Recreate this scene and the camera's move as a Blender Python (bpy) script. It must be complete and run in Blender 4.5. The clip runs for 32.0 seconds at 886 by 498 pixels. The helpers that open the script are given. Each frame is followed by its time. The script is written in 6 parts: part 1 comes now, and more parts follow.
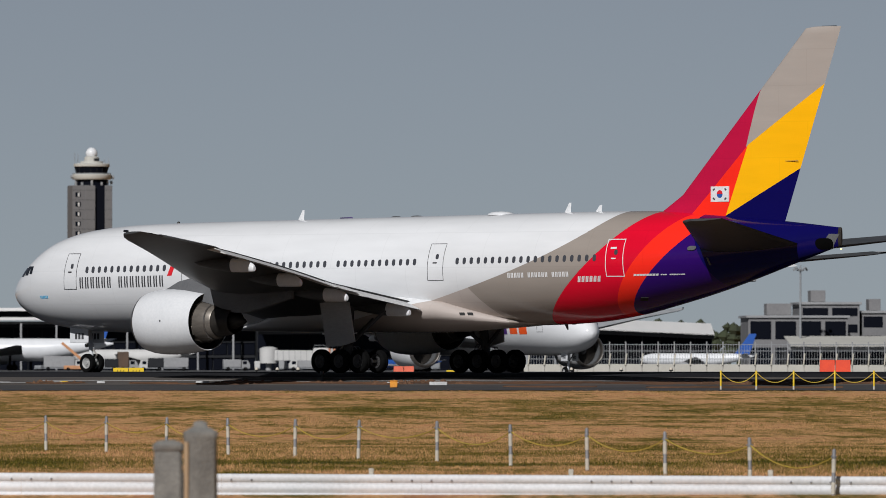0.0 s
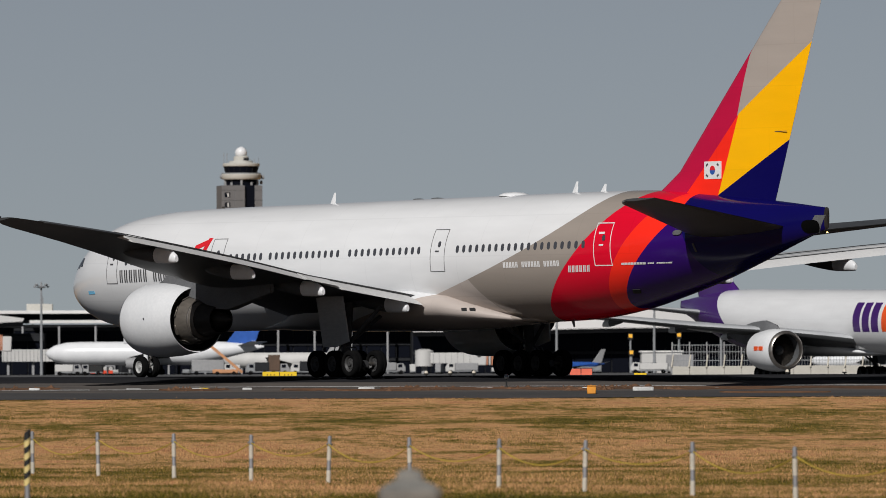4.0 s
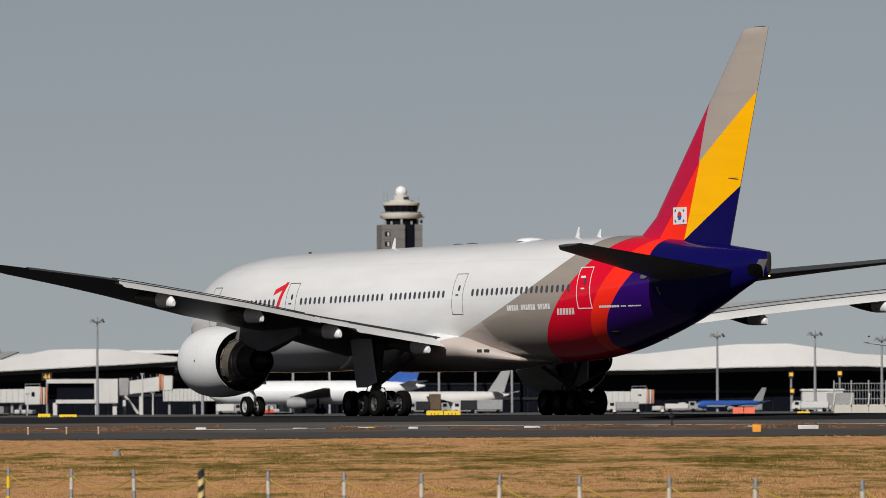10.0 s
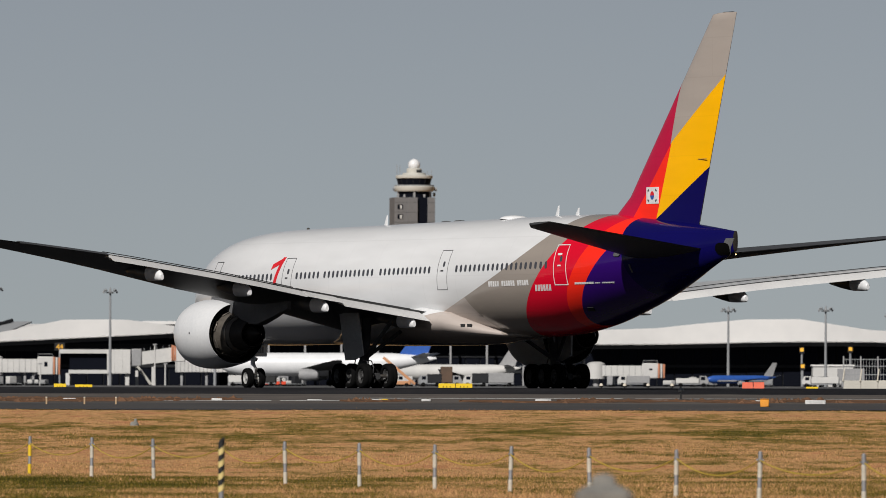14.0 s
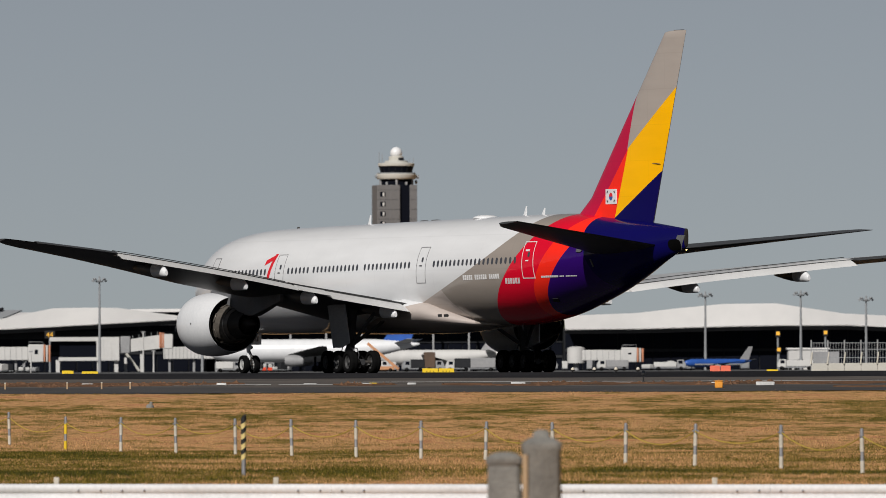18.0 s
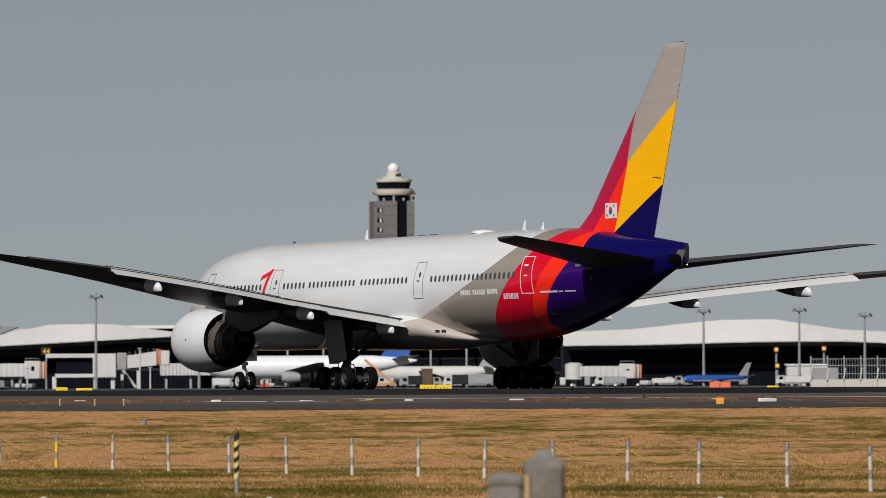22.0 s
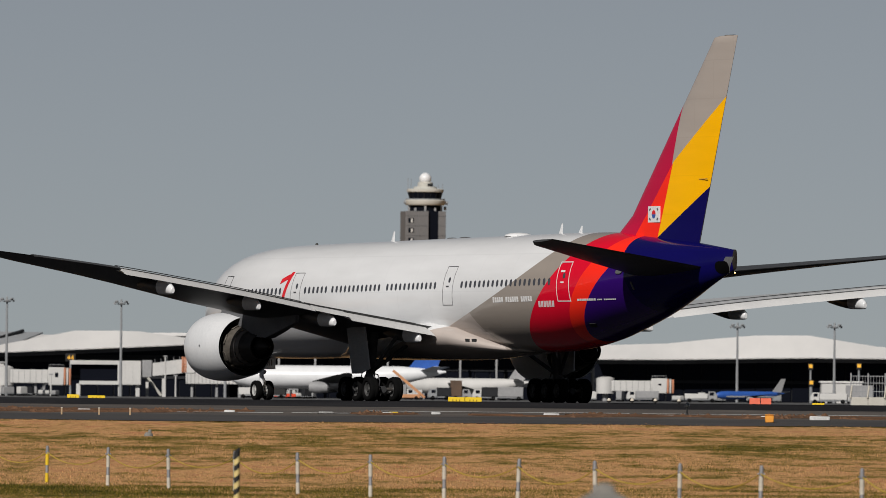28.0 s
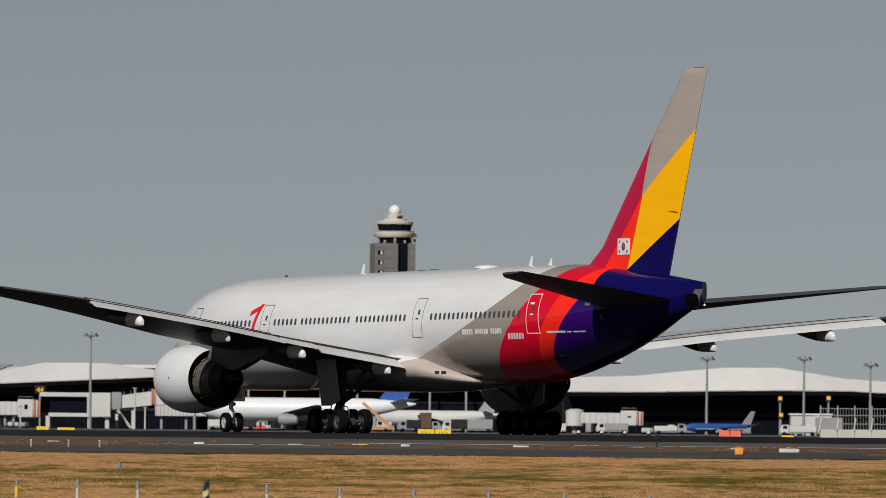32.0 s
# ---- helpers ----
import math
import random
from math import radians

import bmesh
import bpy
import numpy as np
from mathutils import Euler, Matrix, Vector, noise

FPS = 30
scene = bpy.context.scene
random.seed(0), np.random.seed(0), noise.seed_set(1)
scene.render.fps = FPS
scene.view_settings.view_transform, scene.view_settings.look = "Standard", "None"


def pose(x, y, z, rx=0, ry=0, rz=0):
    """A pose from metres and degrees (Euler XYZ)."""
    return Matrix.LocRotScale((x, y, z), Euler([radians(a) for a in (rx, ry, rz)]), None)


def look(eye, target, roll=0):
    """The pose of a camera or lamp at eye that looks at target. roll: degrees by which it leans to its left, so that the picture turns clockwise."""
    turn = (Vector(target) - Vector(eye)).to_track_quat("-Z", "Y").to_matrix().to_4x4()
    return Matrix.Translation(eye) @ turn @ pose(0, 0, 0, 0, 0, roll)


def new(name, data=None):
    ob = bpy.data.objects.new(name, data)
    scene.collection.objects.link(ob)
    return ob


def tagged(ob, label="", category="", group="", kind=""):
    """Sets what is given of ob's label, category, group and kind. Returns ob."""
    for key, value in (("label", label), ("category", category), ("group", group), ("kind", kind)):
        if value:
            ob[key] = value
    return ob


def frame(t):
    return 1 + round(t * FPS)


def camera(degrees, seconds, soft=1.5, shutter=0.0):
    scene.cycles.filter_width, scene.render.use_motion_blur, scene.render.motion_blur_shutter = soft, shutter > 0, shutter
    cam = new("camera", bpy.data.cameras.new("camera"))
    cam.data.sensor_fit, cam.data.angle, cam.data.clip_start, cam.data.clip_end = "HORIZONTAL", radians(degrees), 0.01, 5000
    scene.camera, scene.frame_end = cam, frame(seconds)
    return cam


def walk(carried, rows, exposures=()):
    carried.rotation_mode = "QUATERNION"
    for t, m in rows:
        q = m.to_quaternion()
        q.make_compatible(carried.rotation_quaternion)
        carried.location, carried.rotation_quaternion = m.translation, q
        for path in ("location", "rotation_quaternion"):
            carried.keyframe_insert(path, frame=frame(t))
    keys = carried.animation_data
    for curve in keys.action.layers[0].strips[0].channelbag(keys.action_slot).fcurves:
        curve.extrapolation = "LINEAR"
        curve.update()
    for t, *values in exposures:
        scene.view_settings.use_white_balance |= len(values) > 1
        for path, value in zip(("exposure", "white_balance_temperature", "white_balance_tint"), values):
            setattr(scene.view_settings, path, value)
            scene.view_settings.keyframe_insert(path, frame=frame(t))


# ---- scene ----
def camera_rows():
    return [
        (0.0, look((0.14, -61.64, 0.4), (16.799, 438.01, 5.932), 0.01)),
        (0.1, look((0.09, -57.88, 0.4), (16.669, 441.78, 5.986), 0.00)),
        (0.3, look((0.05, -50.35, 0.4), (16.416, 449.33, 6.094), -0.01)),
        (0.5, look((0.00, -42.82, 0.4), (16.165, 456.88, 6.202), -0.03)),
        (1.0, look((-0.22, -23.97, 0.4), (16.458, 475.73, 6.490), -0.02)),
        (1.5, look((-0.14, -5.16, 0.4), (15.817, 494.59, 6.676), 0.00)),
        (2.0, look((-0.26, 13.37, 0.4), (14.389, 513.17, 6.717), 0.04)),
        (2.5, look((0.03, 22.20, 0.4), (11.891, 522.07, 7.498), -0.10)),
        (3.0, look((0.15, 22.62, 0.4), (10.970, 522.51, 6.488), -0.20)),
        (3.5, look((0.46, 22.43, 0.4), (10.756, 522.32, 5.931), -0.23)),
        (5.5, look((0.32, 22.05, 0.4), (6.502, 522.01, 7.257), -0.18)),
        (6.0, look((0.30, 22.35, 0.4), (5.586, 522.33, 7.819), -0.22)),
        (6.5, look((0.26, 21.41, 0.4), (4.933, 521.39, 8.875), -0.15)),
        (7.0, look((0.24, 21.16, 0.4), (3.953, 521.14, 8.987), -0.17)),
        (7.5, look((0.22, 21.67, 0.4), (3.457, 521.66, 8.374), -0.20)),
        (8.0, look((0.21, 21.84, 0.4), (2.676, 521.83, 8.434), -0.22)),
        (8.5, look((0.19, 21.47, 0.4), (2.925, 521.46, 8.351), -0.32)),
        (9.0, look((0.18, 22.55, 0.4), (2.836, 522.55, 8.411), -0.26)),
        (9.5, look((0.16, 21.06, 0.4), (2.589, 521.05, 8.089), -0.33)),
        (10.0, look((0.15, 20.94, 0.4), (2.125, 520.94, 7.951), -0.31)),
        (10.5, look((0.14, 22.20, 0.4), (1.588, 522.20, 7.314), -0.33)),
        (11.0, look((0.13, 21.99, 0.4), (2.287, 521.98, 6.939), -0.25)),
        (11.5, look((0.13, 22.39, 0.4), (1.976, 522.38, 7.256), -0.26)),
        (12.0, look((0.12, 22.39, 0.4), (1.757, 522.39, 7.067), -0.17)),
        (12.5, look((0.12, 23.65, 0.4), (1.479, 523.65, 7.207), -0.12)),
        (13.0, look((0.12, 25.06, 0.4), (1.997, 525.06, 7.327), -0.05)),
        (13.5, look((0.11, 23.82, 0.4), (1.699, 523.82, 6.827), 0.02)),
        (14.0, look((0.06, 13.76, 0.4), (1.453, 513.76, 6.661), 0.11)),
        (14.5, look((0.00, 0.68, 0.4), (1.241, 500.67, 5.953), -0.00)),
        (16.5, look((-0.09, -21.64, 0.4), (1.613, 478.35, 6.001), -0.04)),
        (17.0, look((-0.14, -33.50, 0.4), (2.196, 466.50, 5.548), -0.12)),
        (17.5, look((-0.14, -34.95, 0.4), (2.397, 465.05, 5.753), -0.19)),
        (18.0, look((-0.14, -35.69, 0.4), (2.104, 464.31, 5.952), -0.23)),
        (18.5, look((-0.15, -35.92, 0.4), (2.258, 464.07, 6.487), -0.28)),
        (19.0, look((-0.14, -35.45, 0.4), (2.055, 464.55, 5.847), -0.51)),
        (19.5, look((-0.14, -34.60, 0.4), (0.010, 465.40, 6.169), -0.56)),
        (20.0, look((-0.14, -34.45, 0.4), (-0.241, 465.55, 7.032), -0.56)),
        (20.5, look((-0.14, -34.34, 0.4), (-0.460, 465.66, 6.325), -0.53)),
        (21.0, look((-0.14, -34.69, 0.4), (1.828, 465.31, 6.126), -0.61)),
        (21.5, look((-0.14, -34.50, 0.4), (2.167, 465.50, 6.360), -0.48)),
        (22.0, look((-0.12, -28.50, 0.4), (2.253, 471.50, 6.728), -0.27)),
        (22.5, look((-0.05, -11.50, 0.4), (1.330, 488.50, 6.761), -0.24)),
        (23.0, look((0.02, 4.50, 0.4), (0.242, 504.50, 6.861), -0.11)),
        (23.5, look((0.03, 7.30, 0.4), (0.313, 507.30, 6.794), -0.10)),
        (24.0, look((0.03, 7.78, 0.4), (0.598, 507.77, 5.489), -0.04)),
        (24.5, look((0.03, 7.09, 0.4), (0.365, 507.09, 6.428), 0.06)),
        (26.5, look((0.03, 7.28, 0.4), (0.354, 507.28, 6.687), 0.32)),
        (27.0, look((0.03, 7.64, 0.4), (0.463, 507.64, 6.861), 0.43)),
        (27.5, look((0.03, 7.24, 0.4), (0.857, 507.24, 6.934), 0.50)),
        (28.0, look((0.03, 6.79, 0.4), (0.921, 506.78, 7.302), 0.54)),
        (28.5, look((0.03, 7.01, 0.4), (1.257, 507.01, 7.644), 0.59)),
        (29.0, look((0.03, 6.92, 0.4), (1.502, 506.92, 8.013), 0.61)),
        (29.5, look((0.03, 6.63, 0.4), (1.619, 506.63, 8.434), 0.65)),
        (30.0, look((0.03, 7.26, 0.4), (1.644, 507.26, 8.751), 0.63)),
        (30.5, look((0.03, 6.93, 0.4), (3.210, 506.92, 8.647), 0.59)),
        (31.0, look((0.03, 7.18, 0.4), (3.017, 507.17, 8.812), 0.57)),
        (31.5, look((0.03, 6.68, 0.4), (2.856, 506.67, 8.750), 0.49)),
        (32.0, look((0.03, 6.87, 0.4), (2.348, 506.87, 8.842), 0.56)),
    ]


cam = camera(4.811, 32.0, soft=0.75)
cam.data.dof.use_dof, cam.data.dof.focus_distance, cam.data.dof.aperture_fstop = True, 555.0, 4.2
walk(cam, camera_rows(), ((0.0, -0.18, 6120, 10), (1.0, -0.12, 6130, 10), (2.0, -0.16, 6290, 10), (3.0, -0.15, 6320, 10), (6.0, -0.1, 6420, 10), (8.0, 0.03, 6500, 10), (12.0, 0.04, 6500, 10), (17.0, -0.02, 6450, 10), (24.0, -0.03, 6450, 10), (27.0, -0.08, 6500, 10), (32.0, -0.1, 6500, 10)))

# ---- light ----
SUN_TO = Vector((-0.34, -0.855, 0.68)).normalized()
world = bpy.data.worlds.new("world")
scene.world = world
world.use_nodes = True
wn, wl = world.node_tree.nodes, world.node_tree.links
sky = wn.new("ShaderNodeTexSky")
sky.sky_type = "NISHITA"
sky.sun_disc = False
sky.sun_elevation = math.asin(SUN_TO.z)
sky.sun_rotation = math.atan2(SUN_TO.x, SUN_TO.y)
sky.air_density, sky.dust_density, sky.ozone_density = 0.35, 0.06, 1.2
tint = wn.new("ShaderNodeMix")
tint.data_type, tint.blend_type = "RGBA", "MULTIPLY"
tint.inputs["Factor"].default_value = 1.0
tint.inputs["B"].default_value = (0.745, 0.735, 0.71, 1)
haze = wn.new("ShaderNodeHueSaturation")
haze.inputs["Saturation"].default_value = 0.45
wl.new(sky.outputs["Color"], haze.inputs["Color"])
wl.new(haze.outputs["Color"], tint.inputs["A"])
wl.new(tint.outputs["Result"], wn["Background"].inputs["Color"])
wn["Background"].inputs["Strength"].default_value = 0.0485
sun = new("sun", bpy.data.lights.new("sun", "SUN"))
sun.data.energy, sun.data.angle, sun.data.color = 4.5, radians(0.53), (1.0, 0.96, 0.915)
sun.matrix_world = look(SUN_TO * 100, (0, 0, 0))


# ---- materials ----
def nodes_of(name):
    m = bpy.data.materials.new(name)
    m.use_nodes = True
    return m, m.node_tree.nodes, m.node_tree.links, m.node_tree.nodes["Principled BSDF"]


def rgba(c):
    return (c[0], c[1], c[2], 1.0)


def surface(name, color, color2=None, rough=0.5, metal=0.0, scale=1.0, bump=0.0, fine=12.0, spread=0.25, stretch=(1, 1, 1), coat=0.0, random_amount=0.0, spec=0.3):
    """Two-scale noise over object space: broad stains and fine grain, with relief."""
    m, n, l, b = nodes_of(name)
    co = n.new("ShaderNodeTexCoord")
    mp = n.new("ShaderNodeMapping")
    mp.inputs["Scale"].default_value = stretch
    l.new(co.outputs["Object"], mp.inputs["Vector"])
    broad, grain = n.new("ShaderNodeTexNoise"), n.new("ShaderNodeTexNoise")
    broad.inputs["Scale"].default_value, broad.inputs["Detail"].default_value = scale, 5
    grain.inputs["Scale"].default_value, grain.inputs["Detail"].default_value = scale * fine, 4
    for t in (broad, grain):
        l.new(mp.outputs["Vector"], t.inputs["Vector"])
    c2 = color2 or [v * (1 - spread) for v in color]
    ramp = n.new("ShaderNodeValToRGB")
    ramp.color_ramp.elements[0].position, ramp.color_ramp.elements[1].position = 0.36, 0.66
    ramp.color_ramp.elements[0].color, ramp.color_ramp.elements[1].color = rgba(color), rgba(c2)
    add = n.new("ShaderNodeMath")
    add.operation = "MULTIPLY_ADD"
    add.inputs[1].default_value, add.inputs[2].default_value = 0.45, 0.0
    l.new(grain.outputs["Fac"], add.inputs[0])
    mix = n.new("ShaderNodeMath")
    mix.operation = "MULTIPLY_ADD"
    mix.inputs[1].default_value = 0.55
    l.new(broad.outputs["Fac"], mix.inputs[0])
    l.new(add.outputs[0], mix.inputs[2])
    l.new(mix.outputs[0], ramp.inputs["Fac"])
    out = ramp.outputs["Color"]
    if random_amount:
        info = n.new("ShaderNodeObjectInfo")
        hsv = n.new("ShaderNodeHueSaturation")
        rng = n.new("ShaderNodeMapRange")
        rng.inputs["To Min"].default_value, rng.inputs["To Max"].default_value = 1 - random_amount, 1 + random_amount
        l.new(info.outputs["Random"], rng.inputs["Value"])
        l.new(rng.outputs[0], hsv.inputs["Value"])
        l.new(out, hsv.inputs["Color"])
        out = hsv.outputs["Color"]
    l.new(out, b.inputs["Base Color"])
    b.inputs["Roughness"].default_value, b.inputs["Metallic"].default_value = rough, metal
    b.inputs["Coat Weight"].default_value, b.inputs["Specular IOR Level"].default_value = coat, spec
    if bump:
        bp = n.new("ShaderNodeBump")
        bp.inputs["Strength"].default_value, bp.inputs["Distance"].default_value = bump, 0.05
        l.new(grain.outputs["Fac"], bp.inputs["Height"])
        l.new(bp.outputs["Normal"], b.inputs["Normal"])
    return m


WHITE = (0.69, 0.695, 0.70)
# the paler second tone puts stronger sunlight on the fairing into the taupe
TAUPE, TAUPE_LIT = (0.30, 0.262, 0.228), (0.45, 0.395, 0.36)
FIN_TAUPE, FIN_CRIMSON = (0.37, 0.325, 0.29), (0.48, 0.008, 0.05)
CRIMSON, SCARLET = (0.66, 0.004, 0.024), (0.92, 0.026, 0.012)
YELLOW, PURPLE, NAVY = (0.94, 0.46, 0.002), (0.027, 0.0035, 0.125), (0.004, 0.003, 0.074)


def livery(name, base, bands, gloss=0.26):
    """Paint in bands. Each band: colour, and edges (k, c0, c1, c2, sign): sign * (a - c0 - c1*b - c2*b*b) > 0 for all of them,
    with a, b the station aft of the nose and the height (k = 0), or the two swapped (k = 1)."""
    m, n, l, b = nodes_of(name)
    co = n.new("ShaderNodeTexCoord")
    sep = n.new("ShaderNodeSeparateXYZ")
    l.new(co.outputs["Object"], sep.inputs[0])

    def math_node(op, *vals):
        nd = n.new("ShaderNodeMath")
        nd.operation = op
        for k, v in enumerate(vals):
            if isinstance(v, (int, float)):
                nd.inputs[k].default_value = v
            else:
                l.new(v, nd.inputs[k])
        return nd.outputs[0]

    station = math_node("SUBTRACT", 31.77, sep.outputs["X"])
    height = sep.outputs["Z"]
    rgb = n.new("ShaderNodeRGB")
    rgb.outputs[0].default_value = rgba(base)
    col = rgb.outputs[0]
    for color, edges in bands:
        fac = None
        for k, c0, c1, c2, sign in edges:
            a, q = (station, height) if k == 0 else (height, station)
            poly = math_node("MULTIPLY_ADD", math_node("MULTIPLY_ADD", q, c2, c1), q, c0)
            diff = math_node("SUBTRACT", a, poly) if sign > 0 else math_node("SUBTRACT", poly, a)
            edge = math_node("GREATER_THAN", diff, 0.0)
            fac = edge if fac is None else math_node("MULTIPLY", fac, edge)
        mix = n.new("ShaderNodeMix")
        mix.data_type = "RGBA"
        l.new(fac, mix.inputs["Factor"])
        l.new(col, mix.inputs["A"])
        mix.inputs["B"].default_value = rgba(color)
        col = mix.outputs["Result"]
    # dust and streaks along the skin
    mp = n.new("ShaderNodeMapping")
    mp.inputs["Scale"].default_value = (0.25, 1.0, 1.6)
    l.new(co.outputs["Object"], mp.inputs["Vector"])
    dust = n.new("ShaderNodeTexNoise")
    dust.inputs["Scale"].default_value, dust.inputs["Detail"].default_value = 0.9, 7
    l.new(mp.outputs["Vector"], dust.inputs["Vector"])
    rng = n.new("ShaderNodeMapRange")
    rng.inputs["To Min"].default_value, rng.inputs["To Max"].default_value = 0.86, 1.06
    l.new(dust.outputs["Fac"], rng.inputs["Value"])
    hsv = n.new("ShaderNodeHueSaturation")
    l.new(col, hsv.inputs["Color"])
    l.new(rng.outputs[0], hsv.inputs["Value"])
    b.inputs["Roughness"].default_value, b.inputs["Specular IOR Level"].default_value = 0.14, gloss
    # skin panels: faint seams and waviness
    brick = n.new("ShaderNodeTexBrick")
    brick.inputs["Scale"].default_value, brick.inputs["Mortar Size"].default_value = 0.13, 0.003
    brick.inputs["Color1"].default_value = brick.inputs["Color2"].default_value = (1, 1, 1, 1)
    brick.inputs["Mortar"].default_value = (0, 0, 0, 1)
    comb = n.new("ShaderNodeCombineXYZ")
    l.new(sep.outputs["X"], comb.inputs[0])
    l.new(sep.outputs["Z"], comb.inputs[1])
    l.new(comb.outputs[0], brick.inputs["Vector"])
    seam = n.new("ShaderNodeMix")
    seam.data_type, seam.blend_type = "RGBA", "MULTIPLY"
    seam.inputs["Factor"].default_value = 0.05
    l.new(hsv.outputs["Color"], seam.inputs["A"])
    l.new(brick.outputs["Color"], seam.inputs["B"])
    l.new(seam.outputs["Result"], b.inputs["Base Color"])
    bp = n.new("ShaderNodeBump")
    bp.inputs["Strength"].default_value, bp.inputs["Distance"].default_value = 0.06, 0.01
    l.new(brick.outputs["Color"], bp.inputs["Height"])
    l.new(bp.outputs["Normal"], b.inputs["Normal"])
    return m


def glass(name, color=(0.01, 0.012, 0.015), rough=0.06, spec=0.6):
    m, n, l, b = nodes_of(name)
    b.inputs["Base Color"].default_value = rgba(color)
    b.inputs["Roughness"].default_value = rough
    b.inputs["Specular IOR Level"].default_value = spec
    return m


def glow(name, color, strength):
    m, n, l, b = nodes_of(name)
    b.inputs["Base Color"].default_value = rgba(color)
    b.inputs["Emission Color"].default_value = rgba(color)
    b.inputs["Emission Strength"].default_value = strength
    return m


BODY_BANDS = [
    (TAUPE, [(0, 10.3959, 7.8776, -0.4092, 1)]),
    # belly wedge: taupe brightened where the fairing facet catches more sun
    (TAUPE_LIT, [(0, 10.3959, 7.8776, -0.4092, 1), (1, 43.9, -1.025, 0.0, -1)]),
    (CRIMSON, [(0, 38.6645, 1.6098, -0.0303, 1)]),
    (SCARLET, [(0, 45.7678, 0.6111, 0.0254, 1)]),
    (PURPLE, [(0, 44.9992, 1.1392, 0.0054, 1)]),
    (NAVY, [(0, 57.4, -0.45, 0.0, 1)]),
]
FIN_BANDS = [
    (FIN_CRIMSON, [(0, 52.96, 0.284, 0.0, -1)]),
    (YELLOW, [(1, -22.3, 0.611, 0.0, -1), (0, 51.6, 0.403, 0.0, 1)]),
    (SCARLET, [(0, 43.5, 1.0652, 0.0, 1), (0, 51.6, 0.403, 0.0, -1), (1, -22.3, 0.611, 0.0, -1)]),
    (NAVY, [(1, -18.66, 0.493, 0.0, -1), (0, 51.6, 0.403, 0.0, 1)]),
]
M_BODY = livery("airliner_paint", WHITE, BODY_BANDS)
M_FIN = livery("fin_paint", FIN_TAUPE, FIN_BANDS, 0.06)
FREIGHT_PURPLE = (0.055, 0.015, 0.14)
M_FREIGHT = livery("freighter_paint", WHITE, [(FREIGHT_PURPLE, [(0, 40.0, 1.35, 0.0, 1)])])
M_FREIGHT_FIN = livery("freighter_fin_paint", FREIGHT_PURPLE, [])
M_WHITE = surface("white_gloss_paint", WHITE, (0.60, 0.61, 0.62), 0.3, scale=0.5, fine=14)
# near black: the shade under wings and tailplanes put into the colour
M_WING_SHADED = surface("wing_paint_shade_dark", (0.062, 0.064, 0.066), (0.04, 0.042, 0.044), 0.42, scale=0.6, fine=20, stretch=(0.3, 1, 1), spec=0.27)
M_PYLON = surface("dark_pylon_paint", (0.15, 0.153, 0.158), (0.10, 0.102, 0.106), 0.55, scale=0.8, fine=16, spec=0.2)
# black stands for the shaded inside of the tail exhaust
M_BORE = surface("bore_shade_black", (0.004, 0.004, 0.004), None, 0.95, spec=0.0)
# the wing grey without that shade put in
M_WING_TOP = surface("wing_paint_unshaded", (0.40, 0.41, 0.42), (0.30, 0.31, 0.32), 0.5, scale=0.6, fine=20, stretch=(0.3, 1, 1), spec=0.2)
M_FLAP = surface("flap_paint", (0.60, 0.60, 0.59), (0.50, 0.50, 0.50), 0.45, scale=0.7, fine=18, stretch=(0.3, 1, 1), spec=0.25)
M_GREY = surface("grey_paint", (0.12, 0.123, 0.126), (0.07, 0.073, 0.076), 0.6, scale=1.5, spec=0.15)
M_METAL = surface("bare_metal", (0.45, 0.43, 0.40), (0.26, 0.22, 0.19), 0.34, 0.9, scale=2.0, stretch=(0.4, 2, 2))
M_CORE = surface("heat_stained_metal", (0.05, 0.044, 0.038), (0.02, 0.018, 0.016), 0.5, 0.5, scale=2.0)
M_CORE_COWL = surface("scorched_core_metal", (0.23, 0.205, 0.175), (0.13, 0.115, 0.10), 0.42, 0.55, scale=2.5, stretch=(0.5, 2, 2))
M_DARK = surface("dark_recess", (0.012, 0.012, 0.013), (0.02, 0.02, 0.02), 0.7)
M_TYRE = surface("tyre_rubber", (0.005, 0.005, 0.0053), (0.009, 0.009, 0.0088), 0.95, scale=3, spec=0.0)
M_RIM = surface("wheel_rim", (0.075, 0.075, 0.075), (0.035, 0.034, 0.033), 0.55, 0.2, scale=5)
M_NOSE_RIM = surface("white_wheel_rim", (0.42, 0.42, 0.41), (0.25, 0.25, 0.24), 0.5, scale=5)
M_GEAR = surface("dark_gear_paint", (0.055, 0.056, 0.058), (0.028, 0.028, 0.029), 0.6, scale=1.5, spec=0.15)
M_GLASS = glass("cockpit_glass")
M_WINDOW = glass("cabin_window_glass", (0.055, 0.057, 0.066), 0.2)
M_RED = surface("red_lettering", (0.70, 0.02, 0.03), None, 0.35)
M_ORANGE_MARK = surface("orange_lettering", (0.85, 0.10, 0.015), None, 0.35)
M_LETTER = surface("dark_grey_lettering", (0.07, 0.07, 0.075), None, 0.4)
M_LETTER_WHITE = surface("white_lettering", (0.75, 0.75, 0.75), None, 0.4)
M_PURPLE = surface("purple_lettering", FREIGHT_PURPLE, None, 0.35)
M_BLUE = surface("blue_paint", (0.03, 0.10, 0.38), None, 0.35)
M_CYAN = surface("pale_blue_lettering", (0.12, 0.48, 0.75), None, 0.4)
M_LAMP_AMBER = glow("tail_lamp", (1.0, 0.6, 0.2), 4.0)


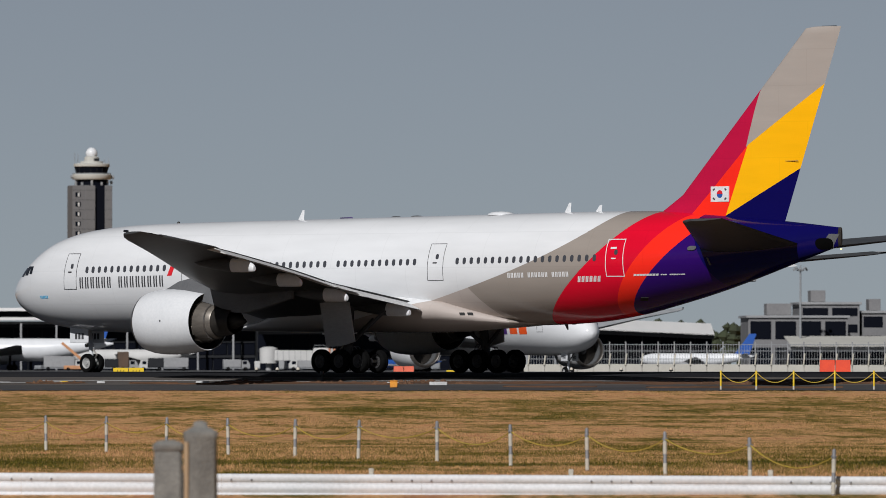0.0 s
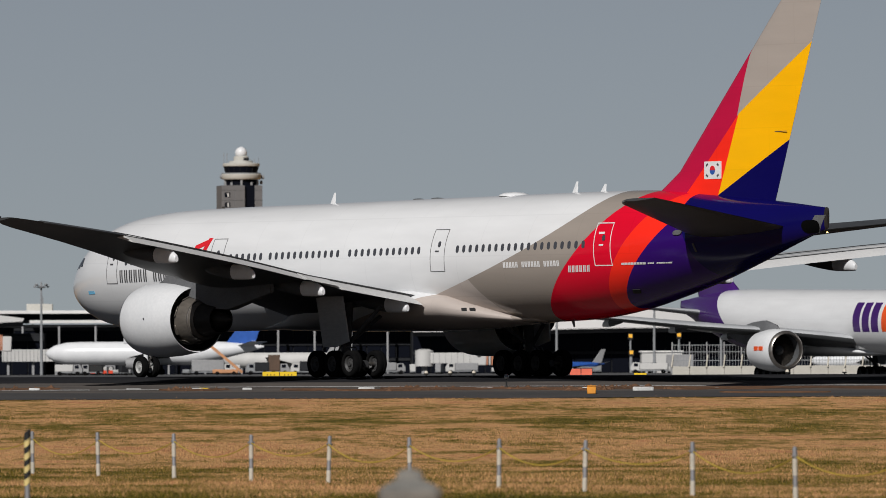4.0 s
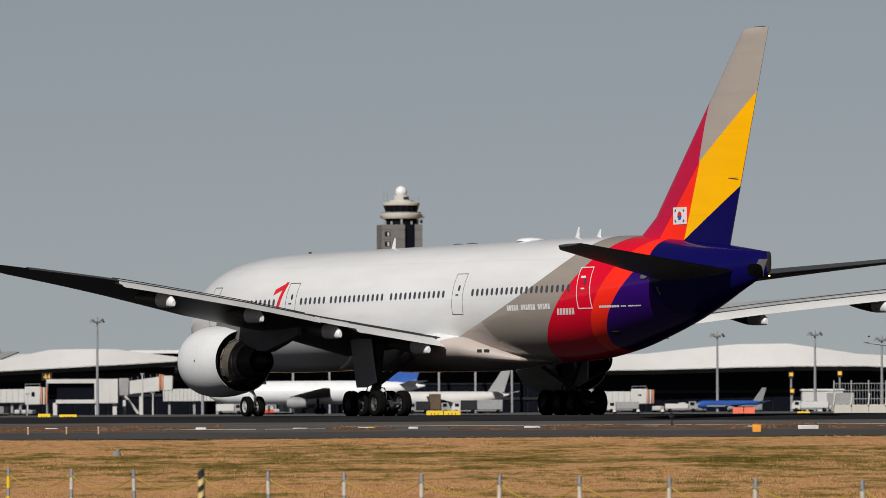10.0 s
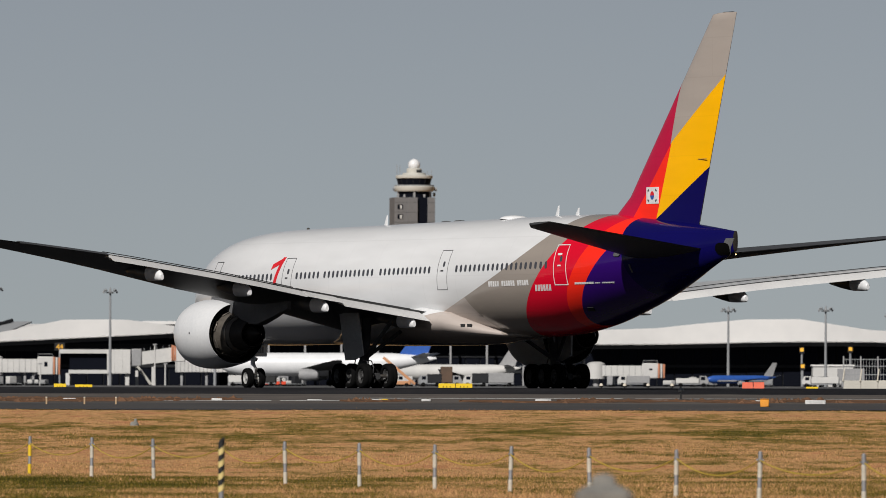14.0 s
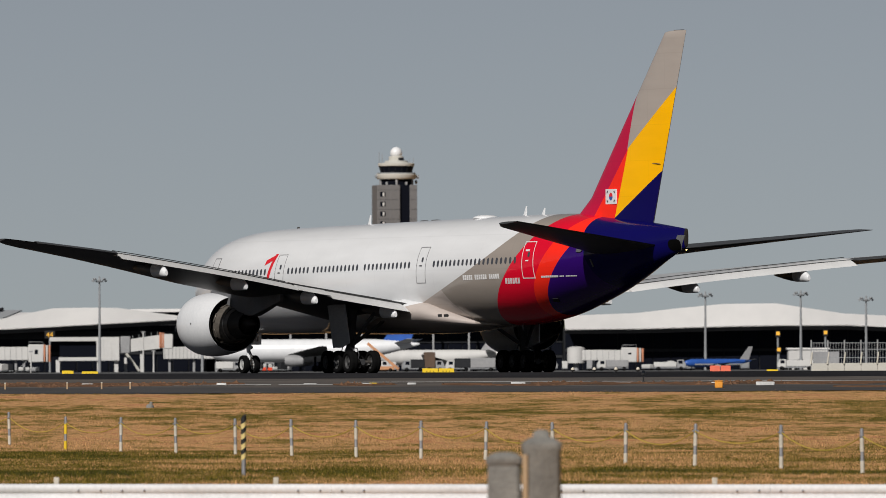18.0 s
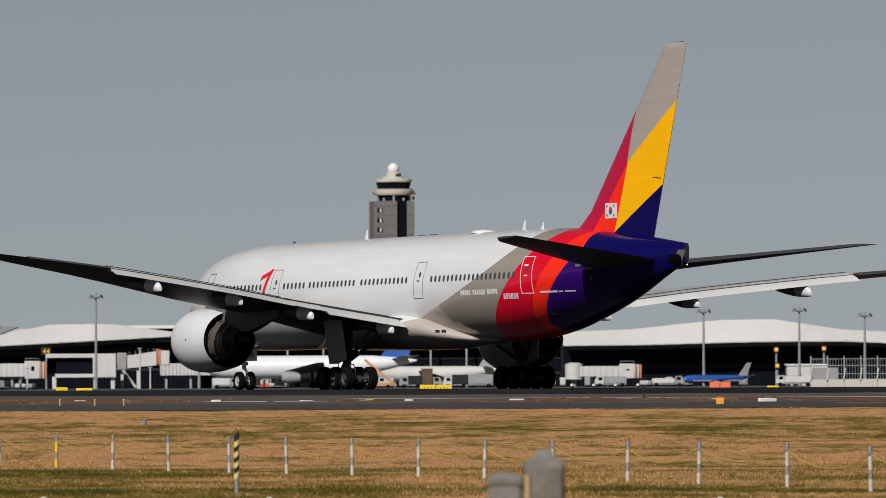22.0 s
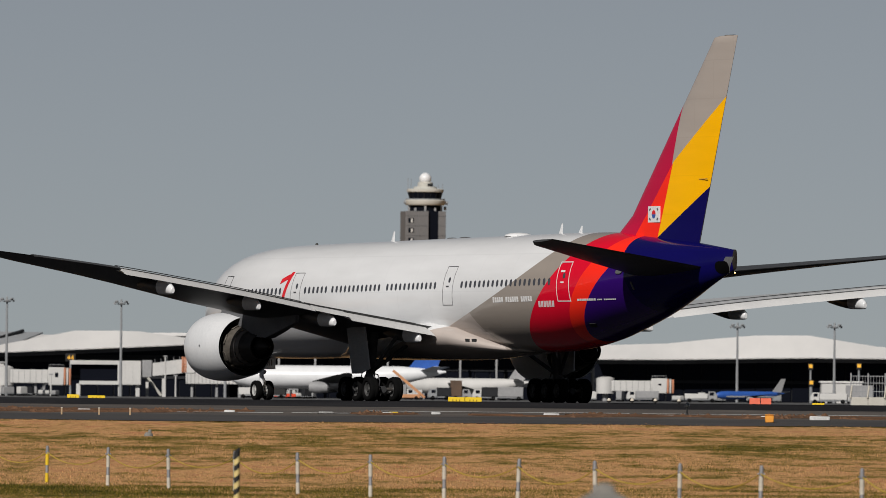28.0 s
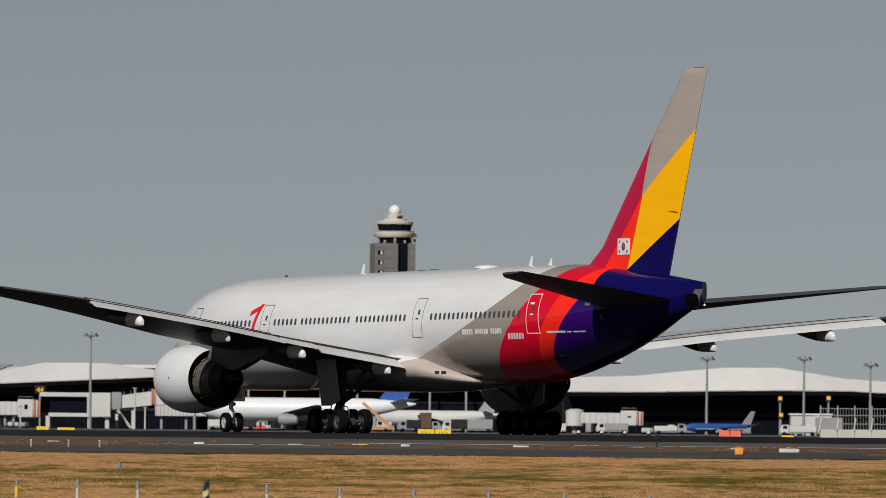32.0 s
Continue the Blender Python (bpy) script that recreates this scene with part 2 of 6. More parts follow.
# ---- mesh helpers ----
class Shape:
    """Collects vertices and faces of one mesh."""

    def __init__(self):
        self.v, self.f = [], []

    def add(self, verts, faces):
        k = len(self.v)
        self.v += [tuple(p) for p in verts]
        self.f += [tuple(i + k for i in f) for f in faces]
        return self

    def box(self, x0, x1, y0, y1, z0, z1, c=0.0):
        """A box, with its edges chamfered by c."""
        if c <= 0:
            p = [(x, y, z) for x in (x0, x1) for y in (y0, y1) for z in (z0, z1)]
            return self.add(p, [(0, 1, 3, 2), (4, 6, 7, 5), (0, 4, 5, 1), (2, 3, 7, 6), (0, 2, 6, 4), (1, 5, 7, 3)])
        lo, hi = (x0, y0, z0), (x1, y1, z1)
        p, idx = [], {}
        for s in [(a, b, d) for a in (0, 1) for b in (0, 1) for d in (0, 1)]:
            for ax in range(3):
                q = []
                for k in range(3):
                    edge = (hi if s[k] else lo)[k]
                    q.append(edge if k == ax else edge + (-c if s[k] else c))
                idx[s, ax] = len(p)
                p.append(tuple(q))
        f = []
        for ax in range(3):
            u, w = [k for k in range(3) if k != ax]
            for side in (0, 1):
                quad = []
                for a, b in ((0, 0), (1, 0), (1, 1), (0, 1)):
                    s = [0, 0, 0]
                    s[ax], s[u], s[w] = side, a, b
                    quad.append(idx[tuple(s), ax])
                f.append(quad)
            for a in (0, 1):
                for b in (0, 1):
                    s0, s1 = [0, 0, 0], [0, 0, 0]
                    s0[ax], s1[ax] = 0, 1
                    s0[u] = s1[u] = a
                    s0[w] = s1[w] = b
                    f.append([idx[tuple(s0), u], idx[tuple(s1), u], idx[tuple(s1), w], idx[tuple(s0), w]])
        for s in [(a, b, d) for a in (0, 1) for b in (0, 1) for d in (0, 1)]:
            f.append([idx[s, 0], idx[s, 1], idx[s, 2]])
        return self.add(p, f)

    def loft(self, rings, cap=(True, True), closed=True):
        n = len(rings[0])
        p = [q for r in rings for q in r]
        f = []
        for i in range(len(rings) - 1):
            for k in range(n if closed else n - 1):
                a, b = i * n + k, i * n + (k + 1) % n
                f.append((a, b, b + n, a + n))
        if cap[0]:
            f.append(tuple(range(n))[::-1])
        if cap[1]:
            f.append(tuple((len(rings) - 1) * n + k for k in range(n)))
        return self.add(p, f)

    def rod(self, p0, p1, r0, r1=None, n=12, cap=True):
        r1 = r0 if r1 is None else r1
        p0, p1 = Vector(p0), Vector(p1)
        d = (p1 - p0).normalized()
        u = d.orthogonal().normalized()
        w = d.cross(u)
        ring = lambda c, r: [c + (u * math.cos(a) + w * math.sin(a)) * r for a in [2 * math.pi * k / n for k in range(n)]]
        return self.loft([ring(p0, r0), ring(p1, r1)], (cap, cap))

    def path(self, pts, r, n=6):
        pts = [Vector(p) for p in pts]
        rings = []
        for i, p in enumerate(pts):
            d = (pts[min(i + 1, len(pts) - 1)] - pts[max(i - 1, 0)]).normalized()
            u = d.cross(Vector((0.13, 0.21, 0.97))).normalized()
            w = d.cross(u)
            rings.append([p + (u * math.cos(a) + w * math.sin(a)) * r for a in [2 * math.pi * k / n for k in range(n)]])
        return self.loft(rings)

    def lathe(self, profile, origin, axis="X", n=32, cap=(False, False)):
        """profile: (distance along the axis, radius) rows."""
        rings = []
        for d, r in profile:
            ring = []
            for k in range(n):
                a = 2 * math.pi * k / n
                c, s = r * math.cos(a), r * math.sin(a)
                o = {"X": (d, c, s), "Y": (s, d, c), "Z": (c, s, d)}[axis]
                ring.append((origin[0] + o[0], origin[1] + o[1], origin[2] + o[2]))
            rings.append(ring)
        return self.loft(rings, cap)

    def mesh(self, name, mats, sharp=40):
        me = bpy.data.meshes.new(name)
        me.from_pydata(self.v, [], self.f)
        for m in mats if isinstance(mats, (list, tuple)) else [mats]:
            me.materials.append(m)
        me.validate()
        bm = bmesh.new()
        bm.from_mesh(me)
        bmesh.ops.recalc_face_normals(bm, faces=bm.faces)
        bm.to_mesh(me)
        bm.free()
        me.polygons.foreach_set("use_smooth", [True] * len(me.polygons))
        me.set_sharp_from_angle(angle=radians(sharp))
        return me


def part(name, shape, material, parent, label="", sharp=40, at=None):
    """One mesh object under a thing or a part."""
    me = shape if isinstance(shape, bpy.types.Mesh) else shape.mesh(name, material, sharp)
    ob = new(name, me)
    ob.parent = parent
    if at is not None:
        ob.matrix_basis = at
    if label:
        ob["label"] = label
    return ob


def thing(name, label, category, group="", at=None, kind=""):
    ob = tagged(new(name), label, category, group, kind)
    if at is not None:
        ob.matrix_basis = at
    return ob


def solid(name, shape, material, label="", category="", group="", kind="", at=None, sharp=40):
    ob = new(name, shape.mesh(name, material, sharp))
    if at is not None:
        ob.matrix_basis = at
    return tagged(ob, label, category, group, kind)


def smooth_curve(x, xs, ys):
    """Monotone cubic through the rows."""
    xs, ys = np.array(xs, float), np.array(ys, float)
    h = np.diff(xs)
    d = np.diff(ys) / h
    m = np.zeros(len(xs))
    m[0], m[-1] = d[0], d[-1]
    for i in range(1, len(xs) - 1):
        if d[i - 1] * d[i] > 0:
            w1, w2 = 2 * h[i] + h[i - 1], h[i] + 2 * h[i - 1]
            m[i] = (w1 + w2) / (w1 / d[i - 1] + w2 / d[i])
    k = int(np.clip(np.searchsorted(xs, x) - 1, 0, len(h) - 1))
    s = (x - xs[k]) / h[k]
    return float((2 * s**3 - 3 * s**2 + 1) * ys[k] + (s**3 - 2 * s**2 + s) * h[k] * m[k] + (-2 * s**3 + 3 * s**2) * ys[k + 1] + (s**3 - s**2) * h[k] * m[k + 1])


# ---- the airliners: x forward of the main wheels, y to port, z up; stations count aft from the nose ----
STATIONS = (0, 0.12, 0.5, 1.2, 2, 3, 4, 6, 8, 10, 13, 25, 42, 45, 48, 51, 54, 57, 60, 62.95)
CROWN = (4.56, 4.95, 5.42, 6.0, 6.62, 7.20, 7.60, 8.04, 8.26, 8.38, 8.45, 8.58, 8.76, 8.79, 8.79, 8.74, 8.55, 8.32, 8.05, 7.76)
KEEL = (4.44, 4.15, 3.75, 3.35, 3.0, 2.74, 2.58, 2.38, 2.3, 2.28, 2.29, 2.44, 2.62, 2.74, 3.08, 3.66, 4.33, 5.12, 5.97, 6.8)
BEAM = (0.05, 0.42, 0.86, 1.32, 1.70, 2.05, 2.32, 2.68, 2.90, 3.02, 3.1, 3.1, 3.1, 3.07, 2.94, 2.64, 2.15, 1.52, 0.74, 0.07)


def body_at(s):
    return smooth_curve(s, STATIONS, CROWN), smooth_curve(s, STATIONS, KEEL), smooth_curve(s, STATIONS, BEAM)


def skin(s, z, off=0.0):
    """The point of the port skin at that station and height, moved out by off, with its outward normal."""
    top, low, half = body_at(s)
    c, r = (top + low) / 2, (top - low) / 2
    k = max(-0.98, min(0.98, (z - c) / r))
    y = half * math.sqrt(1 - k * k)
    nrm = Vector((0, y / half**2, (z - c) / r**2)).normalized()
    e = 0.25
    top2, low2, half2 = body_at(min(s + e, 62.9))
    c2, r2 = (top2 + low2) / 2, (top2 - low2) / 2
    k2 = max(-0.98, min(0.98, (z - c2) / r2))
    y2 = half2 * math.sqrt(1 - k2 * k2)
    slope = Vector((-e, y2 - y, 0)).normalized()
    side = slope.cross(Vector((0, -nrm.z, nrm.y))).normalized()
    if side.y < 0:
        side = -side
    return Vector((31.77 - s, y, z)) + side * off, side


def skin_patch(shape, s0, s1, z0, z1, off=0.012, thick=0.02, n=4, skew=0.0, side=1, fillet=0.0, mz=6, rise=0.0):
    """A thin panel that follows the skin between two stations and heights."""
    grid = []
    for j in range(mz + 1):
        v = j / mz
        inset = 0.0
        if fillet:
            h = min(v, 1 - v) * (z1 - z0)
            inset = fillet - math.sqrt(max(0.0, fillet**2 - max(0.0, fillet - h) ** 2)) if h < fillet else 0.0
        row = []
        for i in range(n + 1):
            u = i / n
            s = s0 + inset + (s1 - s0 - 2 * inset) * u + skew * (v - 0.5)
            row.append((s, z0 + (z1 - z0) * v + rise * u))
        grid.append(row)
    vs, fs = [], []
    for o in (off, off - thick):
        for row in grid:
            for s, z in row:
                p, _ = skin(s, z, o)
                vs.append((p.x, p.y * side, p.z))
    w, hcount = n + 1, mz + 1
    base = w * hcount
    for j in range(mz):
        for i in range(n):
            a = j * w + i
            fs.append((a, a + 1, a + w + 1, a + w))
            fs.append((base + a, base + a + w, base + a + w + 1, base + a + 1))
    rim = [i for i in range(w)] + [j * w + n for j in range(1, hcount)] + [mz * w + i for i in range(n - 1, -1, -1)] + [j * w for j in range(mz - 1, 0, -1)]
    for k in range(len(rim)):
        a, b = rim[k], rim[(k + 1) % len(rim)]
        fs.append((a, b, base + b, base + a))
    return shape.add(vs, fs)


def door_outline(s0, s1, z0, z1, w=0.035, side=1):
    sh = Shape()
    skin_patch(sh, s0, s1, z1 - w, z1, 0.010, 0.02, 4, side=side, mz=1)
    skin_patch(sh, s0, s1, z0, z0 + w, 0.010, 0.02, 4, side=side, mz=1)
    skin_patch(sh, s0, s0 + w, z0 + w, z1 - w, 0.010, 0.02, 1, side=side)
    skin_patch(sh, s1 - w, s1, z0 + w, z1 - w, 0.010, 0.02, 1, side=side)
    return sh


def airfoil(le, te, y, z_le, z_te, thick, camber=0.02, n=14, upright=False):
    """A closed section from leading to trailing edge (stations), at the span y; upright sections stand in the x-y plane."""
    up, lo = [], []
    for k in range(n + 1):
        u = 0.5 - 0.5 * math.cos(math.pi * k / n)
        t = 5 * thick * (0.2969 * math.sqrt(u) - 0.126 * u - 0.3516 * u * u + 0.2843 * u**3 - 0.1015 * u**4) + 0.004
        ch = te - le
        s = le + ch * u
        z = z_le + (z_te - z_le) * u
        cam = 4 * camber * u * (1 - u)
        up.append((s, z + (cam + t) * ch))
        lo.append((s, z + (cam - t) * ch))
    pts = up + lo[::-1][1:-1]
    if upright:
        return [(31.77 - s, (zz - z_le), y) for s, zz in pts]
    return [(31.77 - s, y, zz) for s, zz in pts]


WING_Y = (0.0, 3.1, 9.5, 15, 21, 27, 29.6, 30.45)
WING_LE = (18.6, 20.5, 25.0, 28.7, 32.75, 36.8, 38.6, 39.45)
WING_TE = (33.9, 34.0, 34.35, 36.1, 38.0, 39.9, 40.7, 40.75)


def wing_z(y):
    return 3.25 + 0.130 * y + 0.0002 * y * y


def trailing_z(y, side):
    """Height of the wing's rear edge: the tips droop at rest, the heavier starboard one more."""
    return wing_z(y) + smooth_curve(y, (0, 9.5, 15, 21, 30.5), (0.18, 0.36, 0.46, 0.42, 0.06)) - (0.02 * max(0.0, y - 6.0) if side < 0 else 0.0)


def wing_sections(side, ys, cut=1.0):
    out = []
    for y in ys:
        le, te = smooth_curve(y, WING_Y, WING_LE), float(np.interp(y, WING_Y, WING_TE))
        th = np.interp(y, (0, 9.5, 15, 30.45), (0.10, 0.092, 0.088, 0.08))
        te2 = le + (te - le) * cut
        tilt = float(np.interp(y, (0, 4, 9.5, 15, 31), (0.0, 0.0, -0.01, -0.055, -0.085)))
        zt = trailing_z(y, side)
        camber = float(np.interp(y, (0, 9.5, 15), (-0.012, -0.006, 0.008)))
        out.append(airfoil(le, te2, y * side, zt + tilt * (te - le), zt, th, camber))
    return out


def make_wing(parent, side, mat):
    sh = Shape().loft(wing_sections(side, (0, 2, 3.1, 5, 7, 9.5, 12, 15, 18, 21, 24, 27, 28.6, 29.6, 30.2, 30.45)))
    wing = part("wing", sh.mesh("wing", [mat, M_WING_TOP], 50), None, parent, "wing with shade painted near black below and grey on top")
    # upward faces get the plain grey, all others the painted shade
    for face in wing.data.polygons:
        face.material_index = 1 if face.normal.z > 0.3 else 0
    # trailing-edge flaps, drooped, and an aileron
    for name, y0, y1, ch, drop in (("inboard_flap", 3.4, 8.2, 2.3, 0.50), ("flaperon", 8.3, 10.3, 1.7, 0.32), ("outboard_flap", 10.4, 22.8, 1.65, 0.36), ("aileron", 23.0, 28.4, 0.95, 0.06)):
        rings = []
        for k in range(9):
            y = y0 + (y1 - y0) * k / 8
            te = float(np.interp(y, WING_Y, WING_TE))
            z = trailing_z(y, side)
            rings.append(airfoil(te - ch * 0.55, te + ch * 0.52, y * side, z + 0.02, z - drop, 0.11, 0.03, 8))
        part(name, Shape().loft(rings), M_FLAP if name != "aileron" else mat, wing, sharp=50)
    # dark joints between the spoilers and the flaps
    for y0, y1, ch in ((3.5, 10.2, 2.1), (10.5, 22.8, 1.65)):
        pts = []
        for k in range(9):
            y = y0 + (y1 - y0) * k / 8
            pts.append((31.77 - float(np.interp(y, WING_Y, WING_TE)) + 0.5 * ch, y * side, trailing_z(y, side) + 0.15))
        part("spoiler_joint", Shape().path(pts, 0.022), M_DARK, wing)
    for k, (y, tip) in enumerate(((4.3, 35.2), (9.2, 35.2), (14.1, 36.5), (20.0, 38.8))):
        te = float(np.interp(y, WING_Y, WING_TE))
        z = trailing_z(y, side) - 0.25
        joint = tip - 1.65
        zc = lambda q: z - 0.10 - 0.36 * (max(0.0, q - te + 3.6) / 4) ** 1.6
        circle = [2 * math.pi * i / 16 for i in range(16)]
        rings = []
        for q, r in ((te - 3.6, 0.03), (te - 3.0, 0.25), (te - 2.0, 0.35), (min(te - 1.0, joint - 0.4), 0.38), (joint, 0.36)):
            rings.append([(31.77 - q, y * side + 0.66 * r * math.cos(a), zc(q) + r * math.sin(a)) for a in circle])
        fairing = part("flap_track_fairing", Shape().loft(rings), mat, wing)
        rings = []
        base = zc(joint)
        for u, r, dz in ((0.0, 0.37, 0.0), (0.4, 0.36, -0.02), (0.75, 0.30, -0.08), (0.95, 0.21, -0.16), (1.0, 0.14, -0.18)):
            rings.append([(31.77 - (joint + (tip - joint) * u), y * side + 0.66 * r * math.cos(a), base + dz + r * math.sin(a)) for a in circle])
        part("fairing_tail", Shape().loft(rings), M_WHITE, fairing, "white tail cone of the fairing", sharp=50)
    part("wingtip_lamp", Shape().lathe([(-0.22, 0.02), (-0.1, 0.07), (0.1, 0.07), (0.2, 0.02)], (31.77 - 39.6, 30.42 * side, wing_z(30.4) + 0.1), "X", 10), M_GLASS, wing)
    return wing


def make_engine(parent, side, mat):
    o = (31.77 - 20.3, 9.6 * side, 2.82)
    eng = part("engine_cowl", Shape().lathe([(-4.55, 1.53), (-4.6, 1.57), (-3.9, 1.66), (-3.0, 1.765), (-2.1, 1.81), (-1.3, 1.80), (-0.7, 1.74), (-0.35, 1.655), (-0.28, 1.64)], o, "X", 56), mat, parent, "white fan cowl with a fine seam")
    part("inlet_lip", Shape().lathe([(-0.28, 1.642), (-0.12, 1.58), (0.0, 1.48), (0.03, 1.43), (-0.02, 1.38), (-0.2, 1.35), (-0.5, 1.36)], o, "X", 56), M_METAL, eng, "polished metal inlet lip")
    part("inlet_duct", Shape().lathe([(-0.5, 1.36), (-1.6, 1.42), (-1.7, 1.42)], o, "X", 40), M_GREY, eng)
    part("fan_hub", Shape().lathe([(-1.0, 0.02), (-1.15, 0.18), (-1.5, 0.40), (-1.75, 0.42)], o, "X", 20), M_GREY, eng)
    for k in range(22):
        a = 2 * math.pi * k / 22
        rings = []
        for r, tw in ((0.40, 0.9), (0.9, 0.6), (1.39, 0.35)):
            ca, sa = math.cos(a), math.sin(a)
            row = []
            for u, t in ((-0.5, 0), (0, 0.02), (0.5, 0), (0, -0.02)):
                dx, da = u * 0.34 * math.sin(tw), (u * 0.42 * math.cos(tw) + t)
                row.append((o[0] - 1.55 + dx, o[1] + r * ca - da * sa, o[2] + r * sa + da * ca))
            rings.append(row)
        part("fan_blade", Shape().loft(rings), M_CORE, eng)
    part("fan_back", Shape().lathe([(-1.74, 1.42), (-1.76, 0.4)], o, "X", 40), M_DARK, eng)
    part("bypass_duct", Shape().lathe([(-4.56, 1.52), (-3.6, 1.50), (-3.2, 1.46), (-3.18, 1.0)], o, "X", 48), M_DARK, eng)
    part("core_cowl", Shape().lathe([(-3.3, 1.20), (-4.2, 1.16), (-4.9, 1.03), (-5.5, 0.90), (-5.55, 0.86)], o, "X", 48), M_CORE_COWL, eng, "heat-stained metal core cowl")
    for d, r in ((-3.95, 1.185), (-5.2, 0.985)):
        part("cowl_band", Shape().lathe([(d + 0.05, r), (d + 0.03, r + 0.03), (d - 0.03, r + 0.025), (d - 0.05, r - 0.01)], o, "X", 48), M_METAL, eng)
    for k in range(8):
        a = radians(20 + 45 * k)
        q = (o[0] - 4.25, o[1] + 1.165 * math.cos(a), o[2] + 1.165 * math.sin(a))
        pan = Shape().box(-0.2, 0.2, -0.26, 0.26, -0.015, 0.015, 0.01)
        part("core_panel", pan, M_CORE_COWL, eng, at=Matrix.Translation(q) @ Matrix.Rotation(a - math.pi / 2, 4, "X"))
    part("core_nozzle", Shape().lathe([(-5.5, 0.84), (-6.3, 0.74), (-6.7, 0.68), (-6.68, 0.63), (-5.6, 0.74)], o, "X", 40), M_CORE, eng)
    part("exhaust_plug", Shape().lathe([(-6.0, 0.52), (-6.7, 0.42), (-7.4, 0.16), (-7.6, 0.01)], o, "X", 28), M_CORE, eng)
    part("cowl_dot", Shape().lathe([(0, 0.06), (0.012, 0.05)], (o[0] - 2.6, o[1], o[2]), "Y", 12, (True, True)), M_LETTER, eng, at=Matrix.Translation((0, 1.795 * side, 0.05)))
    pyl = Shape()
    rings = []
    for s, z0, z1, w in ((21.6, 4.45, 4.62, 0.05), (22.6, 4.35, 5.05, 0.24), (24.2, 4.05, 5.35, 0.32), (25.6, 3.75, 5.3, 0.33), (26.8, 3.35, 5.2, 0.32), (28.0, 3.30, 5.0, 0.29), (29.6, 3.65, 4.8, 0.22), (31.4, 4.1, 4.6, 0.1)):
        rings.append([(31.77 - s, o[1] + w, z0), (31.77 - s, o[1] + w, z1 - 0.1), (31.77 - s, o[1], z1), (31.77 - s, o[1] - w, z1 - 0.1), (31.77 - s, o[1] - w, z0), (31.77 - s, o[1], z0 - 0.05)])
    part("engine_pylon", pyl.loft(rings), M_PYLON, eng, "dark grey pylon under the wing", sharp=60)
    strake = Shape().add([(31.77 - 21.9, 0, 0), (31.77 - 23.3, 0, 0), (31.77 - 23.3, 0.05, 0.36), (31.77 - 22.9, 0.05, 0.36), (31.77 - 21.9, 0.03, 0), (31.77 - 23.3, 0.03, 0)], [(0, 1, 2, 3), (4, 3, 2, 5), (0, 4, 5, 1)])
    part("nacelle_strake", strake, M_WHITE, eng, at=Matrix.Translation((0, o[1] - 1.3 * side, 4.0)))
    return eng


def make_wheel(r, w, hub):
    tyre = Shape().lathe([(-0.30 * w, 0.56 * r), (-0.48 * w, 0.66 * r), (-0.5 * w, 0.84 * r), (-0.42 * w, 0.95 * r), (-0.25 * w, r), (-0.09 * w, r), (-0.07 * w, 0.985 * r), (0.07 * w, 0.985 * r), (0.09 * w, r), (0.25 * w, r), (0.42 * w, 0.95 * r), (0.5 * w, 0.84 * r), (0.48 * w, 0.66 * r), (0.30 * w, 0.56 * r)], (0, 0, 0), "Y", 28).mesh("tyre", M_TYRE)
    rim = Shape().lathe([(-0.36 * w, 0.58 * r), (-0.30 * w, 0.50 * r), (-0.16 * w, 0.44 * r), (-0.2 * w, 0.2 * r), (-0.34 * w, 0.16 * r), (-0.34 * w, 0.02 * r)], (0, 0, 0), "Y", 24)
    rim.lathe([(0.36 * w, 0.58 * r), (0.30 * w, 0.50 * r), (0.16 * w, 0.44 * r), (0.2 * w, 0.2 * r), (0.34 * w, 0.16 * r), (0.34 * w, 0.02 * r)], (0, 0, 0), "Y", 24)
    for k in range(9):
        a = 2 * math.pi * k / 9
        for sgn in (-1, 1):
            rim.rod((0.33 * r * math.cos(a), sgn * 0.16 * w, 0.33 * r * math.sin(a)), (0.33 * r * math.cos(a), sgn * 0.24 * w, 0.33 * r * math.sin(a)), 0.05 * r, n=6)
    return tyre, rim.mesh("rim", hub)


MAIN_WHEEL, NOSE_WHEEL = make_wheel(0.65, 0.50, M_RIM), make_wheel(0.54, 0.36, M_NOSE_RIM)


def add_wheel(parent, meshes, at, rolling):
    tyre = part("tyre", meshes[0], None, parent, at=Matrix.Translation(at))
    rim = part("rim", meshes[1], None, tyre)
    rolling.append((tyre, Vector(at)))


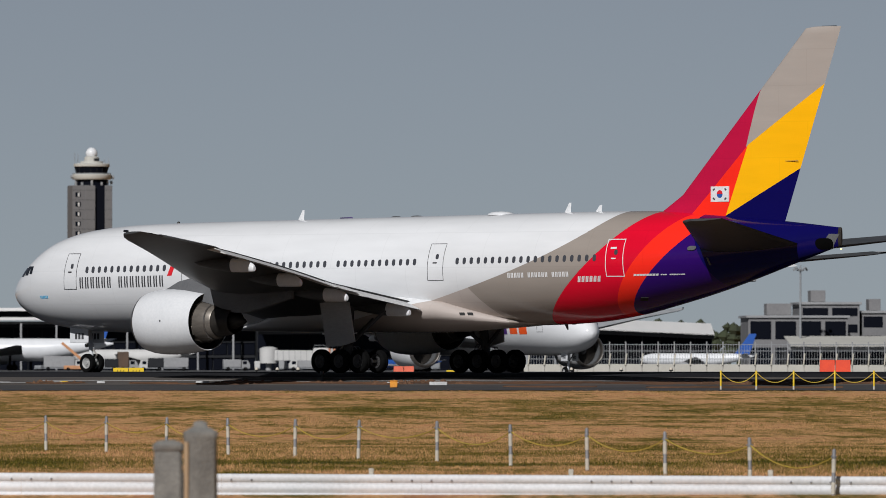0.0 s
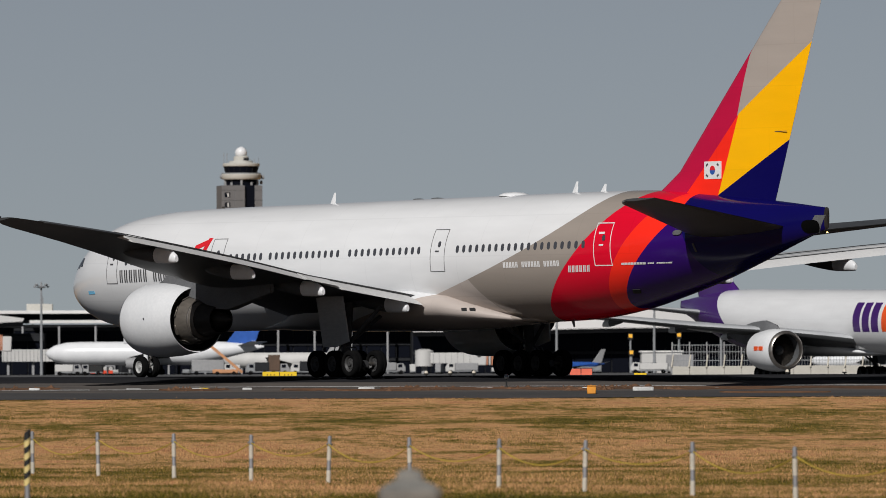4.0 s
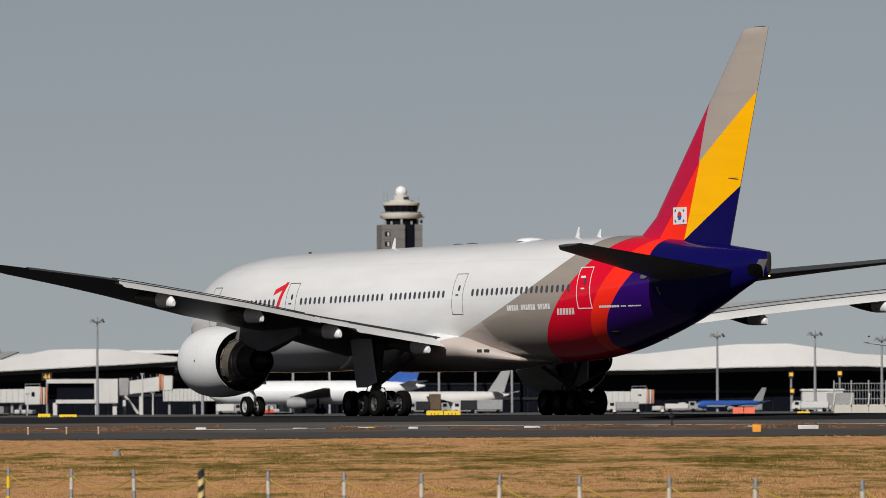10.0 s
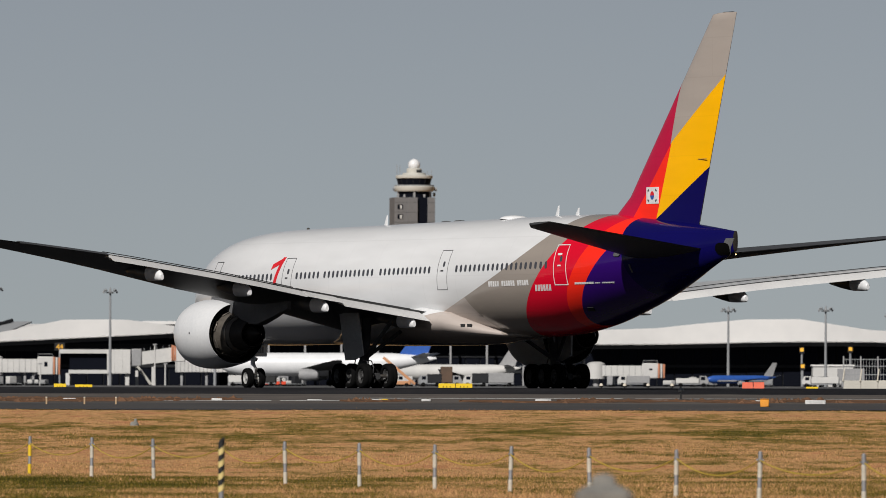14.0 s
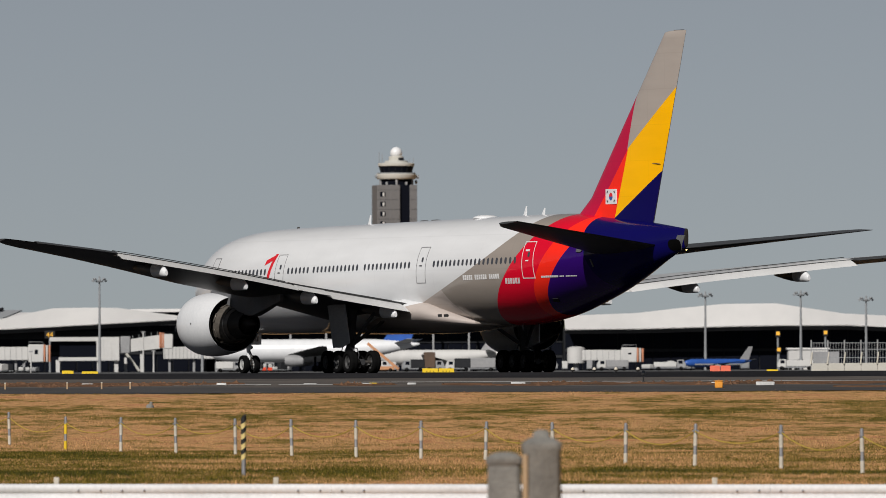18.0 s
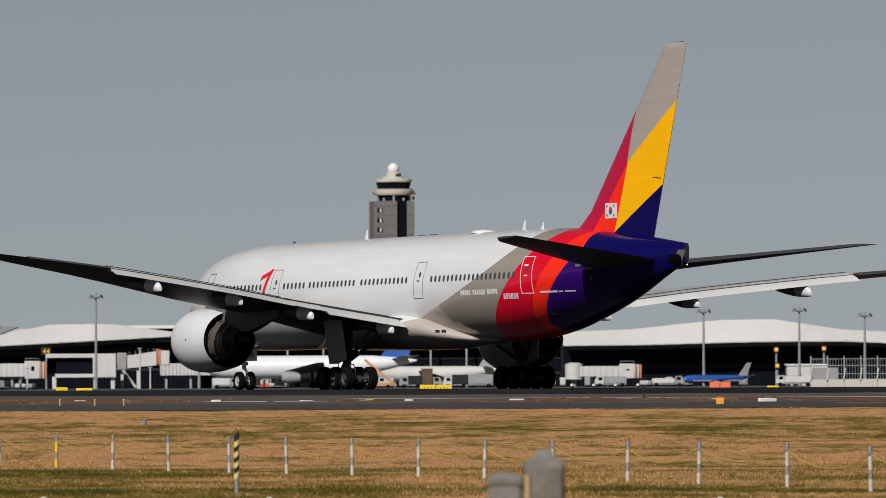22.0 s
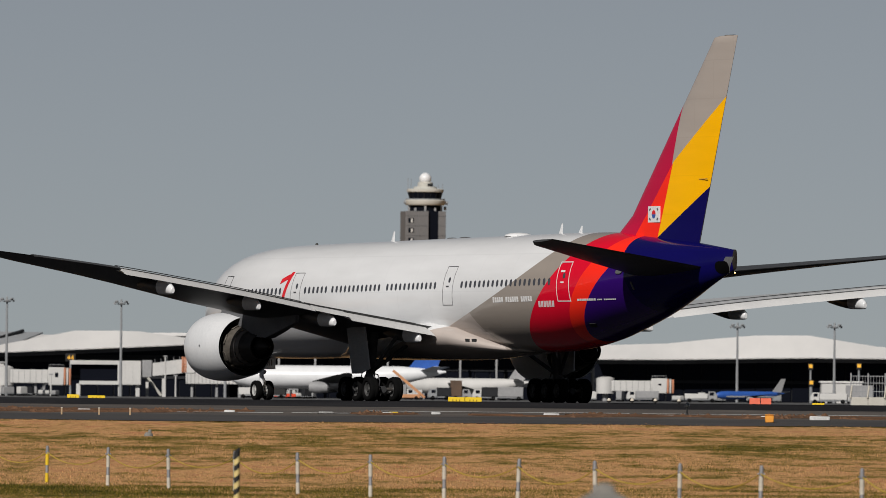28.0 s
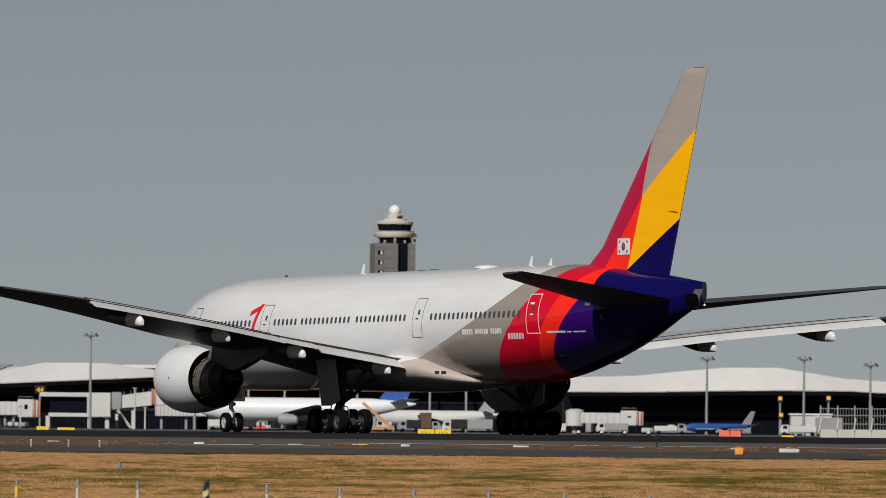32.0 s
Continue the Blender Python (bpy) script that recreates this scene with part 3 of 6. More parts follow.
def make_main_gear(parent, side, rolling):
    y = 5.5 * side
    leg = part("main_leg", Shape().rod((0.1, y, 1.0), (0.25, y - 0.25 * side, 3.6), 0.24, 0.26, 20).rod((0.0, y, 0.62), (0.1, y, 1.35), 0.17, 0.2, 16), M_GEAR, parent, "grey main landing gear leg")
    part("bogie_beam", Shape().rod((-1.62, y, 0.64), (1.62, y, 0.66), 0.17, n=14).rod((0, y - 0.25 * side, 0.75), (0, y + 0.25 * side, 0.75), 0.26, n=14), M_GEAR, leg)
    for x in (-1.46, 0.0, 1.46):
        part("axle", Shape().rod((x, y - 0.72, 0.65), (x, y + 0.72, 0.65), 0.09, n=10), M_METAL, leg)
        for dy in (-0.70, 0.70):
            add_wheel(leg, MAIN_WHEEL, (x, y + dy, 0.65), rolling)
    part("side_strut", Shape().rod((0.2, y - 0.2 * side, 1.6), (0.4, y - 2.6 * side, 3.2), 0.10, n=10), M_GEAR, leg)
    part("drag_strut", Shape().rod((0.05, y, 1.5), (-2.3, y - 0.4 * side, 3.4), 0.10, n=10), M_GEAR, leg)
    part("torsion_link", Shape().rod((0.35, y, 0.9), (0.72, y, 1.25), 0.06, n=8).rod((0.72, y, 1.25), (0.3, y, 1.65), 0.06, n=8), M_METAL, leg)
    for dy in (-0.12, 0.14):
        part("hydraulic_hose", Shape().path([(0.3, y + dy, 1.65), (0.75, y + dy, 1.55), (0.95, y + dy, 1.15), (0.8, y + dy, 0.82)], 0.03), M_LETTER, leg)
        part("hydraulic_hose", Shape().path([(-0.2, y + dy, 1.45), (-0.6, y + dy, 1.42), (-0.85, y + dy, 1.1), (-0.8, y + dy, 0.82)], 0.03), M_LETTER, leg)
    dr = Shape()
    rings = []
    for u in (0, 0.5, 1):
        z0 = 1.45 + 0.02 * u
        rings.append([(1.35 - 2.2 * u, y + (0.42 + 0.05) * side, z0 + (0.25 if u == 1 else 0.0)), (1.65 - 2.2 * u, y + (0.62 + 0.05) * side, 3.9), (1.65 - 2.2 * u, y + 0.57 * side, 3.9), (1.35 - 2.2 * u, y + 0.41 * side, z0 + (0.25 if u == 1 else 0.0))])
    part("leg_door", dr.loft(rings), M_WING_TOP, leg, "flat grey gear door")
    return leg


def make_nose_gear(parent, rolling):
    x = 31.77 - 5.9
    leg = part("nose_leg", Shape().rod((x, 0, 0.5), (x + 0.12, 0, 1.6), 0.12, n=14).rod((x + 0.12, 0, 1.5), (x + 0.3, 0, 2.8), 0.17, n=16), M_WHITE, parent, "white nose landing gear leg")
    part("nose_axle", Shape().rod((x, -0.3, 0.54), (x, 0.3, 0.54), 0.07, n=10), M_METAL, leg)
    for dy in (-0.34, 0.34):
        add_wheel(leg, NOSE_WHEEL, (x, dy, 0.54), rolling)
    part("nose_torsion_link", Shape().rod((x - 0.1, 0, 0.7), (x - 0.42, 0, 1.0), 0.045, n=8).rod((x - 0.42, 0, 1.0), (x - 0.05, 0, 1.35), 0.045, n=8), M_METAL, leg)
    part("nose_drag_strut", Shape().rod((x + 0.05, 0, 1.5), (x + 1.6, 0, 2.6), 0.06, n=8), M_GREY, leg)
    for dy in (-0.22, 0.22):
        part("taxi_lamp", Shape().lathe([(-0.08, 0.02), (-0.06, 0.1), (0.04, 0.12), (0.06, 0.11), (0.065, 0.0)], (x + 0.2, dy, 1.55), "X", 14), M_METAL, leg)
    for side in (-1, 1):
        d = part("nose_door", Shape().box(x - 0.35, x + 1.15, 0.62 * side - 0.02, 0.62 * side + 0.02, 1.70, 2.62, 0.015), M_WHITE, leg, "white nose gear door with dark marks")
        bars = Shape()
        for k in range(3):
            bars.box(x + 0.02 + 0.26 * k, x + 0.20 + 0.26 * k, 0.62 * side - 0.024, 0.62 * side + 0.024, 1.9, 2.24)
        part("door_marking", bars, M_LETTER, d)
    return leg


def letter_bars(parent, name, s0, s1, z, h, count, mat, gaps=(), off=0.014, lean=0.0, side=1, fill=0.62, strokes=1):
    """A row of plain upright bars in place of lettering on the skin; each letter's width holds that many thin strokes."""
    step = (s1 - s0) / count
    for k in range(count):
        if k in gaps:
            continue
        for i in range(strokes):
            a = s0 + step * (k + 0.8 * i / strokes)
            zz = z + 0.0105 * (a - s0)
            part(name, skin_patch(Shape(), a, a + step * fill / strokes, zz, zz + h, off, 0.012, 1, lean, side, mz=2 if h < 0.5 else 10), mat, parent)


def make_airliner(name, label, paint, fin_paint, freighter=False):
    jet = thing(name, label, "airliner")
    rolling = []
    # fuselage
    rings = []
    st = sorted(set([0, 0.03, 0.12, 0.25, 0.45, 0.7, 1.0, 1.4, 1.8, 2.3, 2.8, 3.4, 4, 4.7, 5.5, 6.5, 8, 10] + list(range(12, 42, 3)) + [41 + 0.75 * k for k in range(30)] + [62.95]))
    for s in [q for q in st if q <= 62.95]:
        top, low, half = body_at(s)
        c, r = (top + low) / 2, (top - low) / 2
        rings.append([(31.77 - s, half * math.cos(a), c + r * math.sin(a)) for a in [2 * math.pi * k / 64 for k in range(64)]])
    fus = part("fuselage", Shape().loft(rings), paint, jet, "" if freighter else "white fuselage with curved taupe, crimson, scarlet and purple tail bands", sharp=60)
    # wing-body fairing
    rings = []
    for s, w, zt, zb in ((17.5, 0.7, 2.5, 2.36), (19.0, 1.2, 2.65, 2.33), (21.0, 1.95, 2.95, 2.28), (23, 2.75, 3.5, 2.24), (25, 3.45, 4.0, 2.22), (29, 3.6, 4.1, 2.22), (33, 3.5, 4.4, 2.22), (36, 3.2, 4.1, 2.28), (38.2, 2.6, 3.45, 2.42), (40.0, 1.75, 3.0, 2.52), (41.4, 0.7, 2.76, 2.62)):
        ring = []
        for k in range(28):
            a = 2 * math.pi * k / 28
            ca, sa = math.cos(a), math.sin(a)
            # aft of the wing the sides turn under sharply
            keel = float(np.interp(s, (34.0, 37.0), (0.0, 1.0)))
            zw = zb + (0.58 + 0.04 * keel) * (zt - zb)
            ring.append((31.77 - s, w * math.copysign(abs(ca) ** (0.7 if sa > 0 else 0.95 + 0.75 * keel), ca), zw + ((zt - zw) * sa**0.8 if sa > 0 else -(zw - zb) * abs(sa) ** (0.95 - 0.15 * keel))))
        rings.append(ring)
    belly = part("belly_fairing", Shape().loft(rings), paint, jet, sharp=60)
    for x, y, z, turn in ((-5.88, 2.712, 3.23, 18.0), (-6.34, 2.560, 3.23, 18.0)):
        slot = Shape().add([(-0.20, dy, -0.08) for dy in (-0.05, 0.022)] + [(0.12, dy, -0.08) for dy in (-0.05, 0.022)] + [(0.20, dy, 0.08) for dy in (-0.05, 0.022)] + [(-0.12, dy, 0.08) for dy in (-0.05, 0.022)], [(1, 3, 5, 7), (6, 4, 2, 0), (0, 2, 3, 1), (2, 4, 5, 3), (4, 6, 7, 5), (6, 0, 1, 7)])
        part("vent", slot, M_DARK, belly, at=Matrix.Translation((x, y, z)) @ pose(0, 0, 0, 0, 0, turn) @ pose(0, 0, 0, 20, 0, 0))
    for side in (1, -1):
        make_wing(jet, side, M_WING_SHADED)
        eng = make_engine(jet, side, M_WHITE)
        if freighter:
            hub = Vector((31.77 - 20.3, 9.6 * side, 2.82))
            eng.matrix_basis = Matrix.Translation(hub) @ Matrix.Scale(1.12, 4) @ Matrix.Translation(-hub)
        make_main_gear(jet, side, rolling)
        # tailplane
        rings = []
        for y in (0.4, 1.2, 3, 5, 7, 9, 10.2, 10.75):
            u = (y - 1.2) / 9.55
            z_le, z_te = (6.72 + 1.32 * u, 6.97 + 1.16 * u) if side > 0 else (6.52 + 1.20 * u, 6.72 + 0.98 * u)
            rings.append(airfoil(53.9 + 7.35 * u + (0.6 if y > 10.5 else 0), 60.6 + 3.5 * u, y * side, z_le, z_te, (0.10 if side > 0 else 0.085 - 0.042 * u) if y < 10.5 else 0.04, -0.005, 10))
        tp = part("tailplane", Shape().loft(rings), M_WING_SHADED if not freighter else M_WING_TOP, jet, "swept tailplane", sharp=50)
        rings = []
        for y in (1.5, 4, 7, 10.2):
            u = (y - 1.2) / 9.55
            te = 60.6 + 3.5 * u
            z_te = 6.97 + 1.16 * u if side > 0 else 6.72 + 0.98 * u
            rings.append(airfoil(te - 1.5 + 0.6 * u, te + 0.05, y * side, z_te - 0.01, z_te, 0.09 if side > 0 else 0.05, 0, 8))
        part("elevator", Shape().loft(rings), M_WING_SHADED, tp, sharp=50)
    make_nose_gear(jet, rolling)
    # fin with its dorsal root and rudder
    rings = []
    for z in (7.6, 8.4, 8.8, 9.6, 11, 13, 15, 16.4, 17.2, 17.32, 17.4) if freighter else (7.6, 8.4, 8.8, 9.6, 11, 13, 15, 17, 18.1, 18.42, 18.5):
        u = (z - 8.8) / 9.7
        le = 50.75 + 9.78 * u + (0.5 if z > 18.45 else 0) - (0.9 * max(0, 9.4 - z) if z < 9.4 else 0)
        te = 59.25 + 3.72 * u
        rings.append(airfoil(le, te, z, 0, 0, 0.095 if z < 18.45 else 0.05, 0, 14, True))
    fin = part("fin", Shape().loft(rings), fin_paint, jet, "" if freighter else "tall swept fin in crimson, scarlet, yellow, navy and taupe", sharp=50)
    part("rudder_actuator", Shape().box(31.77 - 60.0, 31.77 - 59.1, 0.13, 0.16, 11.34, 11.365), M_GREY, fin)
    if not freighter:
        part("fin_cap", Shape().box(31.77 - 62.6, 31.77 - 61.6, -0.06, 0.06, 18.5, 18.53, 0.01), M_LETTER, fin)
    # tail end: exhaust of the small turbine and the lamp
    sleeve = []
    for q in (62.8, 62.82, 62.94, 62.99):
        top, low, half = body_at(min(q, 62.95))
        g = 0.012 if 62.36 < q < 62.95 else -0.01
        sleeve.append([(31.77 - q, (half + g) * math.cos(a), (top + low) / 2 + ((top - low) / 2 + g) * math.sin(a)) for a in [2 * math.pi * k / 32 for k in range(32)]])
    part("tail_exhaust", Shape().loft(sleeve), M_CORE, fus, "bare metal turbine exhaust")
    part("exhaust_panel", skin_patch(Shape(), 62.0, 62.66, 6.62, 7.42, 0.012, 0.02, 5, 0.5, 1, 0.0, mz=6), M_GREY, fus, "bare grey panel round the exhaust")
    # flat patch on the skin; the depth is only painted as shade
    part("tail_exhaust_bore", skin_patch(Shape(), 61.45, 62.5, 6.62, 7.2, 0.03, 0.02, 6, 0.0, 1, 0.28, mz=10), M_BORE, fus, "exhaust opening with its inner shade painted black")
    part("tail_lamp", Shape().lathe([(0, 0.035), (-0.06, 0.03), (-0.08, 0.0)], (31.77 - 62.95, 0.05, 6.62), "X", 10), M_LAMP_AMBER, fus)
    # cockpit windows
    for side in (1, -1):
        for k, (a, b, z0, z1) in enumerate(((1.6, 2.08, 5.48, 5.98), (2.16, 2.58, 5.55, 6.06), (2.66, 3.0, 5.62, 6.06))):
            part("cockpit_window", skin_patch(Shape(), a, b, z0, z1, 0.012, 0.02, 3, 0.35 - 0.2 * k, side), M_GLASS, fus)
    # cabin doors with window and handle
    for side in (1, -1):
        for s, w in ((6.98, 1.14), (16.85, 1.2), (35.95, 1.2), (49.1, 1.22)):
            if freighter and s > 10:
                continue
            z0, z1 = 4.72 + 0.0115 * (s - 7), 6.76 + 0.0115 * (s - 7)
            tail = s > 40
            d = part("cabin_door", door_outline(s - w / 2, s + w / 2, z0, z1, 0.045 if tail else 0.03, side), M_LETTER_WHITE if tail else M_LETTER, fus, "door outlined in white" if tail else "door with a fine dark outline")
            part("door_window", skin_patch(Shape(), s - 0.02, s + 0.2, z0 + 1.18, z0 + 1.46, 0.012, 0.02, 2, 0, side, 0.07), M_WINDOW, d)
            part("door_handle", skin_patch(Shape(), s - 0.2, s + 0.1, z0 + 0.95, z0 + 1.02, 0.014, 0.02, 2, 0, side, mz=1), M_LETTER_WHITE if tail else M_LETTER, d)
            if tail:
                part("door_marking", skin_patch(Shape(), s - 0.3, s + 0.1, z0 + 1.5, z0 + 1.6, 0.014, 0.02, 2, 0, side, mz=1), M_LETTER_WHITE, d)
    if not freighter:
        for side in (1, -1):
            for a, b in ((8.45, 15.2), (18.1, 21.2), (21.6, 27.8), (28.5, 34.4), (37.6, 47.9)):
                k = 0
                while a + 0.533 * k <= b:
                    s = a + 0.533 * k
                    z = 5.73 + 0.0105 * s
                    part("cabin_window", skin_patch(Shape(), s - 0.118, s + 0.118, z - 0.19, z + 0.19, 0.012, 0.02, 2, 0, side, 0.115, mz=8), M_WINDOW, fus)
                    k += 1
            letter_bars(fus, "title_bar", 7.85, 14.95, 4.78, 0.62, 15, M_LETTER, (6,), side=side, fill=0.40, strokes=2)
            letter_bars(fus, "title_bar", 41.4, 45.95, 5.18, 0.27, 18, M_LETTER_WHITE, (5, 12), side=side, fill=0.52, strokes=2)
            letter_bars(fus, "registration_bar", 46.5, 48.15, 4.93, 0.31, 6, M_LETTER_WHITE, lean=0.10, side=side, fill=0.55, strokes=2)
            letter_bars(fus, "title_bar", 50.3, 51.9, 5.24, 0.10, 8, M_LETTER_WHITE, lean=0.05, side=side, fill=0.85)
            letter_bars(fus, "title_bar", 52.0, 53.5, 5.275, 0.06, 11, M_LETTER_WHITE, (3,), lean=0.04, side=side, fill=0.8)
            letter_bars(fus, "title_bar", 3.95, 4.75, 4.22, 0.16, 6, M_CYAN, side=side)
            # fairings and vents round the root of the tailplane
            part("root_fairing", skin_patch(Shape(), 53.85, 54.4, 6.60, 6.82, 0.06, 0.05, 6, 0.1, side, 0.14, mz=8), M_GREY, fus, "small grey fairing before the tailplane")
            part("root_seal", skin_patch(Shape(), 55.05, 55.16, 5.8, 6.2, 0.03, 0.03, 1, -0.1, side), M_GREY, fus)
            part("tail_vent", skin_patch(Shape(), 50.0, 50.42, 3.92, 4.1, 0.03, 0.04, 2, 0.2, side), M_DARK, fus, "small dark vent low on the tail")
            for s, z in ((17.4, 4.25), (18.1, 4.2), (20.2, 3.55), (20.6, 3.55)):
                part("side_vent", skin_patch(Shape(), s - 0.07, s + 0.07, z - 0.09, z + 0.09, 0.02, 0.03, 1, 0.05, side, mz=1), M_DARK, fus)
            # the swoosh beside the second door
            sw = Shape()
            skin_patch(sw, 14.70, 15.92, 6.26, 6.56, 0.013, 0.015, 4, 0.1, side, rise=0.36)
            skin_patch(sw, 15.42, 15.76, 5.45, 6.92, 0.013, 0.015, 2, 0.62, side)
            part("tail_arrow_mark", sw, M_RED, fus, "red arrow-shaped mark beside the door")
            # flag on the fin
            yb = 0.40
            fl = part("flag", Shape().box(31.77 - 55.25, 31.77 - 53.95, yb * side - 0.03, yb * side + 0.03, 9.22, 10.04), M_LETTER_WHITE, fin, "white flag with a red and blue disc", at=Matrix.Identity(4))
            n = 16
            for mat, a0, nm in ((M_RED, 0, "flag_red"), (M_BLUE, math.pi, "flag_blue")):
                sh = Shape()
                pts = [(31.77 - 54.6, (yb + 0.036) * side, 9.63)] + [(31.77 - 54.6 + 0.21 * math.cos(a0 + math.pi * k / n), (yb + 0.036) * side, 9.63 + 0.21 * math.sin(a0 + math.pi * k / n)) for k in range(n + 1)]
                back = [(x, y - 0.02 * side, z) for x, y, z in pts]
                m = len(pts)
                sh.add(pts + back, [tuple(range(m)), tuple(range(2 * m - 1, m - 1, -1))] + [(k, (k + 1) % m, m + (k + 1) % m, m + k) for k in range(m)])
                part(nm, sh, mat, fl)
            for sx in (-1, 1):
                for sz in (-1, 1):
                    part("flag_bar", Shape().box(-0.08, 0.08, -0.01, 0.01, -0.045, 0.045), M_LETTER, fl, at=Matrix.Translation((31.77 - 54.6 + 0.42 * sx, (yb + 0.03) * side, 9.63 + 0.25 * sz)) @ pose(0, 0, 0, 0, 35 * sx * sz, 0))
        for s, h in ((22.6, 0.52), (43.0, 0.52), (45.3, 0.35)):
            top = body_at(s)[0]
            part("blade_antenna", Shape().loft([[(31.77 - s + 0.22, 0, top - 0.02), (31.77 - s, 0.04, top - 0.02), (31.77 - s - 0.24, 0, top - 0.02), (31.77 - s, -0.04, top - 0.02)], [(31.77 - s - 0.12, 0, top + h), (31.77 - s - 0.19, 0.02, top + h), (31.77 - s - 0.28, 0, top + h), (31.77 - s - 0.19, -0.02, top + h)]]), M_WHITE, fus)
        part("drain_mast", Shape().loft([[(31.77 - 43.0, 0.25, 2.68), (31.77 - 43.25, 0.28, 2.68), (31.77 - 43.25, 0.22, 2.68)], [(31.77 - 43.2, 0.25, 2.36), (31.77 - 43.3, 0.27, 2.36), (31.77 - 43.3, 0.23, 2.36)]]), M_GREY, fus)
        top = body_at(12.9)[0]
        part("crown_beacon", Shape().lathe([(-0.02, 0.09), (0.05, 0.08), (0.09, 0.05), (0.1, 0.01)], (31.77 - 12.9, 0, top), "Z", 12), M_CORE, fus)
        for s, w, h in ((38.0, 0.75, 1.0), (31.6, 0.35, 0.45), (30.0, 0.3, 0.45)):
            top = body_at(s)[0]
            part("antenna_dome", Shape().lathe([(-0.03, w), (0.06 * h, w * 0.92), (0.14 * h, w * 0.6), (0.17 * h, 0.02)], (31.77 - s, 0, top - 0.02), "Z", 20), M_WHITE if w > 0.5 else M_GREY, fus)
    else:
        for side in (1, -1):
            letter_bars(fus, "title_bar", 9.7, 14.0 if side < 0 else 15.1, 4.5, 2.75, 2 if side < 0 else 3, M_PURPLE if side > 0 else M_ORANGE_MARK, side=side, fill=0.8)
            letter_bars(fus, "title_bar", 14.3 if side < 0 else 15.4, 20.0, 4.5, 2.75, 3 if side < 0 else 2, M_ORANGE_MARK if side > 0 else M_PURPLE, side=side, fill=0.75)
            mk = Shape().box(31.77 - 22.3, 31.77 - 21.5, -0.02, 0.02, -0.2, 0.2).box(31.77 - 23.3, 31.77 - 22.5, -0.02, 0.02, -0.2, 0.2)
            part("engine_marking", mk, M_ORANGE_MARK, jet, at=Matrix.Translation((0, (9.6 + 2.03) * side, 3.0)))
    return jet, rolling


airliner, airliner_wheels = make_airliner("airliner", "white twin-engined airliner with a bright striped tail standing on the runway", M_BODY, M_FIN)
freighter, freighter_wheels = make_airliner("freighter", "white cargo jet with a purple tail rolling on the taxiway", M_FREIGHT, M_FREIGHT_FIN, True)


# ---- ground ----
PROFILE = ((-400, -1.3), (0, -1.3), (60, -1.6), (110, -2.6), (200, -3.2), (229, -3.25), (240, -2.85), (270, -2.62), (365, -2.74), (490, -0.92), (507, -0.59), (517, -0.42), (525, -0.265), (533, -0.05), (541, 0.0), (592, 0.0), (625, -0.5), (665, -0.8), (4900, -0.8))


def ground_z(y):
    return float(np.interp(y, [p[0] for p in PROFILE], [p[1] for p in PROFILE]))


def strip(xs, ys, lift=0.0, wave=None):
    """A sheet that follows the ground; wave moves its near and far edges."""
    sh = Shape()
    vs, fs = [], []
    for j, y in enumerate(ys):
        for x in xs:
            yy = y
            if wave and j in (0, len(ys) - 1):
                yy += wave * noise.noise(Vector((x * 0.11, y, 0))) + 0.4 * wave * noise.noise(Vector((x * 0.9, y, 3)))
            vs.append((x, yy, ground_z(yy) + lift))
    n = len(xs)
    for j in range(len(ys) - 1):
        for i in range(n - 1):
            a = j * n + i
            fs.append((a, a + 1, a + n + 1, a + n))
    return sh.add(vs, fs)


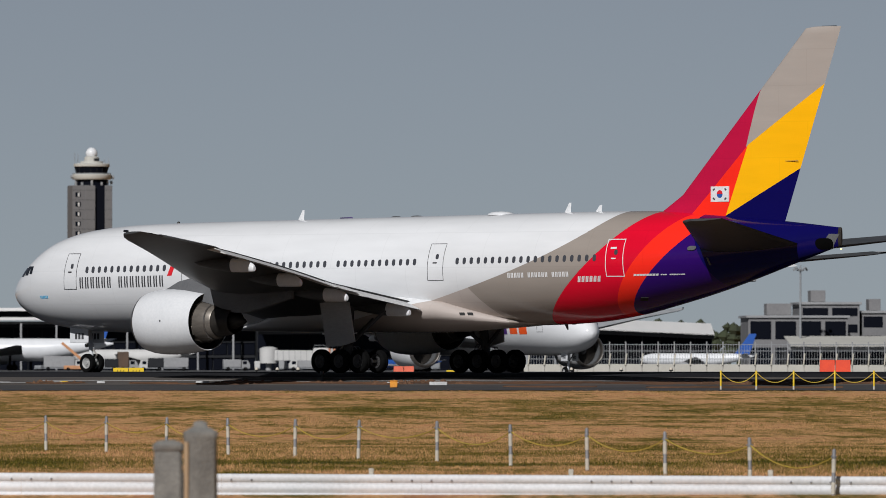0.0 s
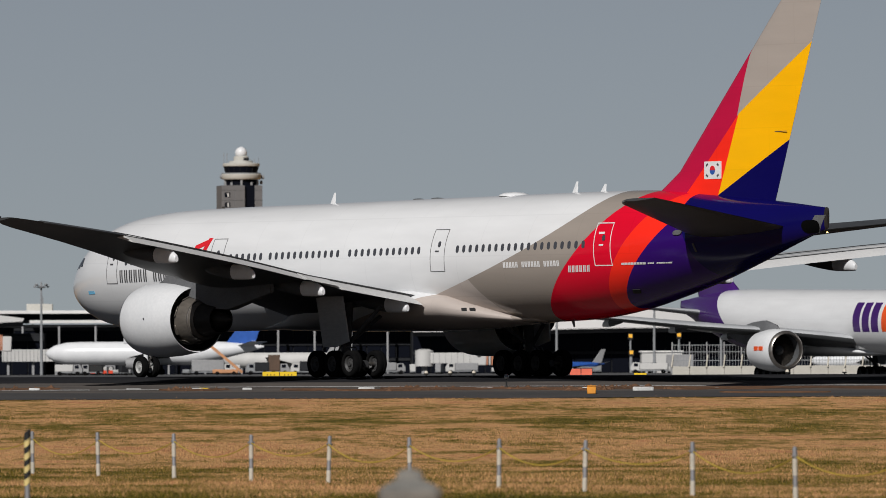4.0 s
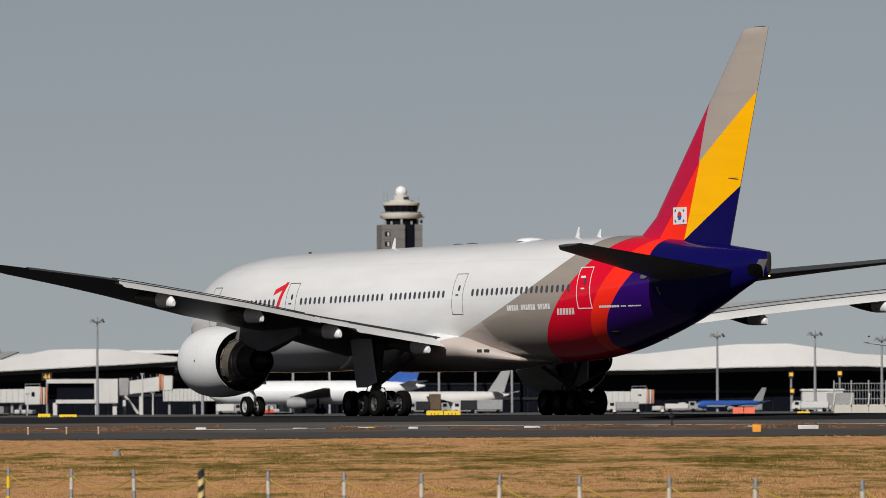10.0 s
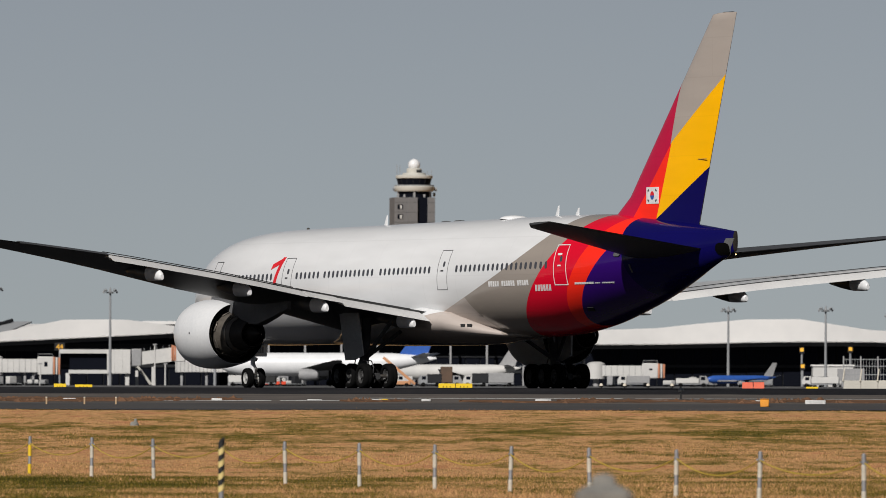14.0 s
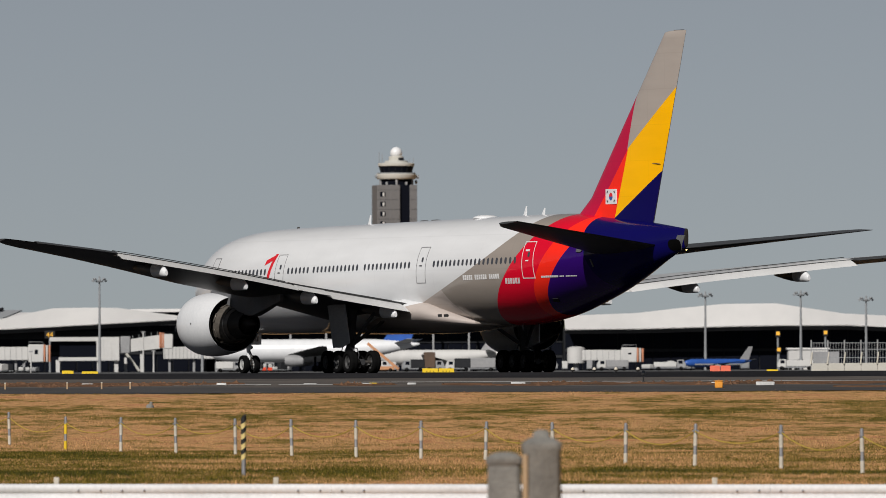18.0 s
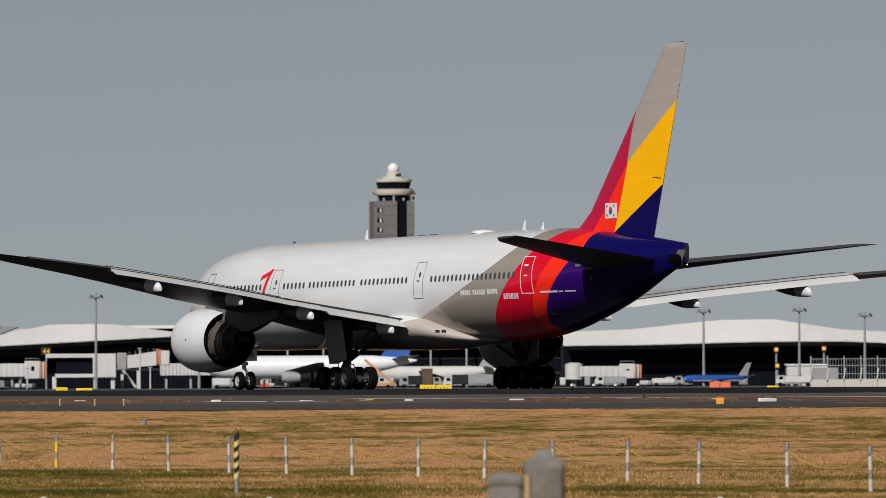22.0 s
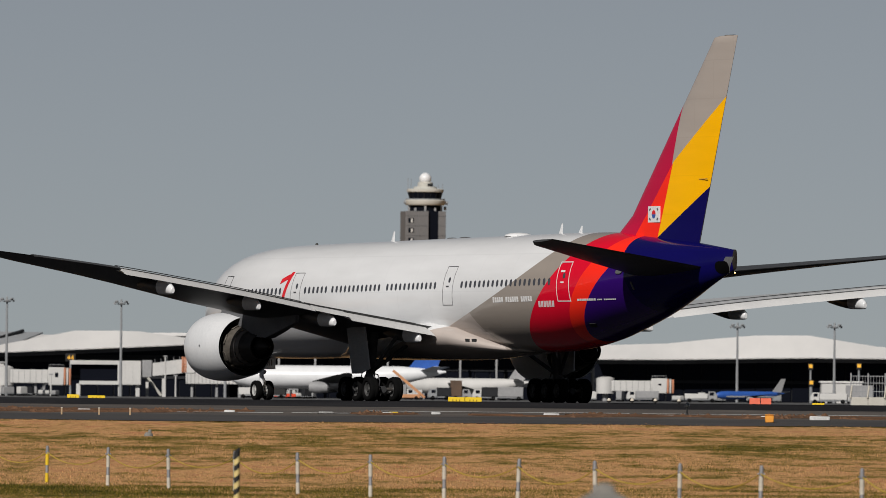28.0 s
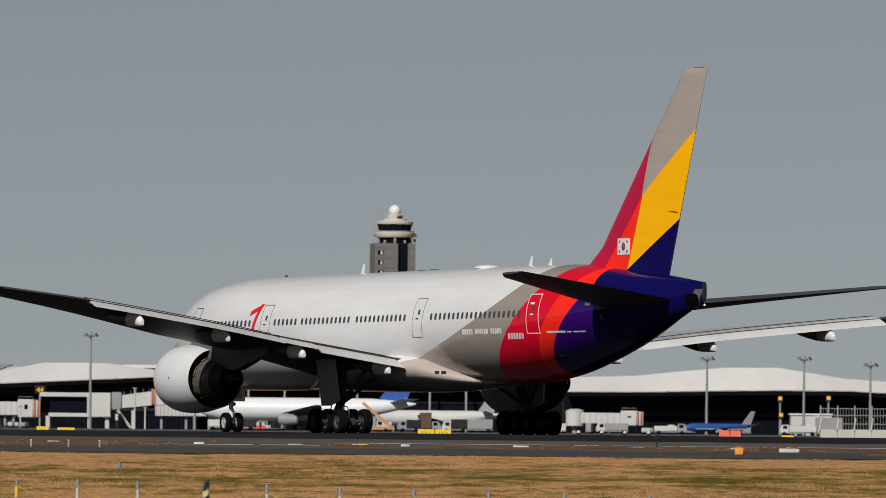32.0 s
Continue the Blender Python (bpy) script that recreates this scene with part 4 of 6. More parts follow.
def grass_material(name, base=True):
    m, n, l, b = nodes_of(name)
    co = n.new("ShaderNodeTexCoord")
    layers = []
    for stretch, detail, rough in (((0.09, 0.075, 1.0), 5, 0.65), ((1.7, 0.34, 1.0), 7, 0.8), ((0.26, 0.13, 1.0), 8, 0.72)):
        mp = n.new("ShaderNodeMapping")
        mp.inputs["Scale"].default_value = stretch
        l.new(co.outputs["Object"], mp.inputs["Vector"])
        tex = n.new("ShaderNodeTexNoise")
        tex.inputs["Scale"].default_value, tex.inputs["Detail"].default_value, tex.inputs["Roughness"].default_value = 1.0, detail, rough
        l.new(mp.outputs["Vector"], tex.inputs["Vector"])
        layers.append(tex.outputs["Fac"])
    patch = n.new("ShaderNodeMix")
    patch.inputs["Factor"].default_value = 0.64
    l.new(layers[0], patch.inputs["A"])
    l.new(layers[1], patch.inputs["B"])
    # long thin streaks of darker growth
    streak, spread_out = n.new("ShaderNodeMath"), n.new("ShaderNodeMath")
    streak.operation, spread_out.operation = "SUBTRACT", "MULTIPLY_ADD"
    l.new(layers[2], streak.inputs[0])
    streak.inputs[1].default_value = 0.5
    l.new(streak.outputs[0], spread_out.inputs[0])
    spread_out.inputs[1].default_value = 0.95
    l.new(patch.outputs["Result"], spread_out.inputs[2])
    ramp = n.new("ShaderNodeValToRGB")
    e = ramp.color_ramp.elements
    e[0].position, e[0].color = 0.425, (0.62, 0.350, 0.155, 1)
    e[1].position, e[1].color = 0.61, (0.165, 0.120, 0.017, 1)
    e.new(0.70).color = (0.064, 0.060, 0.008, 1)
    for at, col in ((0.485, (0.48, 0.268, 0.108, 1)), (0.535, (0.285, 0.178, 0.058, 1)), (0.34, (0.48, 0.225, 0.104, 1))):
        e.new(at).color = col
    # lusher belts along the foot of the fence and in mown strips
    sep = n.new("ShaderNodeSeparateXYZ")
    l.new(co.outputs["Object"], sep.inputs[0])
    fac = spread_out.outputs[0]
    for lo, mid, hi, east, amount in ((254, 284, 318, 0.5, 0.17), (292, 328, 364, 1.5, 0.19), (330, 350, 368, 16.0, 0.05), (425, 440, 456, 400.0, 0.03), (466, 482, 496, 400.0, -0.07), (258, 267, 278, 40.0, 0.15), (354, 386, 424, 400.0, -0.05), (416, 440, 470, 400.0, 0.035), (230, 290, 520, 400.0, 0.036), (230, 290, 520, 16.0, -0.045)):
        up, down, side = n.new("ShaderNodeMapRange"), n.new("ShaderNodeMapRange"), n.new("ShaderNodeMapRange")
        for nd, a, z, src in ((up, lo, mid, "Y"), (down, hi, mid, "Y"), (side, east, east - 12.0, "X")):
            nd.interpolation_type = "SMOOTHSTEP"
            nd.inputs["From Min"].default_value, nd.inputs["From Max"].default_value = min(a, z), max(a, z)
            if a > z:
                nd.inputs["To Min"].default_value, nd.inputs["To Max"].default_value = 1.0, 0.0
            l.new(sep.outputs[src], nd.inputs["Value"])
        m1, m2, m3 = n.new("ShaderNodeMath"), n.new("ShaderNodeMath"), n.new("ShaderNodeMath")
        m1.operation = m2.operation = "MULTIPLY"
        m3.operation = "MULTIPLY_ADD"
        l.new(up.outputs[0], m1.inputs[0])
        l.new(down.outputs[0], m1.inputs[1])
        l.new(m1.outputs[0], m2.inputs[0])
        l.new(side.outputs[0], m2.inputs[1])
        l.new(m2.outputs[0], m3.inputs[0])
        m3.inputs[1].default_value = amount
        l.new(fac, m3.inputs[2])
        fac = m3.outputs[0]
    l.new(fac, ramp.inputs["Fac"])
    col = ramp.outputs["Color"]
    hsv = n.new("ShaderNodeHueSaturation")
    rng = n.new("ShaderNodeMapRange")
    rng.inputs["To Min"].default_value, rng.inputs["To Max"].default_value = (0.22, 1.33) if base else (0.35, 1.07)
    if base:
        fine = n.new("ShaderNodeTexNoise")
        fine.inputs["Scale"].default_value, fine.inputs["Detail"].default_value = 3.0, 6
        fine.inputs["Roughness"].default_value = 0.75
        flat = n.new("ShaderNodeMapping")
        flat.inputs["Scale"].default_value = (0.8, 0.16, 1.0)
        l.new(co.outputs["Object"], flat.inputs["Vector"])
        l.new(flat.outputs["Vector"], fine.inputs["Vector"])
        l.new(fine.outputs["Fac"], rng.inputs["Value"])
        bp = n.new("ShaderNodeBump")
        bp.inputs["Strength"].default_value, bp.inputs["Distance"].default_value = 0.6, 0.06
        l.new(fine.outputs["Fac"], bp.inputs["Height"])
        l.new(bp.outputs["Normal"], b.inputs["Normal"])
    else:
        geo = n.new("ShaderNodeNewGeometry")
        l.new(geo.outputs["Random Per Island"], rng.inputs["Value"])
        # single blades differ in greenness too
        wn, spread = n.new("ShaderNodeTexWhiteNoise"), n.new("ShaderNodeMath")
        wn.noise_dimensions = "1D"
        l.new(geo.outputs["Random Per Island"], wn.inputs["W"])
        spread.operation = "MULTIPLY_ADD"
        l.new(wn.outputs["Value"], spread.inputs[0])
        spread.inputs[1].default_value = 0.13
        off = n.new("ShaderNodeMath")
        off.operation = "SUBTRACT"
        off.inputs[1].default_value = 0.055
        l.new(fac, off.inputs[0])
        l.new(off.outputs[0], spread.inputs[2])
        l.new(spread.outputs[0], ramp.inputs["Fac"])
    l.new(col, hsv.inputs["Color"])
    l.new(rng.outputs[0], hsv.inputs["Value"])
    l.new(hsv.outputs["Color"], b.inputs["Base Color"])
    b.inputs["Roughness"].default_value = 0.9
    b.inputs["Specular IOR Level"].default_value = 0.1
    return m


M_GRASS, M_BLADES = grass_material("dry_grass"), grass_material("grass_blades", False)
M_ASPHALT = surface("asphalt", (0.050, 0.049, 0.050), (0.078, 0.075, 0.073), 1.0, scale=0.12, fine=60, bump=0.3, spec=0.03)
M_RUBBERED = surface("tyre_blackened_asphalt", (0.014, 0.014, 0.016), (0.028, 0.028, 0.03), 1.0, scale=0.08, fine=60, bump=0.2, spec=0.02)
M_APRON = surface("apron_concrete", (0.11, 0.11, 0.11), (0.07, 0.07, 0.073), 1.0, spec=0.05, scale=0.02, fine=40)
M_SOIL = surface("brown_soil", (0.17, 0.092, 0.055), (0.075, 0.046, 0.030), 1.0, scale=0.35, fine=9, bump=0.6, spec=0.03)
M_VERGE = surface("worn_verge_asphalt", (0.072, 0.066, 0.062), (0.125, 0.110, 0.098), 1.0, scale=0.3, fine=40, bump=0.3, spec=0.03)
M_MARK = surface("white_marking_paint", (0.62, 0.62, 0.60), (0.40, 0.40, 0.39), 0.7, scale=1.5)
M_STONE = surface("dark_weathered_concrete", (0.24, 0.23, 0.205), (0.13, 0.125, 0.115), 0.9, scale=2.5, fine=10, bump=0.4)
M_RAIL = surface("white_rail_paint", (0.66, 0.66, 0.665), (0.52, 0.52, 0.52), 0.5, scale=0.6, fine=16)
M_GALV = surface("galvanised_steel", (0.30, 0.30, 0.31), (0.20, 0.20, 0.21), 0.5, 0.4, scale=3)
M_POST_WHITE = surface("chipped_white_paint", (0.56, 0.52, 0.44), (0.36, 0.33, 0.27), 0.6, scale=4)
M_YELLOW = surface("yellow_paint", (0.72, 0.50, 0.02), (0.52, 0.36, 0.03), 0.5, scale=3)
M_PALE_YELLOW = surface("faded_yellow_paint", (0.66, 0.52, 0.20), (0.5, 0.4, 0.18), 0.6, scale=3)
M_ROPE = surface("yellow_chain", (0.54, 0.39, 0.04), (0.42, 0.29, 0.05), 0.6)
M_ROPE_WOOD = surface("weathered_stake_wood", (0.42, 0.30, 0.18), (0.30, 0.2, 0.12), 0.8, scale=4)
M_BLACK = surface("black_paint", (0.02, 0.02, 0.02), None, 0.5)
M_ORANGE = surface("orange_plastic", (0.74, 0.15, 0.08), (0.6, 0.12, 0.07), 0.5, scale=2)
M_AMBER_BOX = surface("amber_box_paint", (0.80, 0.33, 0.04), (0.6, 0.25, 0.04), 0.5, scale=2)
M_REDBOX = surface("red_plastic", (0.72, 0.08, 0.03), (0.6, 0.06, 0.03), 0.5, scale=2)
M_SIGN_MARK = surface("faded_sign_mark", (0.30, 0.20, 0.02), None, 0.7)
M_SIGN = glow("yellow_sign_face", (0.68, 0.46, 0.01), 0.10)

edge_x = [-3000, -1500, -700, -300, -150, -80] + list(range(-60, 121, 2)) + [160, 250, 400, 700, 1500, 3000]
edge_y = [-400, -200, 0, 30, 60, 90, 110, 150, 200, 229, 240] + list(range(250, 541, 5)) + [560, 592, 625, 665, 800, 1200, 2000, 3200, 4900]
solid("ground", strip(edge_x, edge_y), M_GRASS, "dry tan grass field with green streaks", "ground", kind="structure")
far_x = [-2500, -600, -200, 0, 200, 600, 2500]
rows_x = [-2500, -600, -150] + [-70 + 1.5 * k for k in range(130)] + [200, 600, 2500]
solid("runway", strip(rows_x, (525, 528, 533, 541, 560, 592), 0.03, 0.5), M_RUBBERED, "dark asphalt runway blackened by tyres", "runway", kind="structure")
solid("shoulder_road", strip(rows_x, (489.5, 494, 499, 503), 0.03, 1.6), M_ASPHALT, "dark asphalt shoulder road beside the grass", "road", kind="structure")
solid("verge", strip(rows_x, (503, 508, 512, 518, 526.5), 0.02, 1.5), M_VERGE, "worn grey asphalt verge along the runway", "verge", kind="structure")
SOIL = ((-75, -8.0, 505.0, 517.6), (-17.0, -12.0, 505.5, 508.5), (-3.4, -0.2, 504.6, 511.0), (2.2, 4.8, 504.8, 510.0), (4.2, 8.6, 504.2, 506.6), (6.8, 13.6, 503.5, 514.5), (13.0, 17.6, 503.5, 512.5), (16.6, 27.8, 504.0, 514.0), (22.0, 27.0, 496.5, 500.0), (26.0, 44.0, 503.5, 513.0), (29.5, 40.0, 494.5, 499.0), (46.0, 80.0, 507.0, 512.0))


def soil_edges(x, spot):
    """The near and far edge of a ragged patch of soil at x."""
    x0, x1, y0, y1 = spot
    u = min(1.0, 1.6 * min(x - x0, x1 - x) / min(x1 - x0, 12.0))
    half = 0.5 * (y1 - y0) * math.sqrt(max(u, 0.0)) * (0.85 + 0.5 * noise.noise(Vector((x * 0.7, y0, 1))))
    mid = 0.5 * (y0 + y1) + 0.8 * noise.noise(Vector((x * 0.35, y1, 4)))
    return mid - half, mid + half


for spot in SOIL:
    sh, n_x = Shape(), int((spot[1] - spot[0]) / 0.35)
    pts = []
    for k in range(n_x + 1):
        px = spot[0] + (spot[1] - spot[0]) * k / n_x
        a, z = soil_edges(px, spot)
        pts += [(px, a, ground_z(a) + 0.026), (px, 0.5 * (a + z), ground_z(0.5 * (a + z)) + 0.10), (px, z, ground_z(z) + 0.026)]
    sh.add(pts, [(3 * k + j, 3 * k + 3 + j, 3 * k + 4 + j, 3 * k + 1 + j) for k in range(n_x) for j in (0, 1)])
    solid("soil_patch", sh, M_SOIL, "ragged patch of bare brown soil on the verge", "soil", kind="structure")
solid("apron", strip(far_x, (690, 1200, 2000, 2800), 0.02), M_APRON, "grey concrete apron before the terminals", "apron", kind="structure")
solid("taxiway", strip(far_x, (1040, 1100, 1160), 0.03), M_ASPHALT, "grey asphalt taxiway", "taxiway", kind="structure")
edge_line = Shape()
for x0, x1, y0, y1 in ((-14.5, -11.2, 507.9, 508.9), (-10.9, -6.6, 507.8, 509.1), (-6.2, -2.2, 508.0, 509.0), (-2.6, 10, 514.3, 515.2), (10.6, 60, 514.0, 514.7), (62, 120, 514, 514.7)):
    xs = [x0 + (x1 - x0) * k / 12 for k in range(13)]
    m = strip(xs, (y0, y1), 0.04, 0.25)
    edge_line.add(m.v, m.f)
solid("runway_edge_line", edge_line, M_MARK, "worn white runway edge line", "marking", kind="structure")

# grass blades over the field in view
def blade_mesh(name, x, y, z, h, w, rg, material, label, category):
    """One mesh of small three-sided blades at the given feet."""
    n = len(x)
    dx, dy = 0.9 * h * (rg.random(n) - 0.5), 0.9 * h * (rg.random(n) - 0.5)
    v = np.empty((n, 4, 3))
    v[:, 0] = np.stack([x - w, y, z - 0.01], 1)
    v[:, 1] = np.stack([x + w, y, z - 0.01], 1)
    v[:, 2] = np.stack([x + dx, y + dy, z + h], 1)
    v[:, 3] = np.stack([x, y + w, z - 0.01], 1)
    base = 4 * np.arange(n)[:, None, None]
    f = (base + np.array([[0, 1, 2], [1, 3, 2], [3, 0, 2]])).reshape(-1, 3)
    me = bpy.data.meshes.new(name)
    me.vertices.add(4 * n)
    me.vertices.foreach_set("co", v.ravel())
    me.loops.add(9 * n)
    me.loops.foreach_set("vertex_index", f.ravel().astype(np.int32))
    me.polygons.add(3 * n)
    me.polygons.foreach_set("loop_start", np.arange(0, 9 * n, 3, dtype=np.int32))
    me.update(calc_edges=True)
    me.validate()
    me.materials.append(material)
    tagged(new(name, me), label, category, kind="stuff")


def land(y):
    return np.interp(y, [p[0] for p in PROFILE], [p[1] for p in PROFILE])


rg = np.random.default_rng(5)
n = 330000
y = 233 + 257 * rg.random(n) ** 1.1
x = y * (-0.062 + 0.162 * rg.random(n))
tuft = np.sin(x * 0.31 + 2.0 * np.sin(y * 0.043)) * np.sin(y * 0.11 + 1.7 * np.sin(x * 0.07)) + 0.7 * np.sin(x * 1.9 + y * 0.6) * np.sin(y * 0.53 - x * 0.8)
h = (0.03 + 0.08 * rg.random(n) ** 1.5) * (1.0 + 0.55 * np.clip(tuft, -0.7, 1.2)) * (1.0 - 0.55 * (y - 233) / 257)
blade_mesh("grass", x, y, land(y), h, 0.008 + 0.014 * rg.random(n), rg, M_BLADES, "short dry grass with green patches", "grass")
# tufts that overgrow the edges of the road and the verge
n = 5000
lane = rg.integers(0, 3, n)
y = np.array([489.2, 489.4, 513.5])[lane] + rg.normal(0, 1.0, n)
x = y * (-0.062 + 0.162 * rg.random(n))
keep = np.sin(x * 0.23 + lane * 2) + 0.8 * np.sin(x * 0.71 + 1.3 * lane) + 0.5 * np.sin(x * 2.3) > (0.2 - 0.5 * (lane == 0))
keep &= (lane < 2) | (x < -11.5)
x, y = x[keep], y[keep]
blade_mesh("verge_grass", x, y, land(y), 0.015 + 0.05 * rg.random(len(x)) ** 2, 0.03 + 0.04 * rg.random(len(x)), rg, M_BLADES, "ragged dry tufts along the verge", "grass")

# clods on the soil verge
clods = Shape()
rg = np.random.default_rng(8)
for k in range(5000):
    y = 502.8 + 15 * rg.random()
    x = y * (-0.06 + 0.155 * rg.random())
    heap = noise.noise(Vector((x * 0.10, y * 0.05, 2.0))) + 0.5 * noise.noise(Vector((x * 0.45, y * 0.05, 5.0)))
    if not any(s[0] < x < s[1] and soil_edges(x, s)[0] < y < soil_edges(x, s)[1] for s in SOIL):
        continue
    r, h = 0.10 + 0.40 * rg.random(), (0.03 + 0.11 * rg.random() ** 2) * (0.8 + 1.6 * max(heap, -0.25))
    z = ground_z(y)
    ring = [(x + r * (0.7 + 0.5 * rg.random()) * math.cos(a), y + r * math.sin(a), z - 0.02) for a in [2 * math.pi * i / 6 for i in range(6)]]
    clods.add(ring + [(x + 0.3 * r * (rg.random() - 0.5), y, z + h)], [(i, (i + 1) % 6, 6) for i in range(6)])
me = bpy.data.meshes.new("soil_clods")
me.from_pydata(clods.v, [], clods.f)
me.materials.append(M_SOIL)
tagged(new("soil_clods", me), "scattered brown soil clods on the verge", "soil", kind="stuff")

# ---- the chain fence across the grass ----
FENCE_AZ = (-0.0535, -0.0473, -0.0414, -0.0356, -0.0298, -0.0240, -0.0177, -0.0117, -0.0048, 0.0022, 0.0092, 0.0166, 0.0246, 0.0323, 0.0420, 0.0512, 0.0609, 0.0709, 0.0820, 0.0930)


def fence_xy(az):
    d = 1 / (0.00274 + 0.01242 * (az + 0.0356))
    return az * (d - 7.8), d


def make_fence_post(at, yellow):
    p = thing("fence_post", "grey steel post with chipped " + ("yellow" if yellow else "white") + " bands on the grass", "fence post", "posts of the chain fence", at)
    part("pole", Shape().lathe([(-0.1, 0.055), (1.22, 0.055), (1.27, 0.045), (1.29, 0.0)], (0, 0, 0), "Z", 14), M_GALV, p)
    for z0, z1 in ((0.02, 0.36), (0.62, 1.0)):
        part("band", Shape().lathe([(z0, 0.056), (z0 + 0.005, 0.061), (z1 - 0.005, 0.061), (z1, 0.056)], (0, 0, 0), "Z", 14), M_YELLOW if yellow else M_POST_WHITE, p)
    part("collar", Shape().lathe([(1.03, 0.056), (1.04, 0.07), (1.09, 0.07), (1.1, 0.056)], (0, 0, 0), "Z", 14), M_GALV, p)
    part("eyelet", Shape().rod((-0.1, 0, 1.06), (0.1, 0, 1.06), 0.02, n=6), M_GALV, p)
    return p


spots = []
for k, az in enumerate(FENCE_AZ):
    x, y = fence_xy(az)
    z = ground_z(y)
    lean = pose(0, 0, 0, 1.2 * math.sin(k * 2.1), 1.6 * math.sin(k * 1.3 + 1), 40 * k)
    make_fence_post(pose(x, y, z) @ lean, k == 3)
    spots.append(Vector((x, y, z + 1.06)))
for k in range(len(spots) - 1):
    a, b = spots[k], spots[k + 1]
    sag = (0.42, 0.34, 0.46, 0.38)[k % 4]
    pts = [a.lerp(b, u / 14) - Vector((0, 0, sag * 4 * (u / 14) * (1 - u / 14))) for u in range(15)]
    solid("chain", Shape().path(pts, 0.016), M_ROPE, "sagging yellow plastic chain between fence posts", "chain", "chains of the chain fence")

# striped marker post in front of the fence
sx, sy = -0.0170 * 262, 262.0
mk = thing("marker_post", "slim post with black and yellow diagonal stripes", "marker post", at=pose(sx, sy, ground_z(sy)))
part("pole", Shape().lathe([(-0.1, 0.06), (0.52, 0.06)], (0, 0, 0), "Z", 14, (True, True)), M_GALV, mk)
for k in range(8):
    z = 0.52 + 0.145 * k
    ring = lambda h: [(0.075 * math.cos(a), 0.075 * math.sin(a), h + 0.07 * math.cos(a - 0.6)) for a in [2 * math.pi * i / 16 for i in range(16)]]
    part("stripe", Shape().loft([ring(z), ring(z + 0.145)]), M_BLACK if k % 2 else M_PALE_YELLOW, mk)

# ---- the white guard rail ----
def rail_z(x):
    return -2.58 - 0.0045 * x


def make_rail(x0, x1, y, name="guard_rail"):
    r = thing(name, "white painted steel guard rail with bolted splices", "guard rail", "beams of the guard rail")
    prof = ((0.0, 0.0), (-0.035, -0.012), (-0.075, -0.05), (-0.085, -0.10), (-0.08, -0.20), (-0.035, -0.235), (-0.035, -0.285), (-0.08, -0.32), (-0.085, -0.44), (-0.05, -0.49), (-0.035, -0.53), (-0.08, -0.57), (-0.085, -0.66), (-0.04, -0.70), (0.0, -0.71))
    rings = []
    for x in (x0, x1):
        rings.append([(x, y + a, rail_z(x) + b) for a, b in prof] + [(x, y + 0.012, rail_z(x) - 0.71), (x, y + 0.012, rail_z(x))])
    beam = part("beam", Shape().loft(rings), M_RAIL, r, sharp=50)
    for xe in (x0 + 0.55, x1 - 0.55):
        for dx in (-0.28, 0.28):
            part("bolt", Shape().lathe([(0.02, 0.035), (-0.02, 0.03), (-0.03, 0.012)], (xe + dx, y - 0.085, rail_z(xe) - 0.16), "Y", 8, (False, True)), M_GALV, beam)
    n = max(1, int((x1 - x0) / 2))
    for k in range(n):
        px = x0 + (k + 0.5) * (x1 - x0) / n
        part("rail_post", Shape().rod((px, y + 0.12, ground_z(y) - 0.2), (px, y + 0.12, rail_z(px) - 0.02), 0.06, n=12), M_RAIL, r)
        part("spacer", Shape().box(px - 0.08, px + 0.08, y + 0.01, y + 0.12, rail_z(px) - 0.5, rail_z(px) - 0.2, 0.01), M_GALV, r)
        if k % 3 == 1:
            part("reflector", Shape().box(px - 0.07, px + 0.07, y + 0.05, y + 0.14, rail_z(px) - 0.02, rail_z(px) + 0.17, 0.02), M_POST_WHITE, r)


for k in range(9):
    make_rail(-24.0 + 5.55 * k, -24.0 + 5.55 * (k + 1) - 0.004, 231.0)

# the stout weathered posts nearer by, far out of focus
BY = 125.0
st = thing("bollard_pair", "pair of weathered grey concrete posts, one taller with a pointed cap", "bollard", at=pose(1.80, BY, ground_z(BY)))


def square_post(x, half, top, cap):
    """A slightly tapered square post with chamfered corners and a stepped cap; rows of (height, half width) above the shaft."""
    rows = [(-0.2, half * 1.06), (top, half)] + [(top + h, half * w) for h, w in cap]
    corner = ((1, 0.78), (0.78, 1), (-0.78, 1), (-1, 0.78), (-1, -0.78), (-0.78, -1), (0.78, -1), (1, -0.78))
    return Shape().loft([[(x + w * u, w * v, h) for u, v in corner] for h, w in rows])


part("low_post", square_post(-0.30, 0.25, 1.58, ((0.03, 1.1), (0.12, 1.1), (0.18, 0.8), (0.21, 0.3))), M_STONE, st)
part("tall_post", square_post(0.27, 0.29, 1.80, ((0.03, 1.06), (0.12, 1.06), (0.18, 0.75), (0.22, 0.45), (0.30, 0.40), (0.33, 0.1))), M_STONE, st)
part("tie_block", Shape().box(-0.1, 0.06, -0.14, 0.14, 0.2, 1.2, 0.04), M_STONE, st)
part("cable_pipe", Shape().rod((0.02, -0.30, 0.0), (0.02, -0.30, 1.75), 0.045, n=10), M_ROPE_WOOD, st, "pale pipe strapped to the post")

